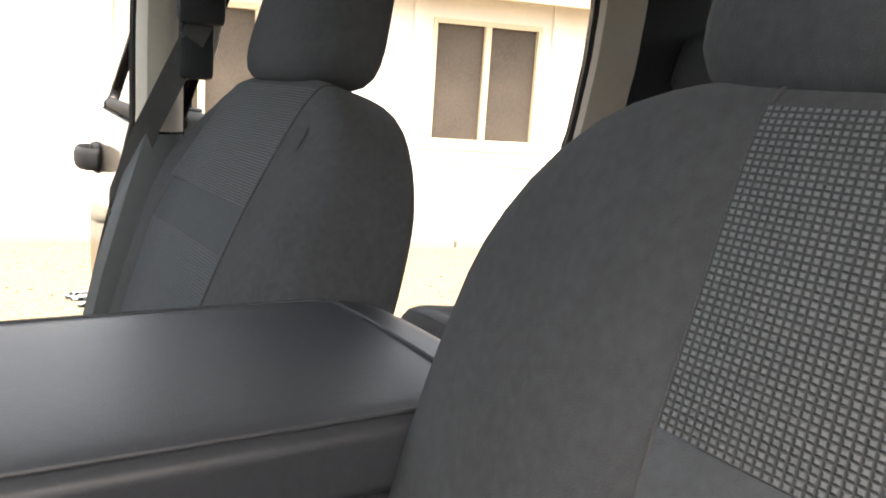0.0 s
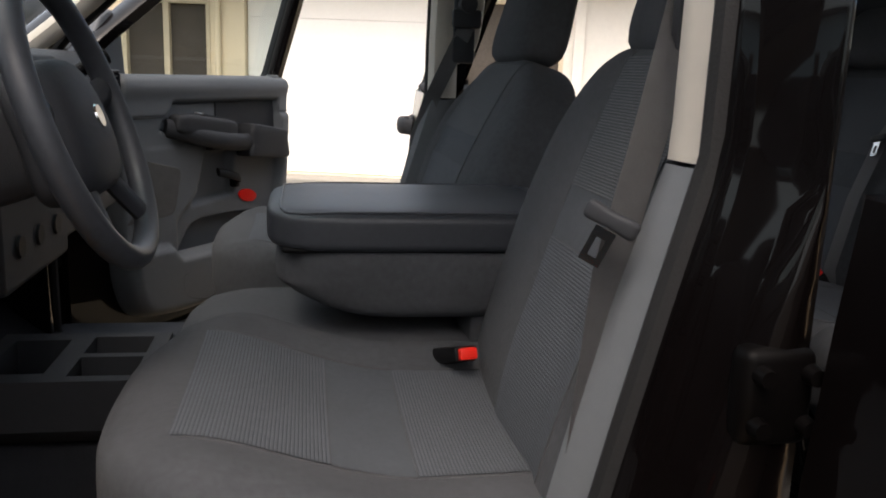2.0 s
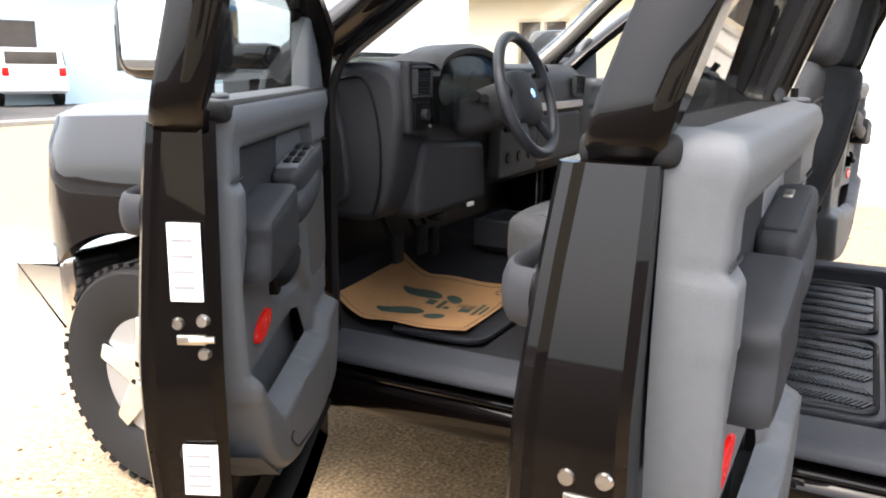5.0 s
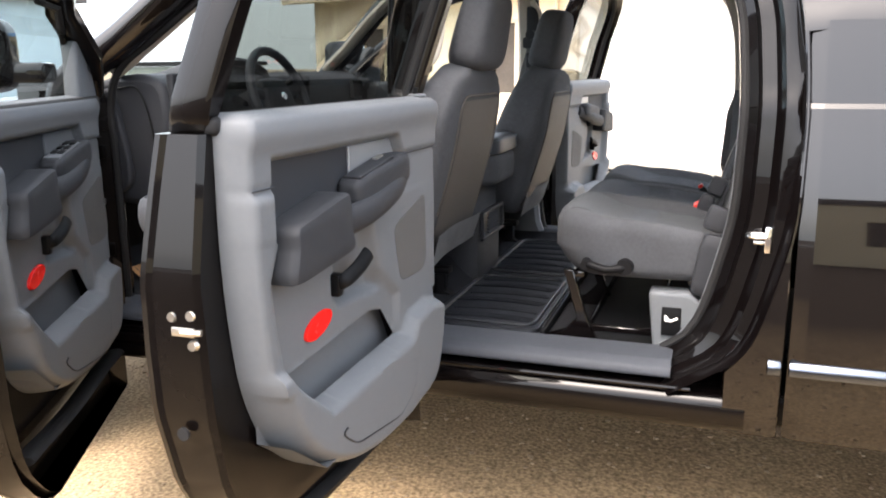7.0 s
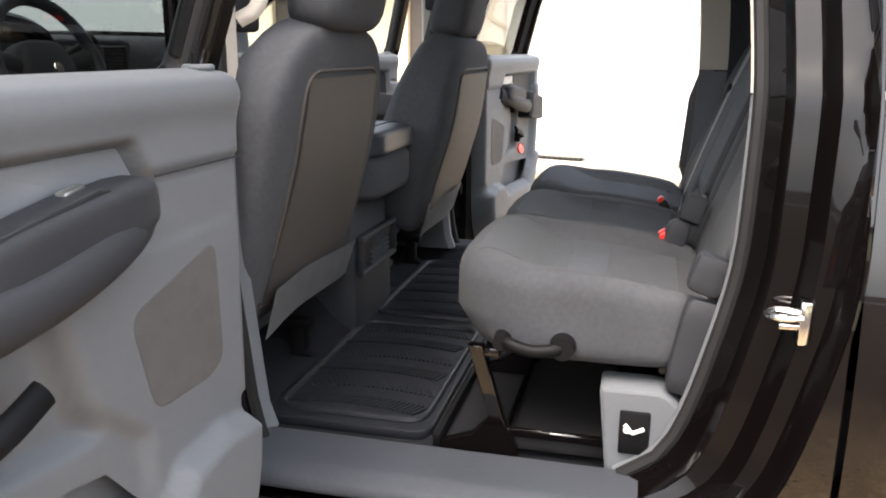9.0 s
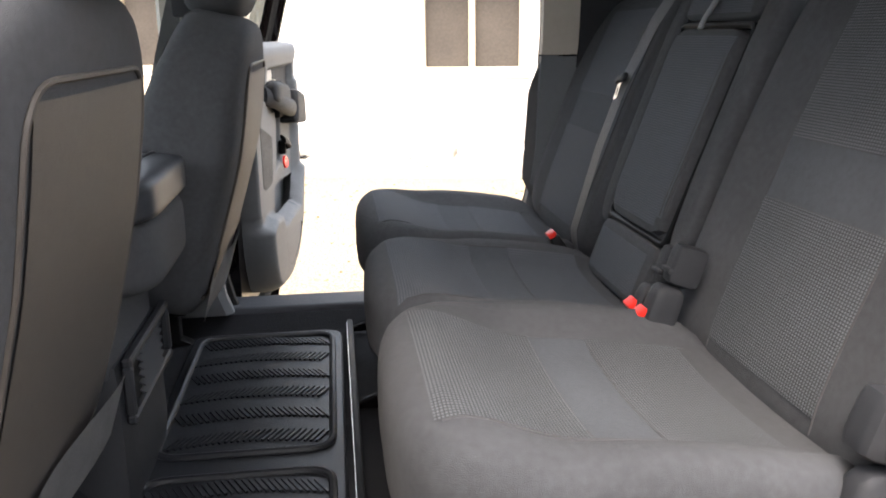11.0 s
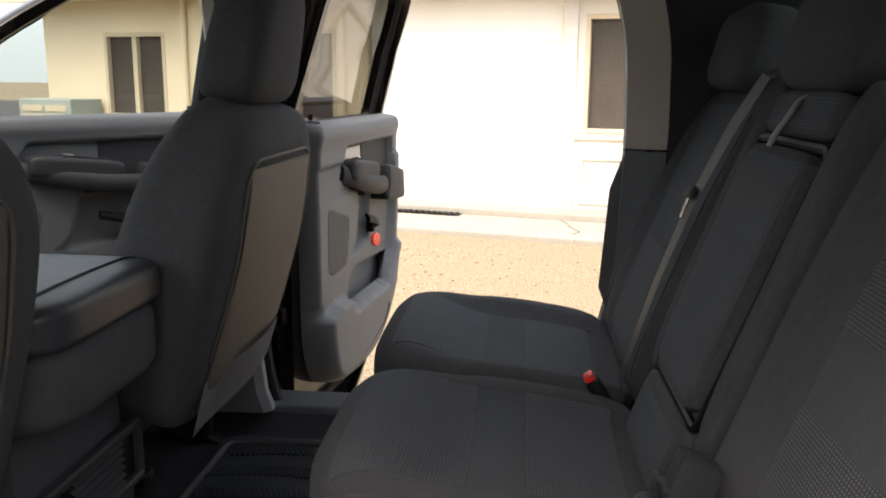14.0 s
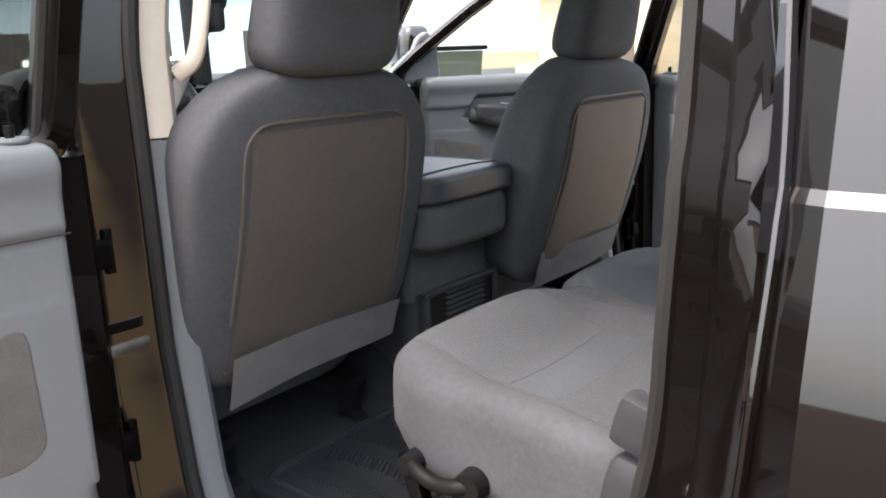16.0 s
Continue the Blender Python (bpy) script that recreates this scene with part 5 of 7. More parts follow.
# black bead painting the shade of the armrest gap, lower cushion, upper pad, bolsters
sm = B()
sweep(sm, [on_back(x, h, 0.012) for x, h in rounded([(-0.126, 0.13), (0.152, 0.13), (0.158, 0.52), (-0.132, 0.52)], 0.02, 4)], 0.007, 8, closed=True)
part("gap_shade_bead", sm, BLACK, mb, "black bead in place of the shaded gap round the armrest")
bm = soft(B(), (0.27, 0.045, 0.118), 8, 12, None, tilt @ Matrix.Translation((0.013 - MIDC, 0.006, 0.066)))
lbv = tree_of(bm)
part("lower_cushion", bm, FABRIC, mb)
part("lower_insert", drape_grid(lbv, [on_back(x, h) for x, h in ((-0.105, 0.022), (0.13, 0.022), (0.13, 0.105), (-0.105, 0.105))], 14, 8, fw, 0.0012), RIB, mb, "ribbed woven insert")
bm = soft(B(), (0.292, 0.034, 0.066), 5, 12, None, tilt @ Matrix.Translation((0.022 - MIDC, 0.004, 0.562)))
tbv = tree_of(bm)
part("top_roll", bm, FABRIC, mb)
part("top_insert", drape_grid(tbv, [on_back(x, h) for x, h in ((-0.10, 0.54), (0.145, 0.54), (0.145, 0.584), (-0.10, 0.584))], 14, 6, fw, 0.0012), RIB, mb, "ribbed woven insert")
for x0 in (-0.167, 0.18):
    bm = soft(B(), (0.062, 0.05, 0.5), 4, 12, None, tilt @ Matrix.Translation((x0 - MIDC, 0.0, 0.36)))
    part("bolster", bm, FABRIC, mb, "narrow padded bolster beside the armrest")
bm = B()
sweep(bm, [on_back(0.025, h, y) for h, y in ((0.592, 0.012), (0.575, 0.026), (0.55, 0.03), (0.525, 0.036), (0.505, 0.037))], 0.01, 8, flat=(0.0105, 0.003))
part("pull_strap", bm, BELT, mb, "webbing pull strap")

# black frame below the rear cushions, storage lids and outlet box
fr = thing("under_seat_rack", "black steel frame and storage bins under the rear seats", "seat frame")
for x in (-0.72, -0.30, 0.22, 0.7):
    bm = B()
    extrude(bm, [(-0.585, 0.79), (-0.555, 0.79), (-0.60, 0.64), (-0.565, 0.60), (-0.50, 0.575), (-0.50, 0.562), (-0.66, 0.562), (-0.66, 0.58), (-0.63, 0.64)], "x", x - 0.012, x + 0.012, 0.003)
    part("leg", bm, PAINT, fr)
bm = B()
box(bm, -0.74, 0.72, -0.62, -0.59, 0.77, 0.79, 0.004)
box(bm, -0.74, 0.72, -0.95, -0.92, 0.77, 0.79, 0.004)
part("rail", bm, PAINT, fr)
bm = B()
box(bm, -0.73, 0.72, -0.50, -0.485, 0.562, 0.588, 0.003)
part("floor_rail", bm, BLACK, fr)
bm = B()
box(bm, -0.71, 0.70, -0.4848, -0.4838, 0.572, 0.586)
part("rail_face", bm, STEEL, fr, "bare steel rail face", smooth=False)
bm = B()
box(bm, -0.715, 0.70, -0.84, -0.64, 0.57, 0.60, 0.006)
part("bin_lid", bm, RUBBER, fr, "black storage bin lid")
bm = ring_frame(B(), -0.725, 0.71, -0.845, -0.63, 0.012, 0.0, 0.02)
bmesh.ops.transform(bm, matrix=Matrix.Translation((0, 0, 0.60)) @ Matrix.Rotation(radians(90), 4, "X") @ Matrix.Scale(-1, 4, (0, 0, 1)), verts=bm.verts)
part("bin_rim", bm, PAINT, fr)
ob_ = thing("outlet_box", "grey plastic side box with a black switch, beside the rear seat", "storage box")
bm = B()
extrude(bm, rounded([(-0.835, 0.57), (-0.815, 0.755), (-0.93, 0.755), (-1.0, 0.70), (-0.96, 0.57)], 0.012, 3), "x", -0.79, -0.70, 0.008)
part("body", bm, TRIM, ob_)
bm = B()
box(bm, -0.797, -0.788, -0.91, -0.855, 0.63, 0.715, 0.004)
sw = part("switch_plate", bm, BLACK, ob_)
bm = B()
sweep(bm, [(-0.800, -0.90, 0.685), (-0.800, -0.88, 0.675), (-0.800, -0.865, 0.69)], 0.004, 6)
cyl(bm, (-0.796, -0.87, 0.68), (-0.80, -0.87, 0.68), 0.007, n=10)
part("symbol", bm, LABEL, sw)

# buckles and belts
def buckle(label, p, rz, tilt_=35, n=1):
    b = thing("seat_belt_buckle", label, "seat belt buckle", pose(*p, tilt_, 0, rz), group="seat belt buckles")
    for i in range(n):
        x = i * 0.042
        bm = B()
        box(bm, x - 0.018, x + 0.018, -0.012, 0.012, -0.09, 0.0, 0.005)
        part("case", bm, BLACK, b)
        bm = B()
        box(bm, x - 0.014, x + 0.014, -0.009, 0.009, 0.0, 0.012, 0.003)
        part("button", bm, REDBTN, b, "red release button")
        bm = B()
        box(bm, x - 0.012, x + 0.012, -0.004, 0.004, -0.16, -0.09)
        part("strap", bm, BELT, b)
    return b


buckle("black seat belt buckle with red button on the driver seat", (-0.372, 0.055, 0.955), -75, 70)
buckle("pair of black buckles with red buttons on the rear seat", (-0.30, -0.925, 0.93), 0, -35, 2)
buckle("black buckle with red button on the rear seat", (0.225, -0.925, 0.925), 0, -35, 1)


def rear_latch(label, x, y, z):
    t = thing("fold_latch", label, "latch", pose(x, y, z, 18, 0, 0), group="seat fold latches")
    for i in range(2):
        bm = soft(B(), (0.034, 0.05, 0.062), 7, 8, None, Matrix.Translation((i * 0.04, -0.004 * i, -0.012 * i)))
        cap = part("cap", bm, TRIM_DARK, t, "charcoal hinge cap")
        bm = B()
        box(bm, i * 0.04 - 0.015, i * 0.04 + 0.015, 0.016, 0.030 - 0.004 * i, -0.016 - 0.012 * i, -0.008 - 0.012 * i, 0.003)
        part("ridge", bm, TRIM_DARK, cap)
        bm = soft(B(), (0.037, 0.05, 0.10), 5, 8, None, Matrix.Translation((i * 0.04, 0.012, -0.085 - 0.012 * i)))
        part("cover", bm, TRIM_DARK, t)


rear_latch("pair of charcoal plastic hinge covers between rear seat backs", -0.305, -0.985, 1.005)
lt = thing("seat_side_bolster", "charcoal side bolster and hinge cover beside the rear seat", "seat bolster")
bm = soft(B(), (0.05, 0.07, 0.34), 5, 12, None, Matrix.Translation((-0.768, -1.09, 1.16)) @ Matrix.Rotation(radians(18), 4, "X"))
part("bolster", bm, FABRIC, lt)
bm = soft(B(), (0.045, 0.06, 0.07), 6, 8, None, Matrix.Translation((-0.765, -0.99, 0.975)) @ Matrix.Rotation(radians(18), 4, "X"))
part("hinge_cap", bm, TRIM_DARK, lt)
bm = soft(B(), (0.04, 0.07, 0.18), 6, 8, None, Matrix.Translation((-0.77, -0.975, 0.84)) @ Matrix.Rotation(radians(10), 4, "X"))
part("hinge_cover", bm, TRIM_DARK, lt)


def strap(bm, pts, w=0.023, t=0.0012):
    """Flat webbing through points with the flat side along the given side vectors: pts of (p, side)."""
    rows = []
    for p, sd in pts:
        p, sd = Vector(p), Vector(sd).normalized() * w
        rows.append((p + sd, p - sd))
    vs = [(bm.verts.new(a), bm.verts.new(b)) for a, b in rows]
    for (a, b), (c, d) in zip(vs, vs[1:]):
        bm.faces.new((a, b, d, c))
    bmesh.ops.solidify(bm, geom=bm.faces[:], thickness=t * 2)
    return bm


def tongue_part(belt, m):
    """Belt tongue: a waisted plastic grip over the webbing and a slotted steel plate below it."""
    def waist(u, v):
        return (v[0], v[1], v[2] * (0.72 + 0.45 * abs(u.x) ** 2))
    bm = soft(B(), (0.054, 0.014, 0.022), 3.5, 10, waist, Matrix.Translation((0, 0, 0.012)))
    t = part("tongue_grip", bm, TRIM_DARK, belt, "grey plastic belt grip")
    bm = B()
    holed_wall(bm, -0.0105, 0.0105, -0.034, 0.002, -0.0012, 0.0012, [(-0.0045, 0.0045, -0.027, -0.008)])
    part("tongue_plate", bm, CHROME, t, "steel belt tongue", smooth=False)
    t.matrix_basis = m
    return t


def pillar_belt(label, s, yb, tongue, ring_z, low):
    b = thing("seat_belt", label, "seat belt", group="seat belts")
    x = s * 0.70
    bm = B()
    strap(bm, [((x - s * 0.01, yb, ring_z - 0.03), (0.2, 1, 0)), ((s * 0.765, yb + 0.07, 1.3), (0.35 * s, 1, 0)), ((s * 0.79, yb + 0.105, 1.19), (0.4 * s, 1, 0)), ((s * 0.79, yb + 0.12, 0.95), (0.3 * s, 1, 0.1)), (low, (0, 1, 0))])
    part("webbing", bm, BELT, b)
    bm = B()
    box(bm, x - s * 0.02 - 0.012, x - s * 0.02 + 0.012, yb - 0.04, yb + 0.04, ring_z - 0.03, ring_z + 0.02, 0.01)
    cyl(bm, (x - s * 0.05, yb, ring_z + 0.03), (x, yb, ring_z + 0.03), 0.022, n=16)
    part("guide", bm, TRIM_DARK, b)
    bm = B()
    box(bm, min(x, x + s * 0.02), max(x, x + s * 0.02), yb - 0.03, yb + 0.03, ring_z - 0.12, ring_z + 0.16, 0.01)
    part("height_adjuster", bm, TRIM_DARK, b)
    if tongue:
        tongue_part(b, tongue)
    return b


pillar_belt("dark grey driver seat belt hanging on the door pillar", -1, -0.10, pose(-0.812, 0.022, 1.23, 0, -24, 60), 1.50, (-0.785, 0.04, 0.70))
pillar_belt("dark grey passenger seat belt hanging on the door pillar", 1, -0.125, pose(0.798, -0.02, 1.13, 0, -8, 110), 1.51, (0.785, 0.0, 0.75))
pillar_belt("dark grey rear seat belt on the far pillar", 1, -1.13, None, 1.52, (0.745, -1.03, 0.9))
cb = thing("seat_belt", "dark grey centre rear seat belt lying over the seat back", "seat belt", group="seat belts")
bm = B()
BACKN = Vector((0, math.cos(radians(20)), math.sin(radians(20))))


def off_back(x, h, lift):
    return Vector((x, -0.995, 0.86)) + Vector((0, -math.sin(radians(20)), math.cos(radians(20)))) * h + BACKN * lift


strap(bm, [((0.175, -1.30, 1.46), (1, 0, 0.1)), (off_back(0.18, 0.645, 0.0), (1, 0.05, 0.15)), (off_back(0.195, 0.61, 0.036), (1, 0, 0.2)), (off_back(0.255, 0.52, 0.037), (1, 0, 0.3)), (off_back(0.292, 0.385, 0.039), (1, 0, 0.15)), (off_back(0.294, 0.24, 0.038), (1, 0, 0)), (off_back(0.262, 0.06, 0.036), (1, 0, -0.1)), (off_back(0.25, 0.02, 0.02), (1, 0, 0))])
part("webbing", bm, BELT, cb)
tongue_part(cb, Matrix.Translation(off_back(0.292, 0.385, 0.046)) @ pose(0, 0, 0, 20, 12, 0))


# doors -----------------------------------------------------------------------
def box_sweep(bm, pts, hw, d0, d1):
    """Rectangular section along a line in the door's plane: half width hw, depth from d0 to d1 in y."""
    rings = []
    for i, p in enumerate(pts):
        a, c = pts[max(i - 1, 0)], pts[min(i + 1, len(pts) - 1)]
        t = (c - a)
        t.y = 0
        t.normalize()
        n = Vector((t.z, 0, -t.x))
        r = []
        for u, v in ((-1, 0.12), (-1, 0.88), (-0.7, 1), (0.7, 1), (1, 0.88), (1, 0.12), (0.7, 0), (-0.7, 0)):
            r.append(bm.verts.new(p + n * hw * u + Vector((0, d0 + (d1 - d0) * v, 0))))
        rings.append(r)
    for a, b in zip(rings, rings[1:]):
        for i in range(8):
            bm.faces.new((a[i], a[(i + 1) % 8], b[(i + 1) % 8], b[i]))
    bm.faces.new(rings[0])
    bm.faces.new(rings[-1])
    return bm


# moulded fields of the door trim: outline along the door and up, height above the panel, width of the slope
TRIM_FIELDS = [
    ([(-0.2, 1.19), (0.43, 1.19), (0.50, 1.06), (0.46, 0.93), (0.36, 0.85), (0.36, 0.4), (-0.2, 0.4)], 0.043, 0.012),
    ([(1.4, 1.19), (0.905, 1.19), (0.885, 1.13), (0.94, 1.02), (0.93, 0.95), (0.91, 0.85), (0.90, 0.79), (1.4, 0.6)], 0.060, 0.020),
    ([(0.665, 1.07), (0.655, 0.905), (0.445, 0.89), (0.475, 0.94), (0.51, 1.06)], 0.006, 0.010),
    ([(1.3, 0.86), (0.925, 0.845), (0.895, 0.815), (0.78, 0.722), (0.345, 0.735), (0.31, 0.775), (0.20, 0.785), (-0.2, 0.7), (-0.2, 0.3), (1.3, 0.3)], 0.080, 0.012),
    ([(0.885, 0.822), (0.79, 0.733), (0.362, 0.746), (0.435, 0.83), (0.50, 0.845)], -0.004, 0.009),
    ([(1.4, 1.192), (-0.2, 1.192), (-0.2, 1.5), (1.4, 1.5)], 0.050, 0.006),
    ([(0.917, 1.238), (0.352, 1.238), (0.295, 1.15), (0.45, 1.10), (0.93, 1.098)], 0.022, 0.004),
]


def inside(poly, l, z):
    """Signed distance to a polygon's edge, positive inside, for arrays of points."""
    best = np.full(l.shape, 1e9)
    odd = np.zeros(l.shape, bool)
    for (ax, az), (bx, bz) in zip(poly, poly[1:] + poly[:1]):
        dx, dz = bx - ax, bz - az
        t = np.clip(((l - ax) * dx + (z - az) * dz) / max(dx * dx + dz * dz, 1e-9), 0, 1)
        best = np.minimum(best, np.hypot(l - ax - t * dx, z - az - t * dz))
        if abs(dz) > 1e-9:
            odd ^= ((az > z) != (bz > z)) & (l < ax + (z - az) * dx / dz)
    return np.where(odd, best, -best)


def moulded_trim(bm, outline, unscale, at, nu=104, nv=96):
    """The inner panel of a door as one moulded sheet: heights from TRIM_FIELDS, rolled over at its rim."""
    zlo, zhi = min(p[1] for p in outline), max(p[1] for p in outline)
    zs = zlo + 0.001 + (zhi - zlo - 0.002) * (np.linspace(0, 1, nv + 1) ** 0.85)
    L = np.zeros((nv + 1, nu + 1))
    ring = list(zip(outline, outline[1:] + outline[:1]))
    for j, z in enumerate(zs):
        hits = [a[0] + (z - a[1]) / (b[1] - a[1]) * (b[0] - a[0]) for a, b in ring if (a[1] > z) != (b[1] > z)]
        u = np.linspace(-1, 1, nu + 1)
        L[j] = (min(hits) + max(hits)) / 2 + (max(hits) - min(hits)) / 2 * (u * 1.12 - 0.12 * u ** 3)
    Z = np.repeat(zs[:, None], nu + 1, 1)
    D = unscale(L)
    h = np.full(L.shape, 0.030)
    for poly, height, slope in TRIM_FIELDS:
        t = np.clip(inside(poly, D, Z) / slope * 0.5 + 0.5, 0, 1)
        t = t * t * (3 - 2 * t)
        h = h * (1 - t) + height * t
    h += 0.010 * np.exp(-((Z - 1.285) / 0.028) ** 2) + 0.0025 * np.sin(D * 5) * (Z < 1.1)
    edge = np.maximum(inside(outline, L, Z), 0)
    r = np.clip(edge / np.where(Z < 0.8, 0.035, 0.014), 0, 1)
    h = (h + 0.015) * np.sqrt(1 - (1 - r) ** 2) - 0.015
    # the rim of the pocket: vertices near its outline move onto it, and the faces within are left open
    rim, e = TRIM_FIELDS[4][0], 1e-4
    sd = inside(rim, D, Z)
    gl, gz = (inside(rim, D + e, Z) - sd) / e, (inside(rim, D, Z + e) - sd) / e
    near = np.abs(sd) < 0.0065
    h = np.where(near, np.maximum(h, 0.03), h)
    L = np.where(near, L - sd * gl / (unscale(1.0) - unscale(0.0)), L)
    Z = np.where(near, Z - sd * gz, Z)
    D = unscale(L)
    hole = inside(rim, (D[:-1, :-1] + D[1:, 1:] + D[1:, :-1] + D[:-1, 1:]) / 4, (Z[:-1, :-1] + Z[1:, 1:] + Z[1:, :-1] + Z[:-1, 1:]) / 4) > 0
    vs = [[bm.verts.new(at(L[j, i], -(0.13 + h[j, i]), Z[j, i])) for i in range(nu + 1)] for j in range(nv + 1)]
    for j in range(nv):
        for i in range(nu):
            if not hole[j, i]:
                bm.faces.new((vs[j][i], vs[j][i + 1], vs[j + 1][i + 1], vs[j + 1][i]))
    return bm


PERF = mat("perforated_grille", (0.085, 0.084, 0.083), 0.7, var=0.2, scale=30, bump=1.0, bscale=550)


def truck_door(label, s, hinge, theta, front, k=1.0, off=0.0, thin=0.0):
    """An open door. l runs from the hinge to the free edge, o outwards (inwards is negative)."""
    a = radians(theta)
    Lx, Ly = s * math.sin(a), -math.cos(a)
    d = thing("truck_door", label, "car door", pose(hinge[0], hinge[1], 0, 0, 0, math.degrees(math.atan2(Ly, Lx))), group="truck doors")
    short = front and k < 1.0

    def S(l):
        return off + k * l

    def q(l, o, z):
        return (l, s * P(o), z)

    def P(o):
        return o + thin if o < -0.114 else o

    def ex(bm, pts, o0, o1, bev=0.0, seg=2, scale=True):
        return extrude(bm, [(S(l) if scale else l, z) for l, z in pts], "y", s * P(o0), s * P(o1), bev, seg)

    free = [(0.29, 0.80), (0.34, 0.90), (0.43, 0.985), (0.5, 1.02), (0.62, 1.05), (0.9, 1.065), (1.29, 1.05)] if short else [(0.34, 1.0), (0.43, 1.10), (0.5, 1.15), (0.62, 1.185), (0.9, 1.195), (1.29, 1.18)] if front else [(0.34, 0.62), (0.40, 0.75), (0.47, 0.87), (0.54, 0.97), (0.65, 1.03), (0.8, 1.06), (1.05, 1.075), (1.29, 1.03)]

    def lr(z):
        return float(np.interp(z, [p[0] for p in free], [p[1] for p in free]))
    # painted shell
    bm = B()
    rings = []
    for z in zspan(0.30 if short else 0.35, 1.29, 30):
        oo = skin_x(z) - 1.0
        e = lr(z)
        low = 0.075 * min(1, max(0, (0.50 - z) / 0.12))
        ring = [(0.05, -0.113 + thin + low), (0.03, -0.113 + low), (0.012, -0.09), (0.0, -0.03), (0.004, oo - 0.012), (0.02, oo)]
        ring += [(0.02 + (e - 0.04) * i / 6, oo) for i in range(1, 6)]
        ring += [(e - 0.014, oo), (e - 0.002, oo - 0.008), (e, oo - 0.02), (e - 0.006, oo - 0.03), (e - 0.008, -0.105), (e - 0.018, -0.115), (e - 0.045, -0.114), (e - 0.06, -0.113 + thin + low)]
        rings.append([bm.verts.new(q(l, o, z)) for l, o in ring])
    for r0, r1 in zip(rings, rings[1:]):
        for i in range(len(r0)):
            j = (i + 1) % len(r0)
            bm.faces.new((r0[i], r0[j], r1[j], r1[i]))
    bm.faces.new(rings[0])
    bm.faces.new(rings[-1])
    part("shell", bm, PAINT_IN, d, "glossy black painted door shell", angle=28)
    # trim panel
    e1 = lr(1.2) - 0.055
    if short:
        out = [(0.165, 1.325), (0.16, 0.70), (0.21, 0.56), (0.44, 0.53), (0.73, 0.555), (0.87, 0.63), (0.955, 0.80), (0.985, 1.05), (0.985, 1.325)]
    elif front:
        out = [(0.2, 1.325), (0.185, 0.70), (0.24, 0.56), (0.5, 0.53), (0.85, 0.555), (1.02, 0.63), (1.10, 0.80), (1.125, 1.05), (1.125, 1.325)]
    else:
        out = [(0.085, 1.325), (0.09, 0.68), (0.16, 0.54), (0.44, 0.508), (0.68, 0.535), (0.87, 0.64), (0.965, 0.80), (1.0, 1.04), (0.995, 1.325)]
    outr = rounded(out, [0.035, 0.1, 0.07, 0.1, 0.12, 0.12, 0.15, 0.2, 0.035], 5)
    h0, f0 = out[0][0], out[-1][0]
    part("trim_panel", moulded_trim(B(), outr, lambda l: (l - off) / k, q), TRIM, d, "grey moulded plastic inner panel", angle=60)

    def slab(name, pts, o0, o1, material, bev=0.006, r=0.01, label="", owner=None):
        k2 = [(l if l in (h0, f0) else S(l), z) for l, z in pts]
        return part(name, extrude(B(), rounded(k2, r, 3), "y", s * P(o0), s * P(o1), bev, 3), material, owner or d, label)

    for l0, l1 in ((S(0.915), f0 - 0.006), (h0 + 0.008, S(0.315))):
        bm = B()
        sweep(bm, [q(l0 + (l1 - l0) * i / 3, -0.1815, 1.192) for i in range(4)], 0.0016, 6)
        part("trim_seam", bm, TRIM_DARK, d)
    slab("inset", [(0.917, 1.234), (0.58, 1.234), (0.58, 1.10), (0.93, 1.10)], -0.13, -0.157, TRIM_DARK, 0.003, 0.006, "charcoal inset")
    slab("inset_plate", [(0.572, 1.232), (0.354, 1.232), (0.30, 1.15), (0.572, 1.14)], -0.13, -0.157, SATIN if not front else TRIM, 0.003, 0.006, "satin grey inset plate")
    # armrest: pad, pull strap over its cup, switch pod
    def pad(u, v):
        lo = max(0, -u.z)
        return (v[0] + 0.02 * lo * u.x, v[1], v[2] - 0.02 * u.x * max(0, u.z) - 0.012 * lo * u.x)
    bm = soft(B(), (0.225 * k, 0.085, 0.118), 9, 12, pad, Matrix.Translation(q(S(0.81), -0.187, 1.082)))
    arm = part("armrest", bm, TRIM_DARK, d, "charcoal armrest")
    bm = B()
    sweep(bm, curve([q(S(l), o, z) for l, o, z in ((0.725, -0.200, 1.090), (0.64, -0.208, 1.094), (0.54, -0.210, 1.106), (0.44, -0.204, 1.126), (0.37, -0.190, 1.146), (0.325, -0.165, 1.158))], 5), 0.02, 14, flat=(0.018, 0.031))
    part("pull_handle", bm, TRIM_DARK, arm, "curved charcoal pull handle")
    slab("pull_cup", [(0.70, 1.10), (0.52, 1.10), (0.52, 1.07), (0.70, 1.07)], -0.15, -0.185, TRIM_DARK, 0.002, 0.004, owner=arm)
    bm = soft(B(), (0.30 * k, 0.066, 0.075), 5, 12, None, Matrix.Translation(q(S(0.49), -0.183, 1.152)) @ Matrix.Rotation(radians(7), 4, "Y"))
    part("switch_pod", bm, TRIM_DARK, arm)
    sw = slab("switch_plate", [(0.62, 1.168), (0.455, 1.1945), (0.405, 1.185), (0.405, 1.189), (0.455, 1.2), (0.62, 1.174)], -0.165, -0.207, TRIM_DARK if not (front and s < 0) else TRIM, 0.001, 0.002, owner=arm)
    n = 3 if (front and s < 0) else 1
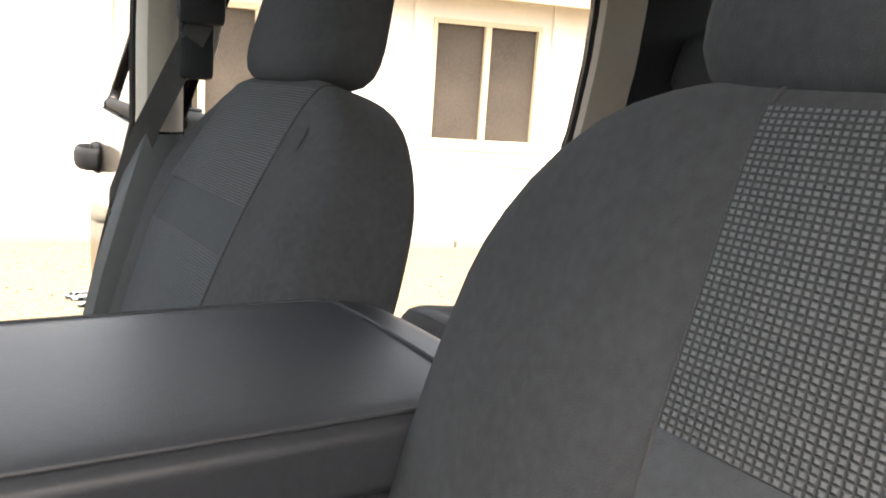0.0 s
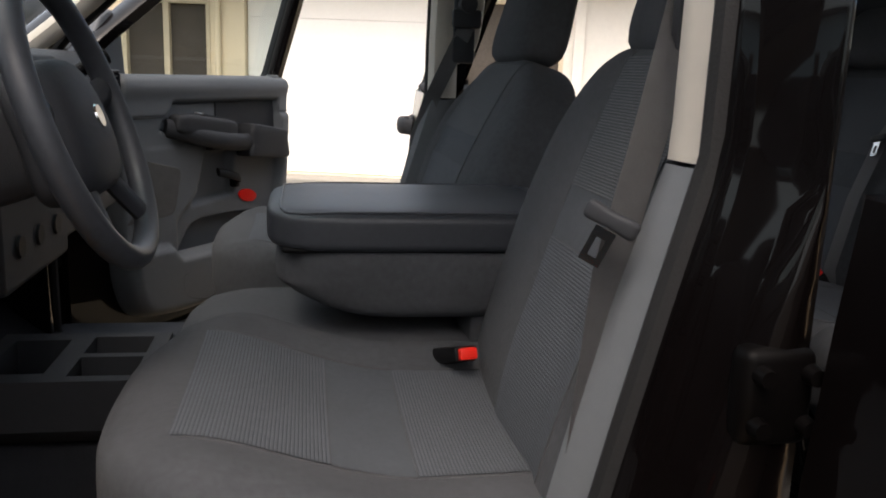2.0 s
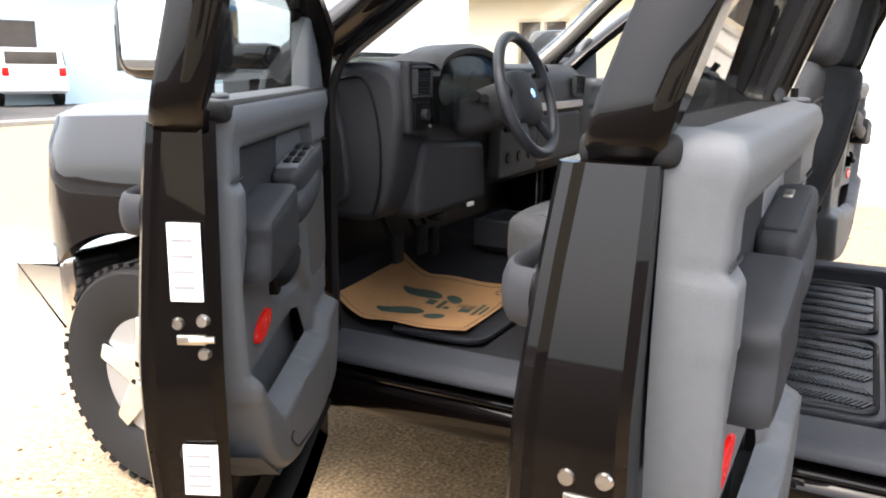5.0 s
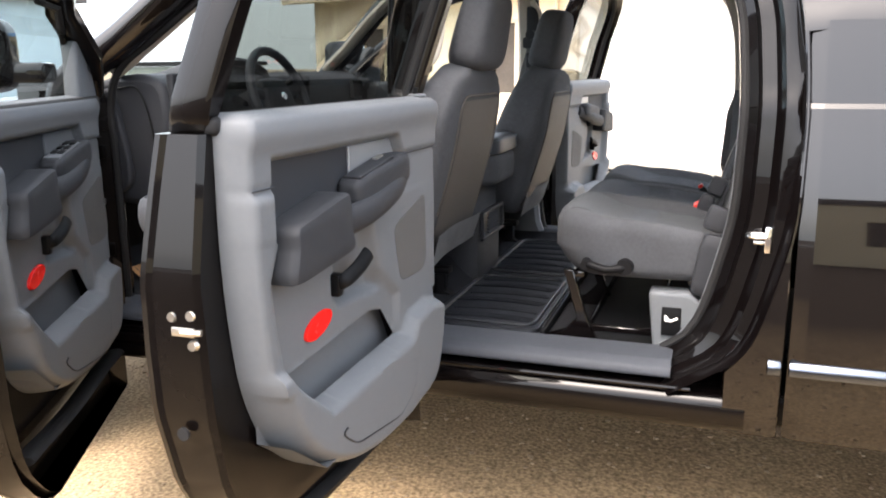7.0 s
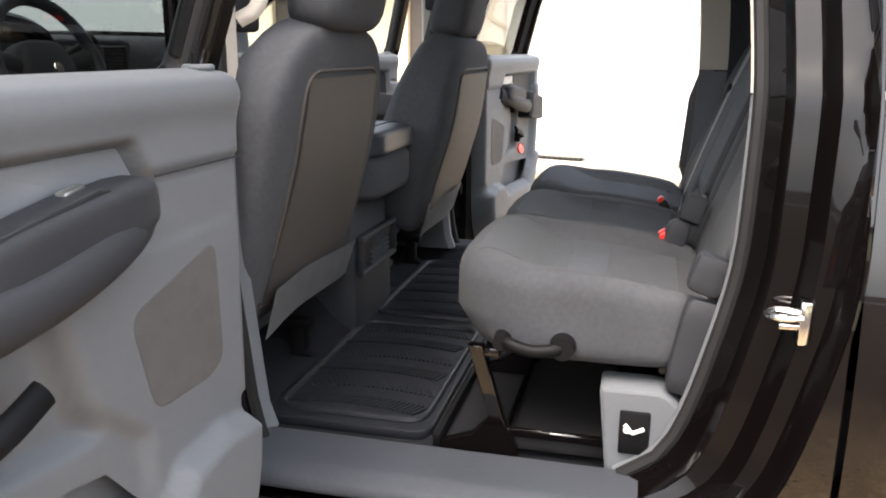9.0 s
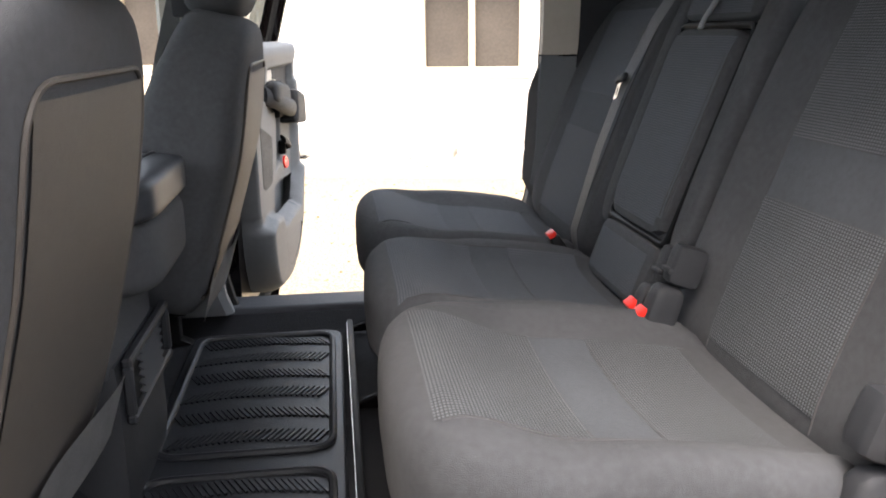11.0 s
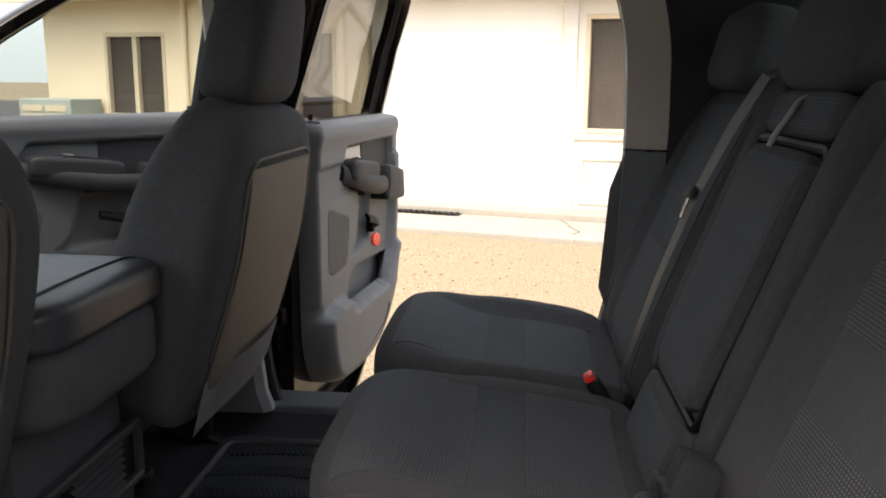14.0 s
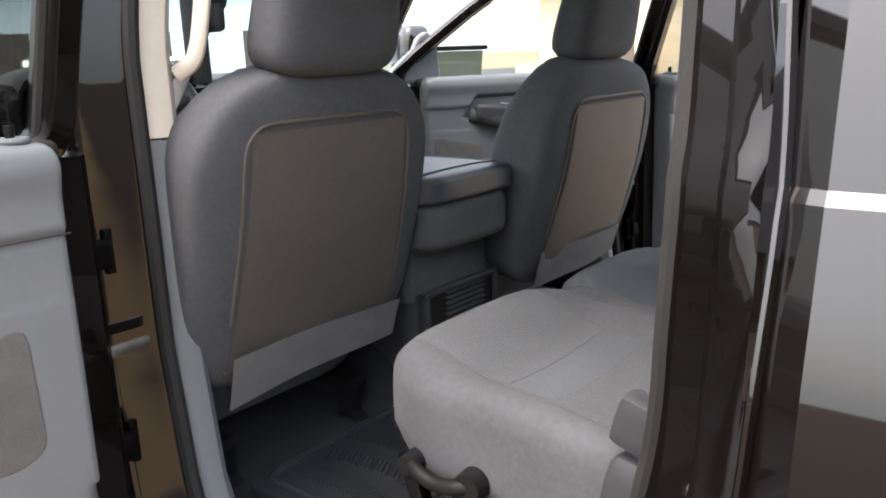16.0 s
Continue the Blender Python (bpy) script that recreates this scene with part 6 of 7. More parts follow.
    for i in range(n):
        for j in range(2 if n > 1 else 1):
            l0 = S(0.45 + i * 0.05)
            zz = 1.2 - (0.45 + i * 0.05 + 0.02 - 0.455) * 0.158
            y0, y1 = s * P(-0.172 - j * 0.019), s * P(-0.186 - j * 0.019)
            bm = B()
            box(bm, -0.017, 0.017, min(y0, y1), max(y0, y1), -0.004, 0.004, 0.002, m=Matrix.Translation((l0 + 0.02, 0, zz)) @ Matrix.Rotation(math.atan(0.158), 4, "Y"))
            part("switch", bm, BLACK if n > 1 else STEEL, sw)
    # inside handle in its niche
    bm = B()
    sweep(bm, curve([q(S(l), o, z) for l, o, z in ((0.672, -0.165, 0.955), (0.665, -0.186, 0.962), (0.61, -0.192, 0.978), (0.55, -0.186, 0.994))], 5), 0.014, 10, flat=(0.008, 0.017))
    box(bm, S(0.655), S(0.682), min(s * P(-0.15), s * P(-0.178)), max(s * P(-0.15), s * P(-0.178)), 0.925, 0.975, 0.006)
    part("inner_handle", bm, BLACK, d, "black inside door handle")
    # reflector
    bm = B()
    cx, cz, n = S(0.745), 0.884, 28
    ell = []
    for i in range(n):
        t = 2 * math.pi * i / n
        u, v = 0.058 * math.cos(t), 0.024 * math.sin(t)
        ell.append((cx + u * 0.97 + v * 0.2, cz - u * 0.2 + v * 0.97))
    part("reflector", extrude(bm, ell, "y", s * P(-0.15), s * P(-0.1655), 0.003), RED, d, "red oval reflector")
    # liner of the map pocket, the groove round it, speaker grille
    bm = B()
    liner = [(S(l), z) for l, z in ((0.93, 0.86), (0.93, 0.70), (0.80, 0.60), (0.32, 0.60), (0.30, 0.70), (0.40, 0.87))]
    bm.faces.new([bm.verts.new(q(l, -0.121, z)) for l, z in liner])
    for (l0, z0), (l1, z1) in zip(liner[1:], liner[2:]):
        if z1 < 0.72:
            bm.faces.new([bm.verts.new(q(l, o, z)) for l, o, z in ((l0, -0.121, z0), (l1, -0.121, z1), (l1, -0.198, z1), (l0, -0.198, z0))])
    part("pocket_liner", bm, TRIM, d, smooth=False)
    bm = B()
    sweep(bm, [q(S(l), -0.2105, z) for l, z in rounded([(0.755, 0.655), (0.68, 0.60), (0.44, 0.565), (0.345, 0.60), (0.33, 0.68)], 0.03, 4)], 0.0022, 6)
    part("pocket_groove", bm, TRIM_DARK, d)
    slab("speaker_grille", [(0.385, 1.022), (0.17, 1.078), (0.165, 0.89), (0.2, 0.872), (0.345, 0.875)], -0.16, -0.1765, PERF, 0.003, 0.03, "perforated speaker grille")
    bm = B()
    sweep(bm, [q(0.12 + (lr(0.45) - 0.18) * i / 8, -0.095, 0.46 + 0.006 * math.sin(i)) for i in range(9)], 0.02, 8, flat=(0.03, 0.012))
    part("bottom_seal", bm, RUBBER, d, "black rubber bottom seal")
    # window frame, seal, glass
    def lean(z):
        return skin_x(z) - 1.03 if z > 1.3 else -0.045
    if front:
        w = 0.915 if short else 1.0
        fr_ = [(0.06, 1.29), (0.16, 1.40), (0.42, 1.60), (0.66, 1.755), (0.78, 1.79), (1.08, 1.79), (1.14, 1.76), (1.165, 1.29)]
        fr_ = [(l * w, z) for l, z in fr_]
    else:
        fr_ = [(0.055, 1.29), (0.04, 1.70), (0.07, 1.785), (0.2, 1.79), (0.72, 1.79), (0.86, 1.73), (0.95, 1.58), (1.005, 1.29)]
    pts3 = [q(l, lean(z), z) for l, z in rounded(fr_, 0.06, 4)]
    bm = B()
    box_sweep(bm, [Vector(p) for p in pts3], 0.022, min(s * 0.02, s * -0.06), max(s * 0.02, s * -0.06))
    part("window_frame", bm, PAINT_IN, d, "black window frame")
    bm = B()
    sweep(bm, [q(p[0] + (0.02 if p[0] < 0.5 else -0.02), s * p[1] - 0.02, p[2] - 0.015) for p in pts3], 0.011, 8)
    part("weatherstrip", bm, RUBBER, d)
    bm = B()
    gl = []
    zt = [zspan(1.28, 1.79, 10)[i] for i in range(11)]

    def edges(z):
        half = len(fr_) // 2
        A_ = sorted([(p[1], p[0]) for p in fr_[:half]])
        C_ = sorted([(p[1], p[0]) for p in fr_[half:]])
        return float(np.interp(z, [p[0] for p in A_], [p[1] for p in A_])), float(np.interp(z, [p[0] for p in C_], [p[1] for p in C_]))
    rows = []
    for z in zt:
        l0, l1 = edges(z)
        rows.append([bm.verts.new(q(l0 + (l1 - l0) * i / 6, lean(z) + 0.004, z)) for i in range(7)])
    for r0, r1 in zip(rows, rows[1:]):
        for i in range(6):
            bm.faces.new((r0[i], r0[i + 1], r1[i + 1], r1[i]))
    g = part("window_glass", bm, GLASS_T if not front else GLASS_F, d, "lightly tinted window glass")
    g.visible_shadow = False
    bm = B()
    box(bm, out[0][0] - 0.02, out[-1][0] + 0.01, min(s * -0.03, s * -0.13), max(s * -0.03, s * -0.13), 1.285, 1.318, 0.012, 3)
    part("belt_strip", bm, RUBBER, d)
    bm = B()
    kl = S(0.93) if front else 0.137
    cyl(bm, q(kl, -0.14, 1.31), q(kl, -0.14, 1.345), 0.006, 0.007, 10)
    part("lock_knob", bm, BLACK, d)
    bm = B()
    sweep(bm, [q(kl + 0.019 * math.cos(i * math.pi / 10), -0.145 + 0.019 * math.sin(i * math.pi / 10), 1.324) for i in range(20)], 0.005, 8, closed=True)
    part("knob_cup", bm, TRIM, d)
    # latch and bolts on the free edge
    e = lr(0.95) - 0.007
    bm = B()
    box(bm, e - 0.01, e + 0.004, min(s * -0.1, s * -0.055), max(s * -0.1, s * -0.055), 0.952, 0.968, 0.002)
    cyl(bm, q(e - 0.002, -0.112, 0.96), q(e + 0.003, -0.075, 0.96), 0.006, n=8)
    part("latch", bm, STEEL, d, "steel door latch")
    for o, z in ((-0.058, 0.985), (-0.096, 0.99), (-0.096, 0.937)):
        bm = B()
        cyl(bm, q(e - 0.004, o, z), q(e + 0.006, o, z), 0.011, 0.008, 14)
        part("bolt", bm, STEEL, d, "zinc-plated bolt")
    bm = B()
    cyl(bm, q(e - 0.004, -0.06, 0.77), q(e + 0.002, -0.06, 0.77), 0.012, 0.012, 14)
    part("plug", bm, RUBBER, d)
    if front and s < 0:
        for z0, z1, o0, o1 in ((1.022, 1.143, -0.05, -0.1), (0.70, 0.785, -0.055, -0.11)):
            bm = B()
            box(bm, e, e + 0.004, min(s * o0, s * o1), max(s * o0, s * o1), z0, z1)
            st = part("sticker", bm, LABEL, d, "white data sticker", smooth=False)
            for i in range(4):
                bm = B()
                zz = z0 + (z1 - z0) * (0.16 + i * 0.2)
                box(bm, e + 0.004, e + 0.0046, min(s * (o0 - 0.006), s * (o1 + 0.012)), max(s * (o0 - 0.006), s * (o1 + 0.012)), zz, zz + 0.005)
                part("print_bar", bm, LABEL_INK, st, smooth=False)
    # hinge arms
    for z in (1.13, 0.80):
        bm = B()
        box(bm, -0.012, 0.05, min(s * -0.10, s * -0.075), max(s * -0.10, s * -0.075), z - 0.024, z + 0.024, 0.008, 3)
        cyl(bm, q(-0.012, -0.075, z - 0.036), q(-0.012, -0.075, z + 0.036), 0.009, n=12)
        part("hinge_arm", bm, HINGE, d)
    bm = B()
    box(bm, -0.06, 0.10, min(s * -0.085, s * -0.075), max(s * -0.085, s * -0.075), 0.955, 0.975, 0.003)
    part("check_strap", bm, STEEL, d)
    # outer handle
    hl, hz = lr(1.15) - 0.145, 1.145
    bm = soft(B(), (0.23, 0.022, 0.085), 4, 10, None, Matrix.Translation(q(hl, 0.0, hz)))
    hb = part("outer_handle", bm, BLACK, d, "black outside door handle")
    bm = B()
    sweep(bm, curve([q(hl + l, o, hz) for l, o in ((-0.105, 0.0), (-0.09, 0.03), (-0.04, 0.048), (0.04, 0.048), (0.09, 0.032), (0.105, 0.0))], 6), 0.014, 12, flat=(0.012, 0.032))
    part("grip", bm, TRIM_DARK, hb)
    if front:
        sail = extrude(B(), rounded([(0.12, 1.30), (0.30, 1.30), (0.285, 1.47), (0.245, 1.515), (0.20, 1.49), (0.15, 1.38)], 0.02, 3), "y", s * -0.07, s * -0.115, 0.01, 3)
        part("mirror_sail", sail, TRIM, d, "grey mirror cover")
        bm = soft(B(), (0.13, 0.27, 0.22), 5, 12, None, Matrix.Translation(q(0.27, 0.20, 1.44)))
        mh = part("mirror_housing", bm, PAINT, d, "black door mirror")
        bm = extrude(B(), rounded([(s * 0.09, 1.355), (s * 0.31, 1.355), (s * 0.31, 1.525), (s * 0.09, 1.525)], 0.03, 4), "x", 0.33, 0.342, 0.002)
        part("mirror_glass", bm, MIRROR, mh)
        bm = B()
        box(bm, 0.2, 0.30, min(s * -0.03, s * 0.1), max(s * -0.03, s * 0.1), 1.36, 1.42, 0.015)
        part("mirror_arm", bm, PAINT, mh)
    return d


GLASS_F = glass("front_door_glass", (0.5, 0.55, 0.54))
truck_door("open black driver door with grey inner trim", -1, (-0.937, 1.053), 65, True, 0.98, 0.02, 0.055)
truck_door("open black rear door on the driver side, grey trim", -1, (-0.97, -0.085), 91, False)
truck_door("open black front passenger door with grey inner trim", 1, (0.95, 1.08), 60, True, 1.09, 0.05)
truck_door("open black rear passenger door with grey inner trim", 1, (0.97, -0.06), 85, False)

# dashboard -------------------------------------------------------------------
dash = thing("dashboard", "dark charcoal plastic dashboard with vents and an instrument hood", "dashboard")
prof = [(1.16, 1.32), (1.02, 1.375), (0.90, 1.385), (0.83, 1.37), (0.795, 1.33), (0.785, 1.24), (0.80, 1.15), (0.815, 1.05), (0.84, 0.965), (0.89, 0.93), (0.99, 0.93), (1.12, 0.95)]
part("dash_body", extrude(B(), rounded(prof, 0.03, 4), "x", -0.80, 0.80, 0.025, 3), DASH, dash)
bm = extrude(B(), rounded([(1.0, 1.345), (0.955, 1.15), (0.94, 1.0), (1.06, 0.95), (1.10, 1.3)], 0.04, 4), "x", -0.825, -0.79, 0.01, 3)
part("end_panel", bm, DASH, dash, "charcoal dash end cap")
bm = B()
sweep(bm, curve([(-0.803, 0.985, 1.335), (-0.803, 0.90, 1.33), (-0.803, 0.855, 1.2), (-0.803, 0.85, 1.05), (-0.803, 0.875, 0.95)], 6), 0.004, 6)
part("end_seam", bm, BLACK, dash)
# instrument hood: arched shell
bm = B()
rows = []
for i in range(25):
    u = i / 24
    x = -0.655 + 0.45 * u
    h = (math.sin(math.pi * u)) ** 0.45
    rows.append([bm.verts.new(p) for p in ((x, 0.98, 1.375), (x, 0.86, 1.385 + 0.05 * h), (x, 0.76, 1.378 + 0.062 * h), (x, 0.738, 1.362 + 0.066 * h), (x, 0.742, 1.345 + 0.066 * h), (x, 0.80, 1.34 + 0.06 * h))])
for r0, r1 in zip(rows, rows[1:]):
    for i in range(5):
        bm.faces.new((r0[i], r0[i + 1], r1[i + 1], r1[i]))
part("instrument_hood", bm, DASH, dash)
bm = extrude(B(), rounded([(-0.635, 1.205), (-0.225, 1.205), (-0.225, 1.36), (-0.33, 1.405), (-0.53, 1.405), (-0.635, 1.36)], 0.04, 4), "y", 0.775, 0.80, 0.004)
cl = part("instrument_panel", bm, BLACK, dash, "dark instrument cluster")
for gx, gr_ in ((-0.555, 0.045), (-0.46, 0.058), (-0.345, 0.058), (-0.265, 0.032)):
    bm = B()
    cyl(bm, (gx, 0.775, 1.305), (gx, 0.770, 1.305), gr_, n=32)
    gg = part("gauge", bm, mat("gauge_face", (0.08, 0.08, 0.08), 0.5), cl, "pale gauge face", smooth=False)
    for i in range(9):
        t = radians(220 - i * 32)
        bm = B()
        box(bm, -0.001, 0.001, -0.001, 0.0, gr_ * 0.72, gr_ * 0.92, m=Matrix.Translation((gx, 0.7695, 1.305)) @ Matrix.Rotation(t, 4, "Y"))
        part("tick", bm, BLACK, gg, smooth=False)
bm = extrude(B(), rounded([(-0.635, 1.205), (-0.225, 1.205), (-0.225, 1.36), (-0.33, 1.40), (-0.53, 1.40), (-0.635, 1.36)], 0.04, 4), "y", 0.752, 0.755)
lens_ = part("cluster_lens", bm, GLASS_C, cl)
lens_.visible_shadow = False


def dash_vent(x0, x1, z0, z1, y, n=7):
    bz = part("vent", ring_frame(B(), x0, x1, z0, z1, 0.008, y - 0.018, y + 0.004), TRIM_DARK, dash, smooth=False)
    bm = B()
    box(bm, x0 + 0.008, x1 - 0.008, y + 0.0, y + 0.004, z0 + 0.008, z1 - 0.008)
    part("vent_back", bm, BLACK, bz, smooth=False)
    for i in range(n):
        z = z0 + 0.014 + (z1 - z0 - 0.028) * i / (n - 1)
        bm = B()
        box(bm, x0 + 0.008, x1 - 0.008, -0.008, 0.008, -0.002, 0.002, m=Matrix.Translation((0, y - 0.006, z)) @ Matrix.Rotation(radians(25), 4, "X"))
        part("slat", bm, TRIM_DARK, bz, smooth=False)


bm = extrude(B(), rounded([(-0.775, 1.185), (-0.645, 1.175), (-0.66, 1.385), (-0.785, 1.385)], 0.015, 3), "y", 0.772, 0.80, 0.008, 3)
part("side_bezel", bm, TRIM_DARK, dash)
dash_vent(-0.765, -0.675, 1.285, 1.372, 0.771, 8)
bm = B()
box(bm, -0.755, -0.665, 0.764, 0.773, 1.195, 1.27, 0.006)
sp = part("switch_panel", bm, BLACK, dash)
bm = B()
cyl(bm, (-0.71, 0.766, 1.238), (-0.71, 0.748, 1.238), 0.017, 0.015, 20)
part("knob", bm, TRIM_DARK, sp)
bm = B()
cyl(bm, (-0.675, 0.766, 1.205), (-0.675, 0.758, 1.205), 0.004, n=8)
part("dimmer", bm, SATIN, sp)
# centre stack, radio, right vents, glovebox
bm = extrude(B(), rounded([(-0.19, 0.99), (0.17, 0.99), (0.17, 1.37), (-0.19, 1.37)], 0.02, 3), "y", 0.755, 0.80, 0.01, 3)
cs = part("radio_panel", bm, DASH, dash)
bm = B()
box(bm, -0.15, 0.13, 0.748, 0.757, 1.15, 1.24, 0.006)
part("radio", bm, BLACK, cs)
for i in range(3):
    bm = B()
    cyl(bm, (-0.11 + i * 0.1, 0.757, 1.06), (-0.11 + i * 0.1, 0.75, 1.06), 0.02, 0.018, 20)
    part("climate_knob", bm, BLACK, cs)
dash_vent(-0.15, -0.03, 1.27, 1.35, 0.752, 6)
dash_vent(0.0, 0.12, 1.27, 1.35, 0.752, 6)
dash_vent(0.64, 0.75, 1.25, 1.34, 0.783, 6)
bm = extrude(B(), rounded([(0.22, 1.0), (0.76, 1.0), (0.76, 1.19), (0.22, 1.19)], 0.03, 4), "y", 0.778, 0.83, 0.012, 3)
part("glovebox", bm, DASH, dash)
bm = extrude(B(), rounded([(0.20, 1.205), (0.77, 1.205), (0.77, 1.235), (0.20, 1.235)], 0.008, 2), "y", 0.775, 0.81, 0.004)
part("dash_strip", bm, SATIN, dash)
# lower column cover
bm = extrude(B(), rounded([(-0.70, 0.93), (-0.22, 0.93), (-0.24, 1.13), (-0.66, 1.16)], 0.04, 4), "y", 0.785, 0.90, 0.02, 3)
part("knee_panel", bm, DASH, dash)
bm = B()
box(bm, -0.56, -0.50, 0.79, 0.83, 0.905, 0.925, 0.005)
part("brake_release", bm, BLACK, dash)
bm = B()
box(bm, -0.375, -0.335, 0.775, 0.785, 0.925, 0.94, 0.003)
part("obd_label", bm, LABEL, dash)
for x, z, w in ((-0.54, 0.80, 0.05), (-0.38, 0.80, 0.06), (-0.29, 0.78, 0.045)):
    ped = thing("pedal", "black rubber foot pedal under the dashboard", "pedal", group="foot pedals")
    bm = B()
    box(bm, x - w / 2, x + w / 2, 0.935, 0.955, z - 0.05, z + 0.05, 0.008)
    part("pad", bm, RUBBER, ped)
    bm = B()
    sweep(bm, [(x, 0.955, z), (x, 1.02, z + 0.12), (x, 1.06, z + 0.27)], 0.01, 8)
    part("arm", bm, BLACK, ped)

# steering wheel and column
sw_m = Matrix.Translation((-0.44, 0.56, 1.292)) @ Matrix.Rotation(radians(71), 4, "X")
wheel_ = thing("steering_wheel", "charcoal leather four-spoke steering wheel", "steering wheel", sw_m)
bm = B()
sweep(bm, [(0.178 * math.cos(2 * math.pi * i / 48), 0.178 * math.sin(2 * math.pi * i / 48), 0) for i in range(48)], 0.0165, 12, closed=True)
part("rim", bm, VINYL, wheel_, "worn black leather rim")


def dpad(u, q_):
    return (q_[0] * (1 - 0.12 * u.y), q_[1], q_[2] - 0.01 * (u.x ** 2 + u.y ** 2))


part("hub", soft(B(), (0.19, 0.17, 0.075), 4.5, 14, dpad, Matrix.Translation((0, -0.005, -0.02))), DASH, wheel_, "charcoal airbag cover")
for ang in (12, 168, 235, 305):
    bm = B()
    c_, s_ = math.cos(radians(ang)), math.sin(radians(ang))
    sweep(bm, [(0.07 * c_, 0.07 * s_, -0.02), (0.12 * c_, 0.12 * s_, -0.012), (0.172 * c_, 0.172 * s_, -0.002)], 0.014, 10, flat=(0.02, 0.011))
    part("spoke", bm, DASH, wheel_)
bm = B()
cyl(bm, (0, 0, 0.016), (0, 0, 0.0195), 0.016, 0.014, 20)
part("badge", bm, CHROME, wheel_, "round chrome badge")
col = thing("steering_column", "charcoal column shroud with stalk and gear lever", "steering column")
part("shroud", soft(B(), (0.13, 0.13, 0.24), 5, 10, None, Matrix.Translation((-0.44, 0.685, 1.245)) @ Matrix.Rotation(radians(71), 4, "X")), DASH, col)
bm = B()
sweep(bm, curve([(-0.50, 0.67, 1.27), (-0.56, 0.645, 1.28), (-0.615, 0.62, 1.285)], 5), lambda u: 0.009 + 0.004 * u, 10)
part("stalk", bm, BLACK, col)
bm = B()
cyl(bm, (-0.505, 0.70, 1.285), (-0.525, 0.695, 1.287), 0.016, n=16)
part("ignition", bm, BLACK, col, "black key barrel")
bm = B()
sweep(bm, curve([(-0.37, 0.68, 1.30), (-0.30, 0.63, 1.33), (-0.245, 0.58, 1.37)], 5), lambda u: 0.008 + 0.007 * u ** 4, 10)
part("gear_lever", bm, BLACK, col)

# mats ------------------------------------------------------------------------
def wavy(x, y):
    return 0.006 * math.sin(9 * x + 4 * y) + toe_rise(y) + 0.004 * math.sin(23 * y)


fm = thing("floor_mat", "black rubber driver floor mat under the paper", "floor mat")
bm = B()
extrude(bm, rounded([(-0.735, 0.56), (-0.33, 0.56), (-0.33, 0.86), (-0.735, 0.86)], [0.09, 0.05, 0.03, 0.03], 5), "z", 0.588, 0.606, 0.006)
part("pad", bm, MATRUB, fm)
MATM = Matrix.Translation((-0.515, 0.735, 0.612)) @ Matrix.Rotation(radians(3), 4, "Z")
pm = thing("paper_mat", "creased brown kraft paper floor mat printed with shoe soles", "paper mat", MATM)
bm = B()
rows = []
for j in range(21):
    rows.append([bm.verts.new((x, y, 0.006 + wavy(x - 0.5, y + 0.735) + (0.02 * max(0, (x - 0.15) / 0.12) ** 2))) for x in zspan(-0.20, 0.275, 20) for y in [-0.105 + 0.44 * j / 20]])
for r0, r1 in zip(rows, rows[1:]):
    for i in range(20):
        bm.faces.new((r0[i], r0[i + 1], r1[i + 1], r1[i]))
pbv = tree_of(bm)
bmesh.ops.solidify(bm, geom=bm.faces[:], thickness=0.0006)
part("sheet", bm, PAPER, pm, "brown kraft paper")


def decal(name, pts):
    """Flat print laid on the paper: polygon fan on the sheet."""
    bm = B()
    c = Vector((sum(p[0] for p in pts) / len(pts), sum(p[1] for p in pts) / len(pts)))
    rings = []
    for f in (0.0, 0.5, 1.0):
        ring = []
        for p in pts:
            x, y = c.x + (p[0] - c.x) * max(f, 0.01), c.y + (p[1] - c.y) * max(f, 0.01)
            h = pbv.ray_cast(Vector((x, y, 1)), Vector((0, 0, -1)))
            ring.append(bm.verts.new((x, y, (h[0].z if h[0] else 0.01) + 0.0016)))
        rings.append(ring)
    n = len(pts)
    for r0, r1 in zip(rings, rings[1:]):
        for i in range(n):
            bm.faces.new((r0[i], r0[(i + 1) % n], r1[(i + 1) % n], r1[i]))
    part(name, bm, INK, pm, smooth=False)


def sole(cx, cy, flip):
    for y0, y1, w in ((-0.095, -0.035, 0.03), (-0.025, 0.13, 0.037)):
        pts = []
        for i in range(20):
            t = 2 * math.pi * i / 20
            yy = (y0 + y1) / 2 + (y1 - y0) / 2 * math.sin(t)
            pts.append((cx + w * math.cos(t) * (1 - 0.15 * math.sin(t)) + flip * 0.012 * math.sin(t), cy + yy))
        decal("shoe_sole_print", pts)


sole(-0.075, 0.12, -1)
sole(0.11, 0.13, 1)
for x0, x1, y0, y1 in [(a + 0.05, b + 0.05, c_ + 0.012, e_ + 0.012) for a, b, c_, e_ in ((-0.045, -0.005, -0.04, 0.0), (-0.04, -0.015, 0.035, 0.055), (0.0, 0.003, -0.05, 0.02), (0.012, 0.015, -0.05, 0.02), (0.024, 0.027, -0.05, 0.02), (-0.07, 0.05, -0.068, -0.054), (-0.06, 0.03, -0.088, -0.076), (-0.05, 0.03, 0.06, 0.075), (-0.03, 0.015, 0.09, 0.12))]:
    decal("print_bar", [(x0, y0), (x1, y0), (x1, y1), (x0, y1)])
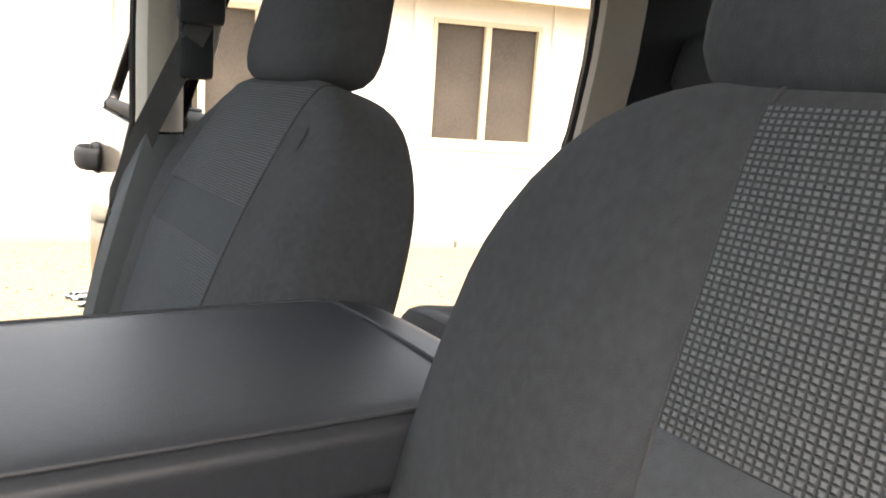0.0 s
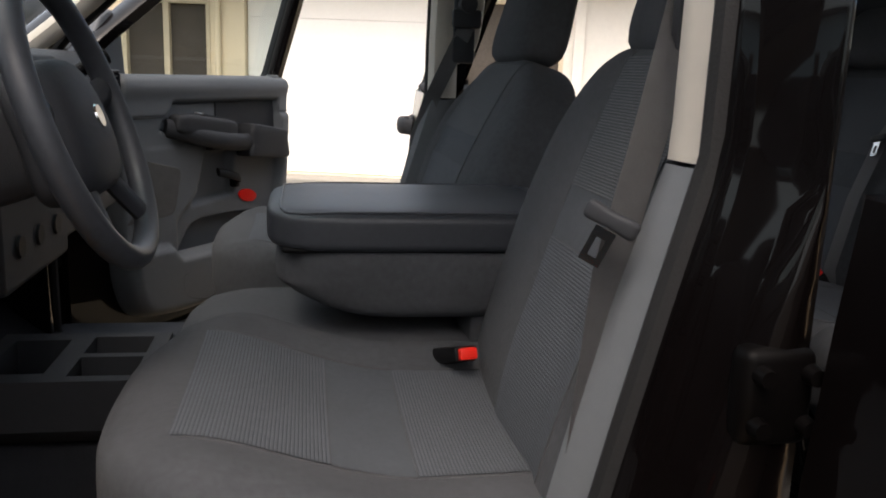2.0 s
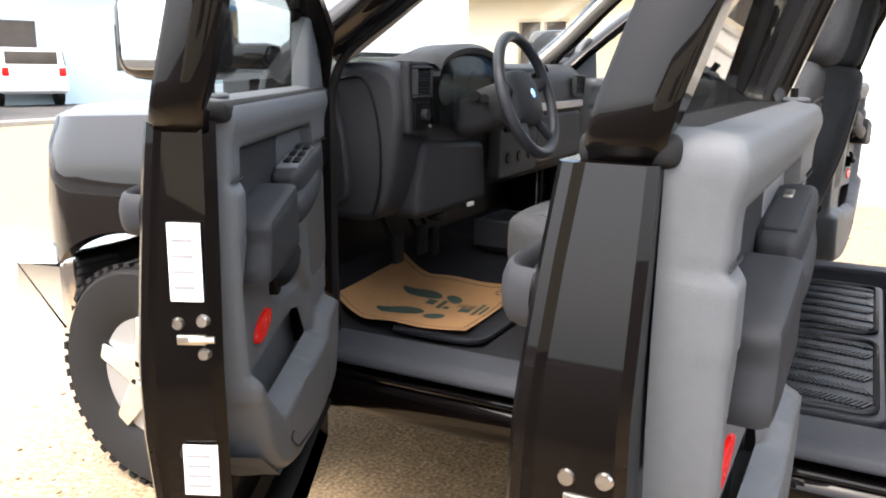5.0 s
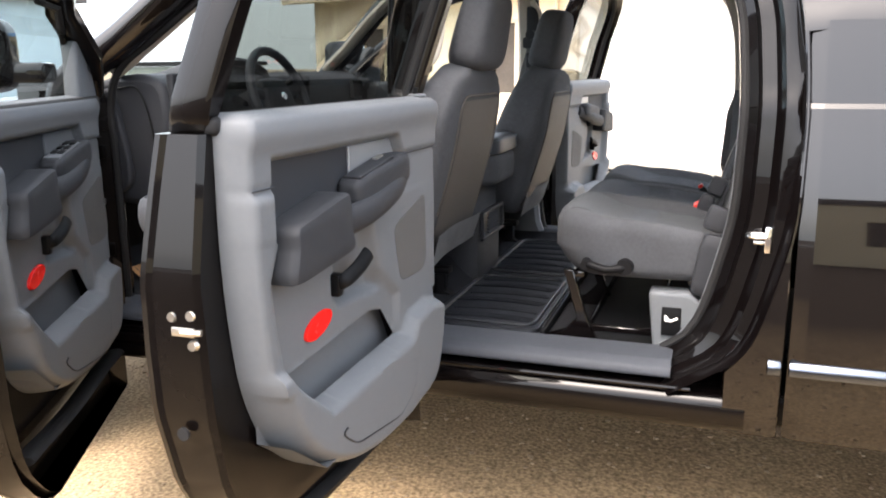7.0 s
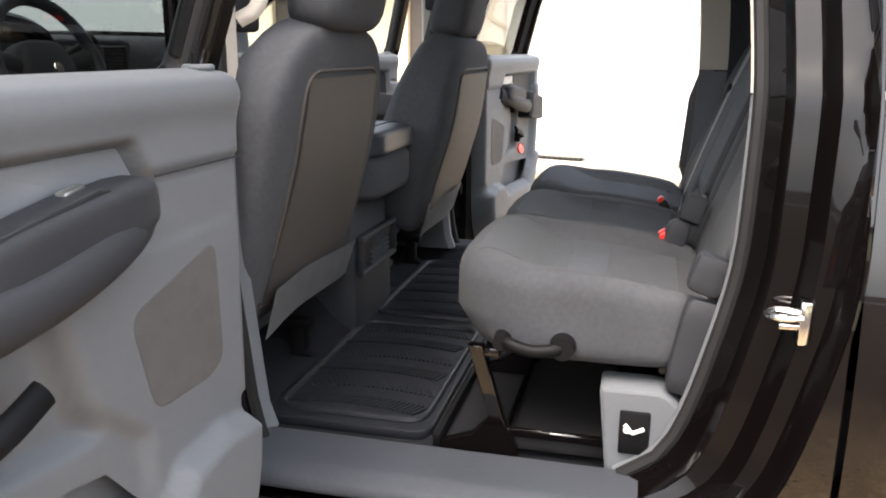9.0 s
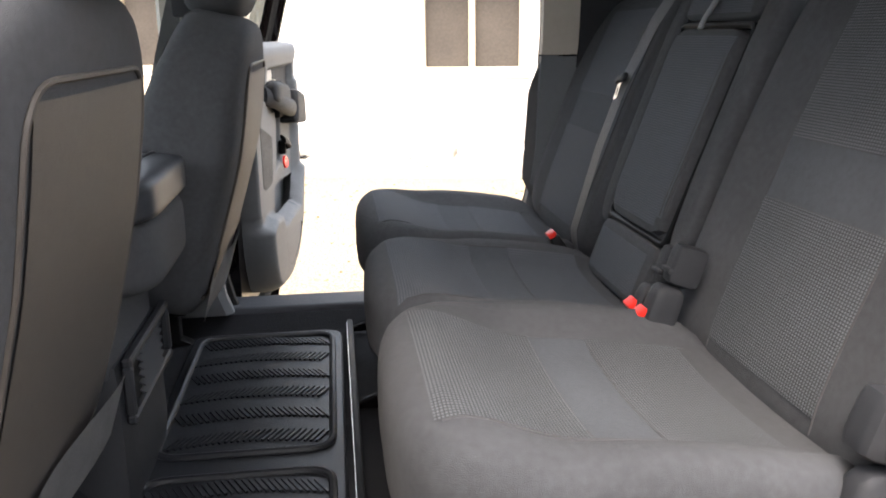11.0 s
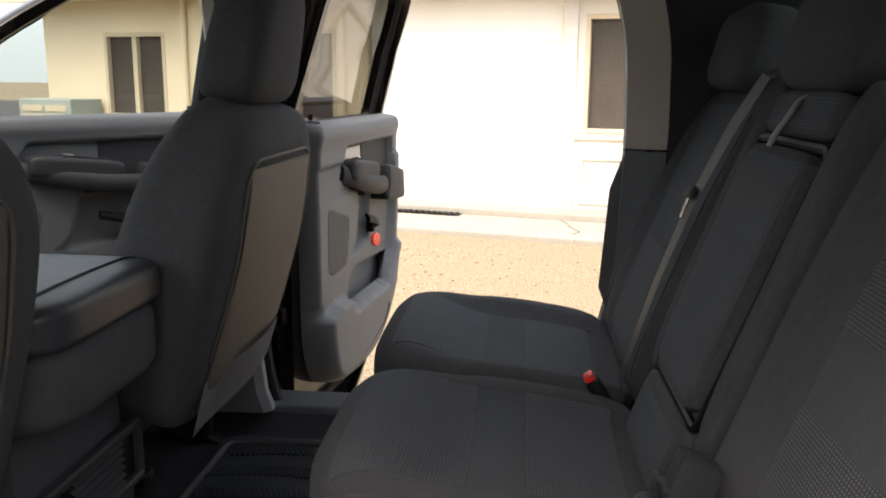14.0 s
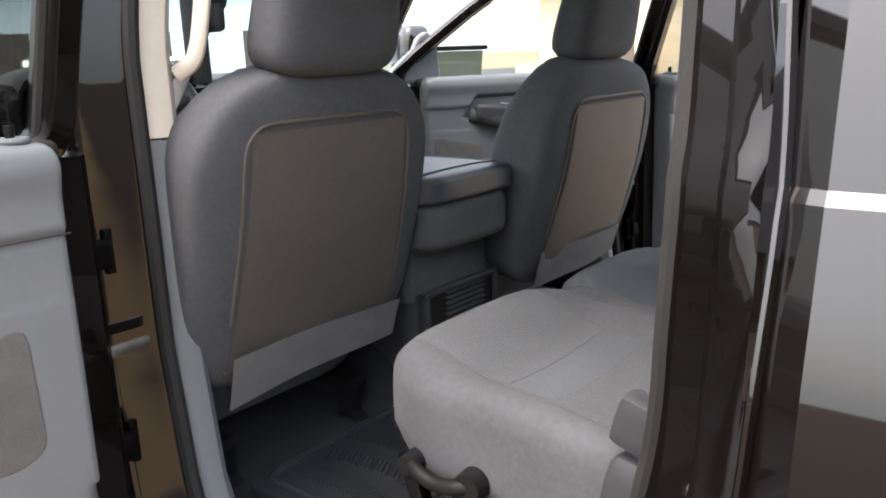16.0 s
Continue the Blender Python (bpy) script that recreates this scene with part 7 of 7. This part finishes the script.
for a_, b_ in (((-0.18, -0.09), (0.25, -0.09)), ((0.25, -0.09), (0.25, 0.33)), ((-0.18, -0.09), (-0.18, 0.33))):
    dx, dy = b_[0] - a_[0], b_[1] - a_[1]
    nx, ny = (0, 0.002) if abs(dx) > abs(dy) else (0.002, 0)
    seg = 10
    for i in range(1):
        pts = [(a_[0] + dx * t / seg - nx, a_[1] + dy * t / seg - ny) for t in range(seg + 1)] + [(a_[0] + dx * t / seg + nx, a_[1] + dy * t / seg + ny) for t in range(seg, -1, -1)]
        bm = B()
        vs = []
        for x, y in pts:
            h = pbv.ray_cast(Vector((x, y, 1)), Vector((0, 0, -1)))
            vs.append(bm.verts.new((x, y, (h[0].z if h[0] else 0.01) + 0.0016)))
        for t in range(seg):
            bm.faces.new((vs[t], vs[t + 1], vs[2 * seg - t], vs[2 * seg + 1 - t]))
        part("border_print", bm, INK, pm, smooth=False)
for i in range(3):
    t0 = 2 * math.pi * i / 3
    pts = [(0.215 + r * math.cos(t0 + f), -0.055 + r * math.sin(t0 + f)) for r, fs in ((0.016, (0, 0.5, 1.0, 1.5)), (0.009, (1.5, 1.0, 0.5, 0))) for f in fs]
    decal("recycle_print", pts)

rm = thing("rear_floor_mat", "black one-piece rubber rear floor mat with ribbed bands", "floor mat")
bm = B()
extrude(bm, rounded([(-0.70, -0.47), (0.69, -0.47), (0.69, -0.085), (-0.70, -0.085)], 0.05, 4), "z", 0.552, 0.574, 0.005)
part("pad", bm, MATRUB, rm)
for x0, x1 in ((-0.66, -0.06), (0.02, 0.65)):
    bm = B()
    pts = rounded([(x0, -0.445), (x1, -0.445), (x1, -0.11), (x0, -0.11)], 0.05, 5)
    sweep(bm, [(x, y, 0.577) for x, y in pts], 0.008, 8, closed=True)
    part("rim", bm, MATRUB, rm)
    nb_ = 6
    for bnd in range(nb_):
        xc = x0 + 0.055 + (x1 - x0 - 0.11) * bnd / (nb_ - 1)
        bm = B()
        for i in range(26):
            y = -0.425 + 0.295 * i / 25
            bow = 0.02 * math.sin(math.pi * i / 25)
            box(bm, -0.026, 0.026, -0.0028, 0.0028, 0, 0.005, m=Matrix.Translation((xc + bow, y, 0.5735)) @ Matrix.Rotation(radians(28 if bnd % 2 else -28), 4, "Z"))
        ob = part("rib_band", bm, MATRUB, rm, smooth=False)
        ob["kind"] = "stuff"
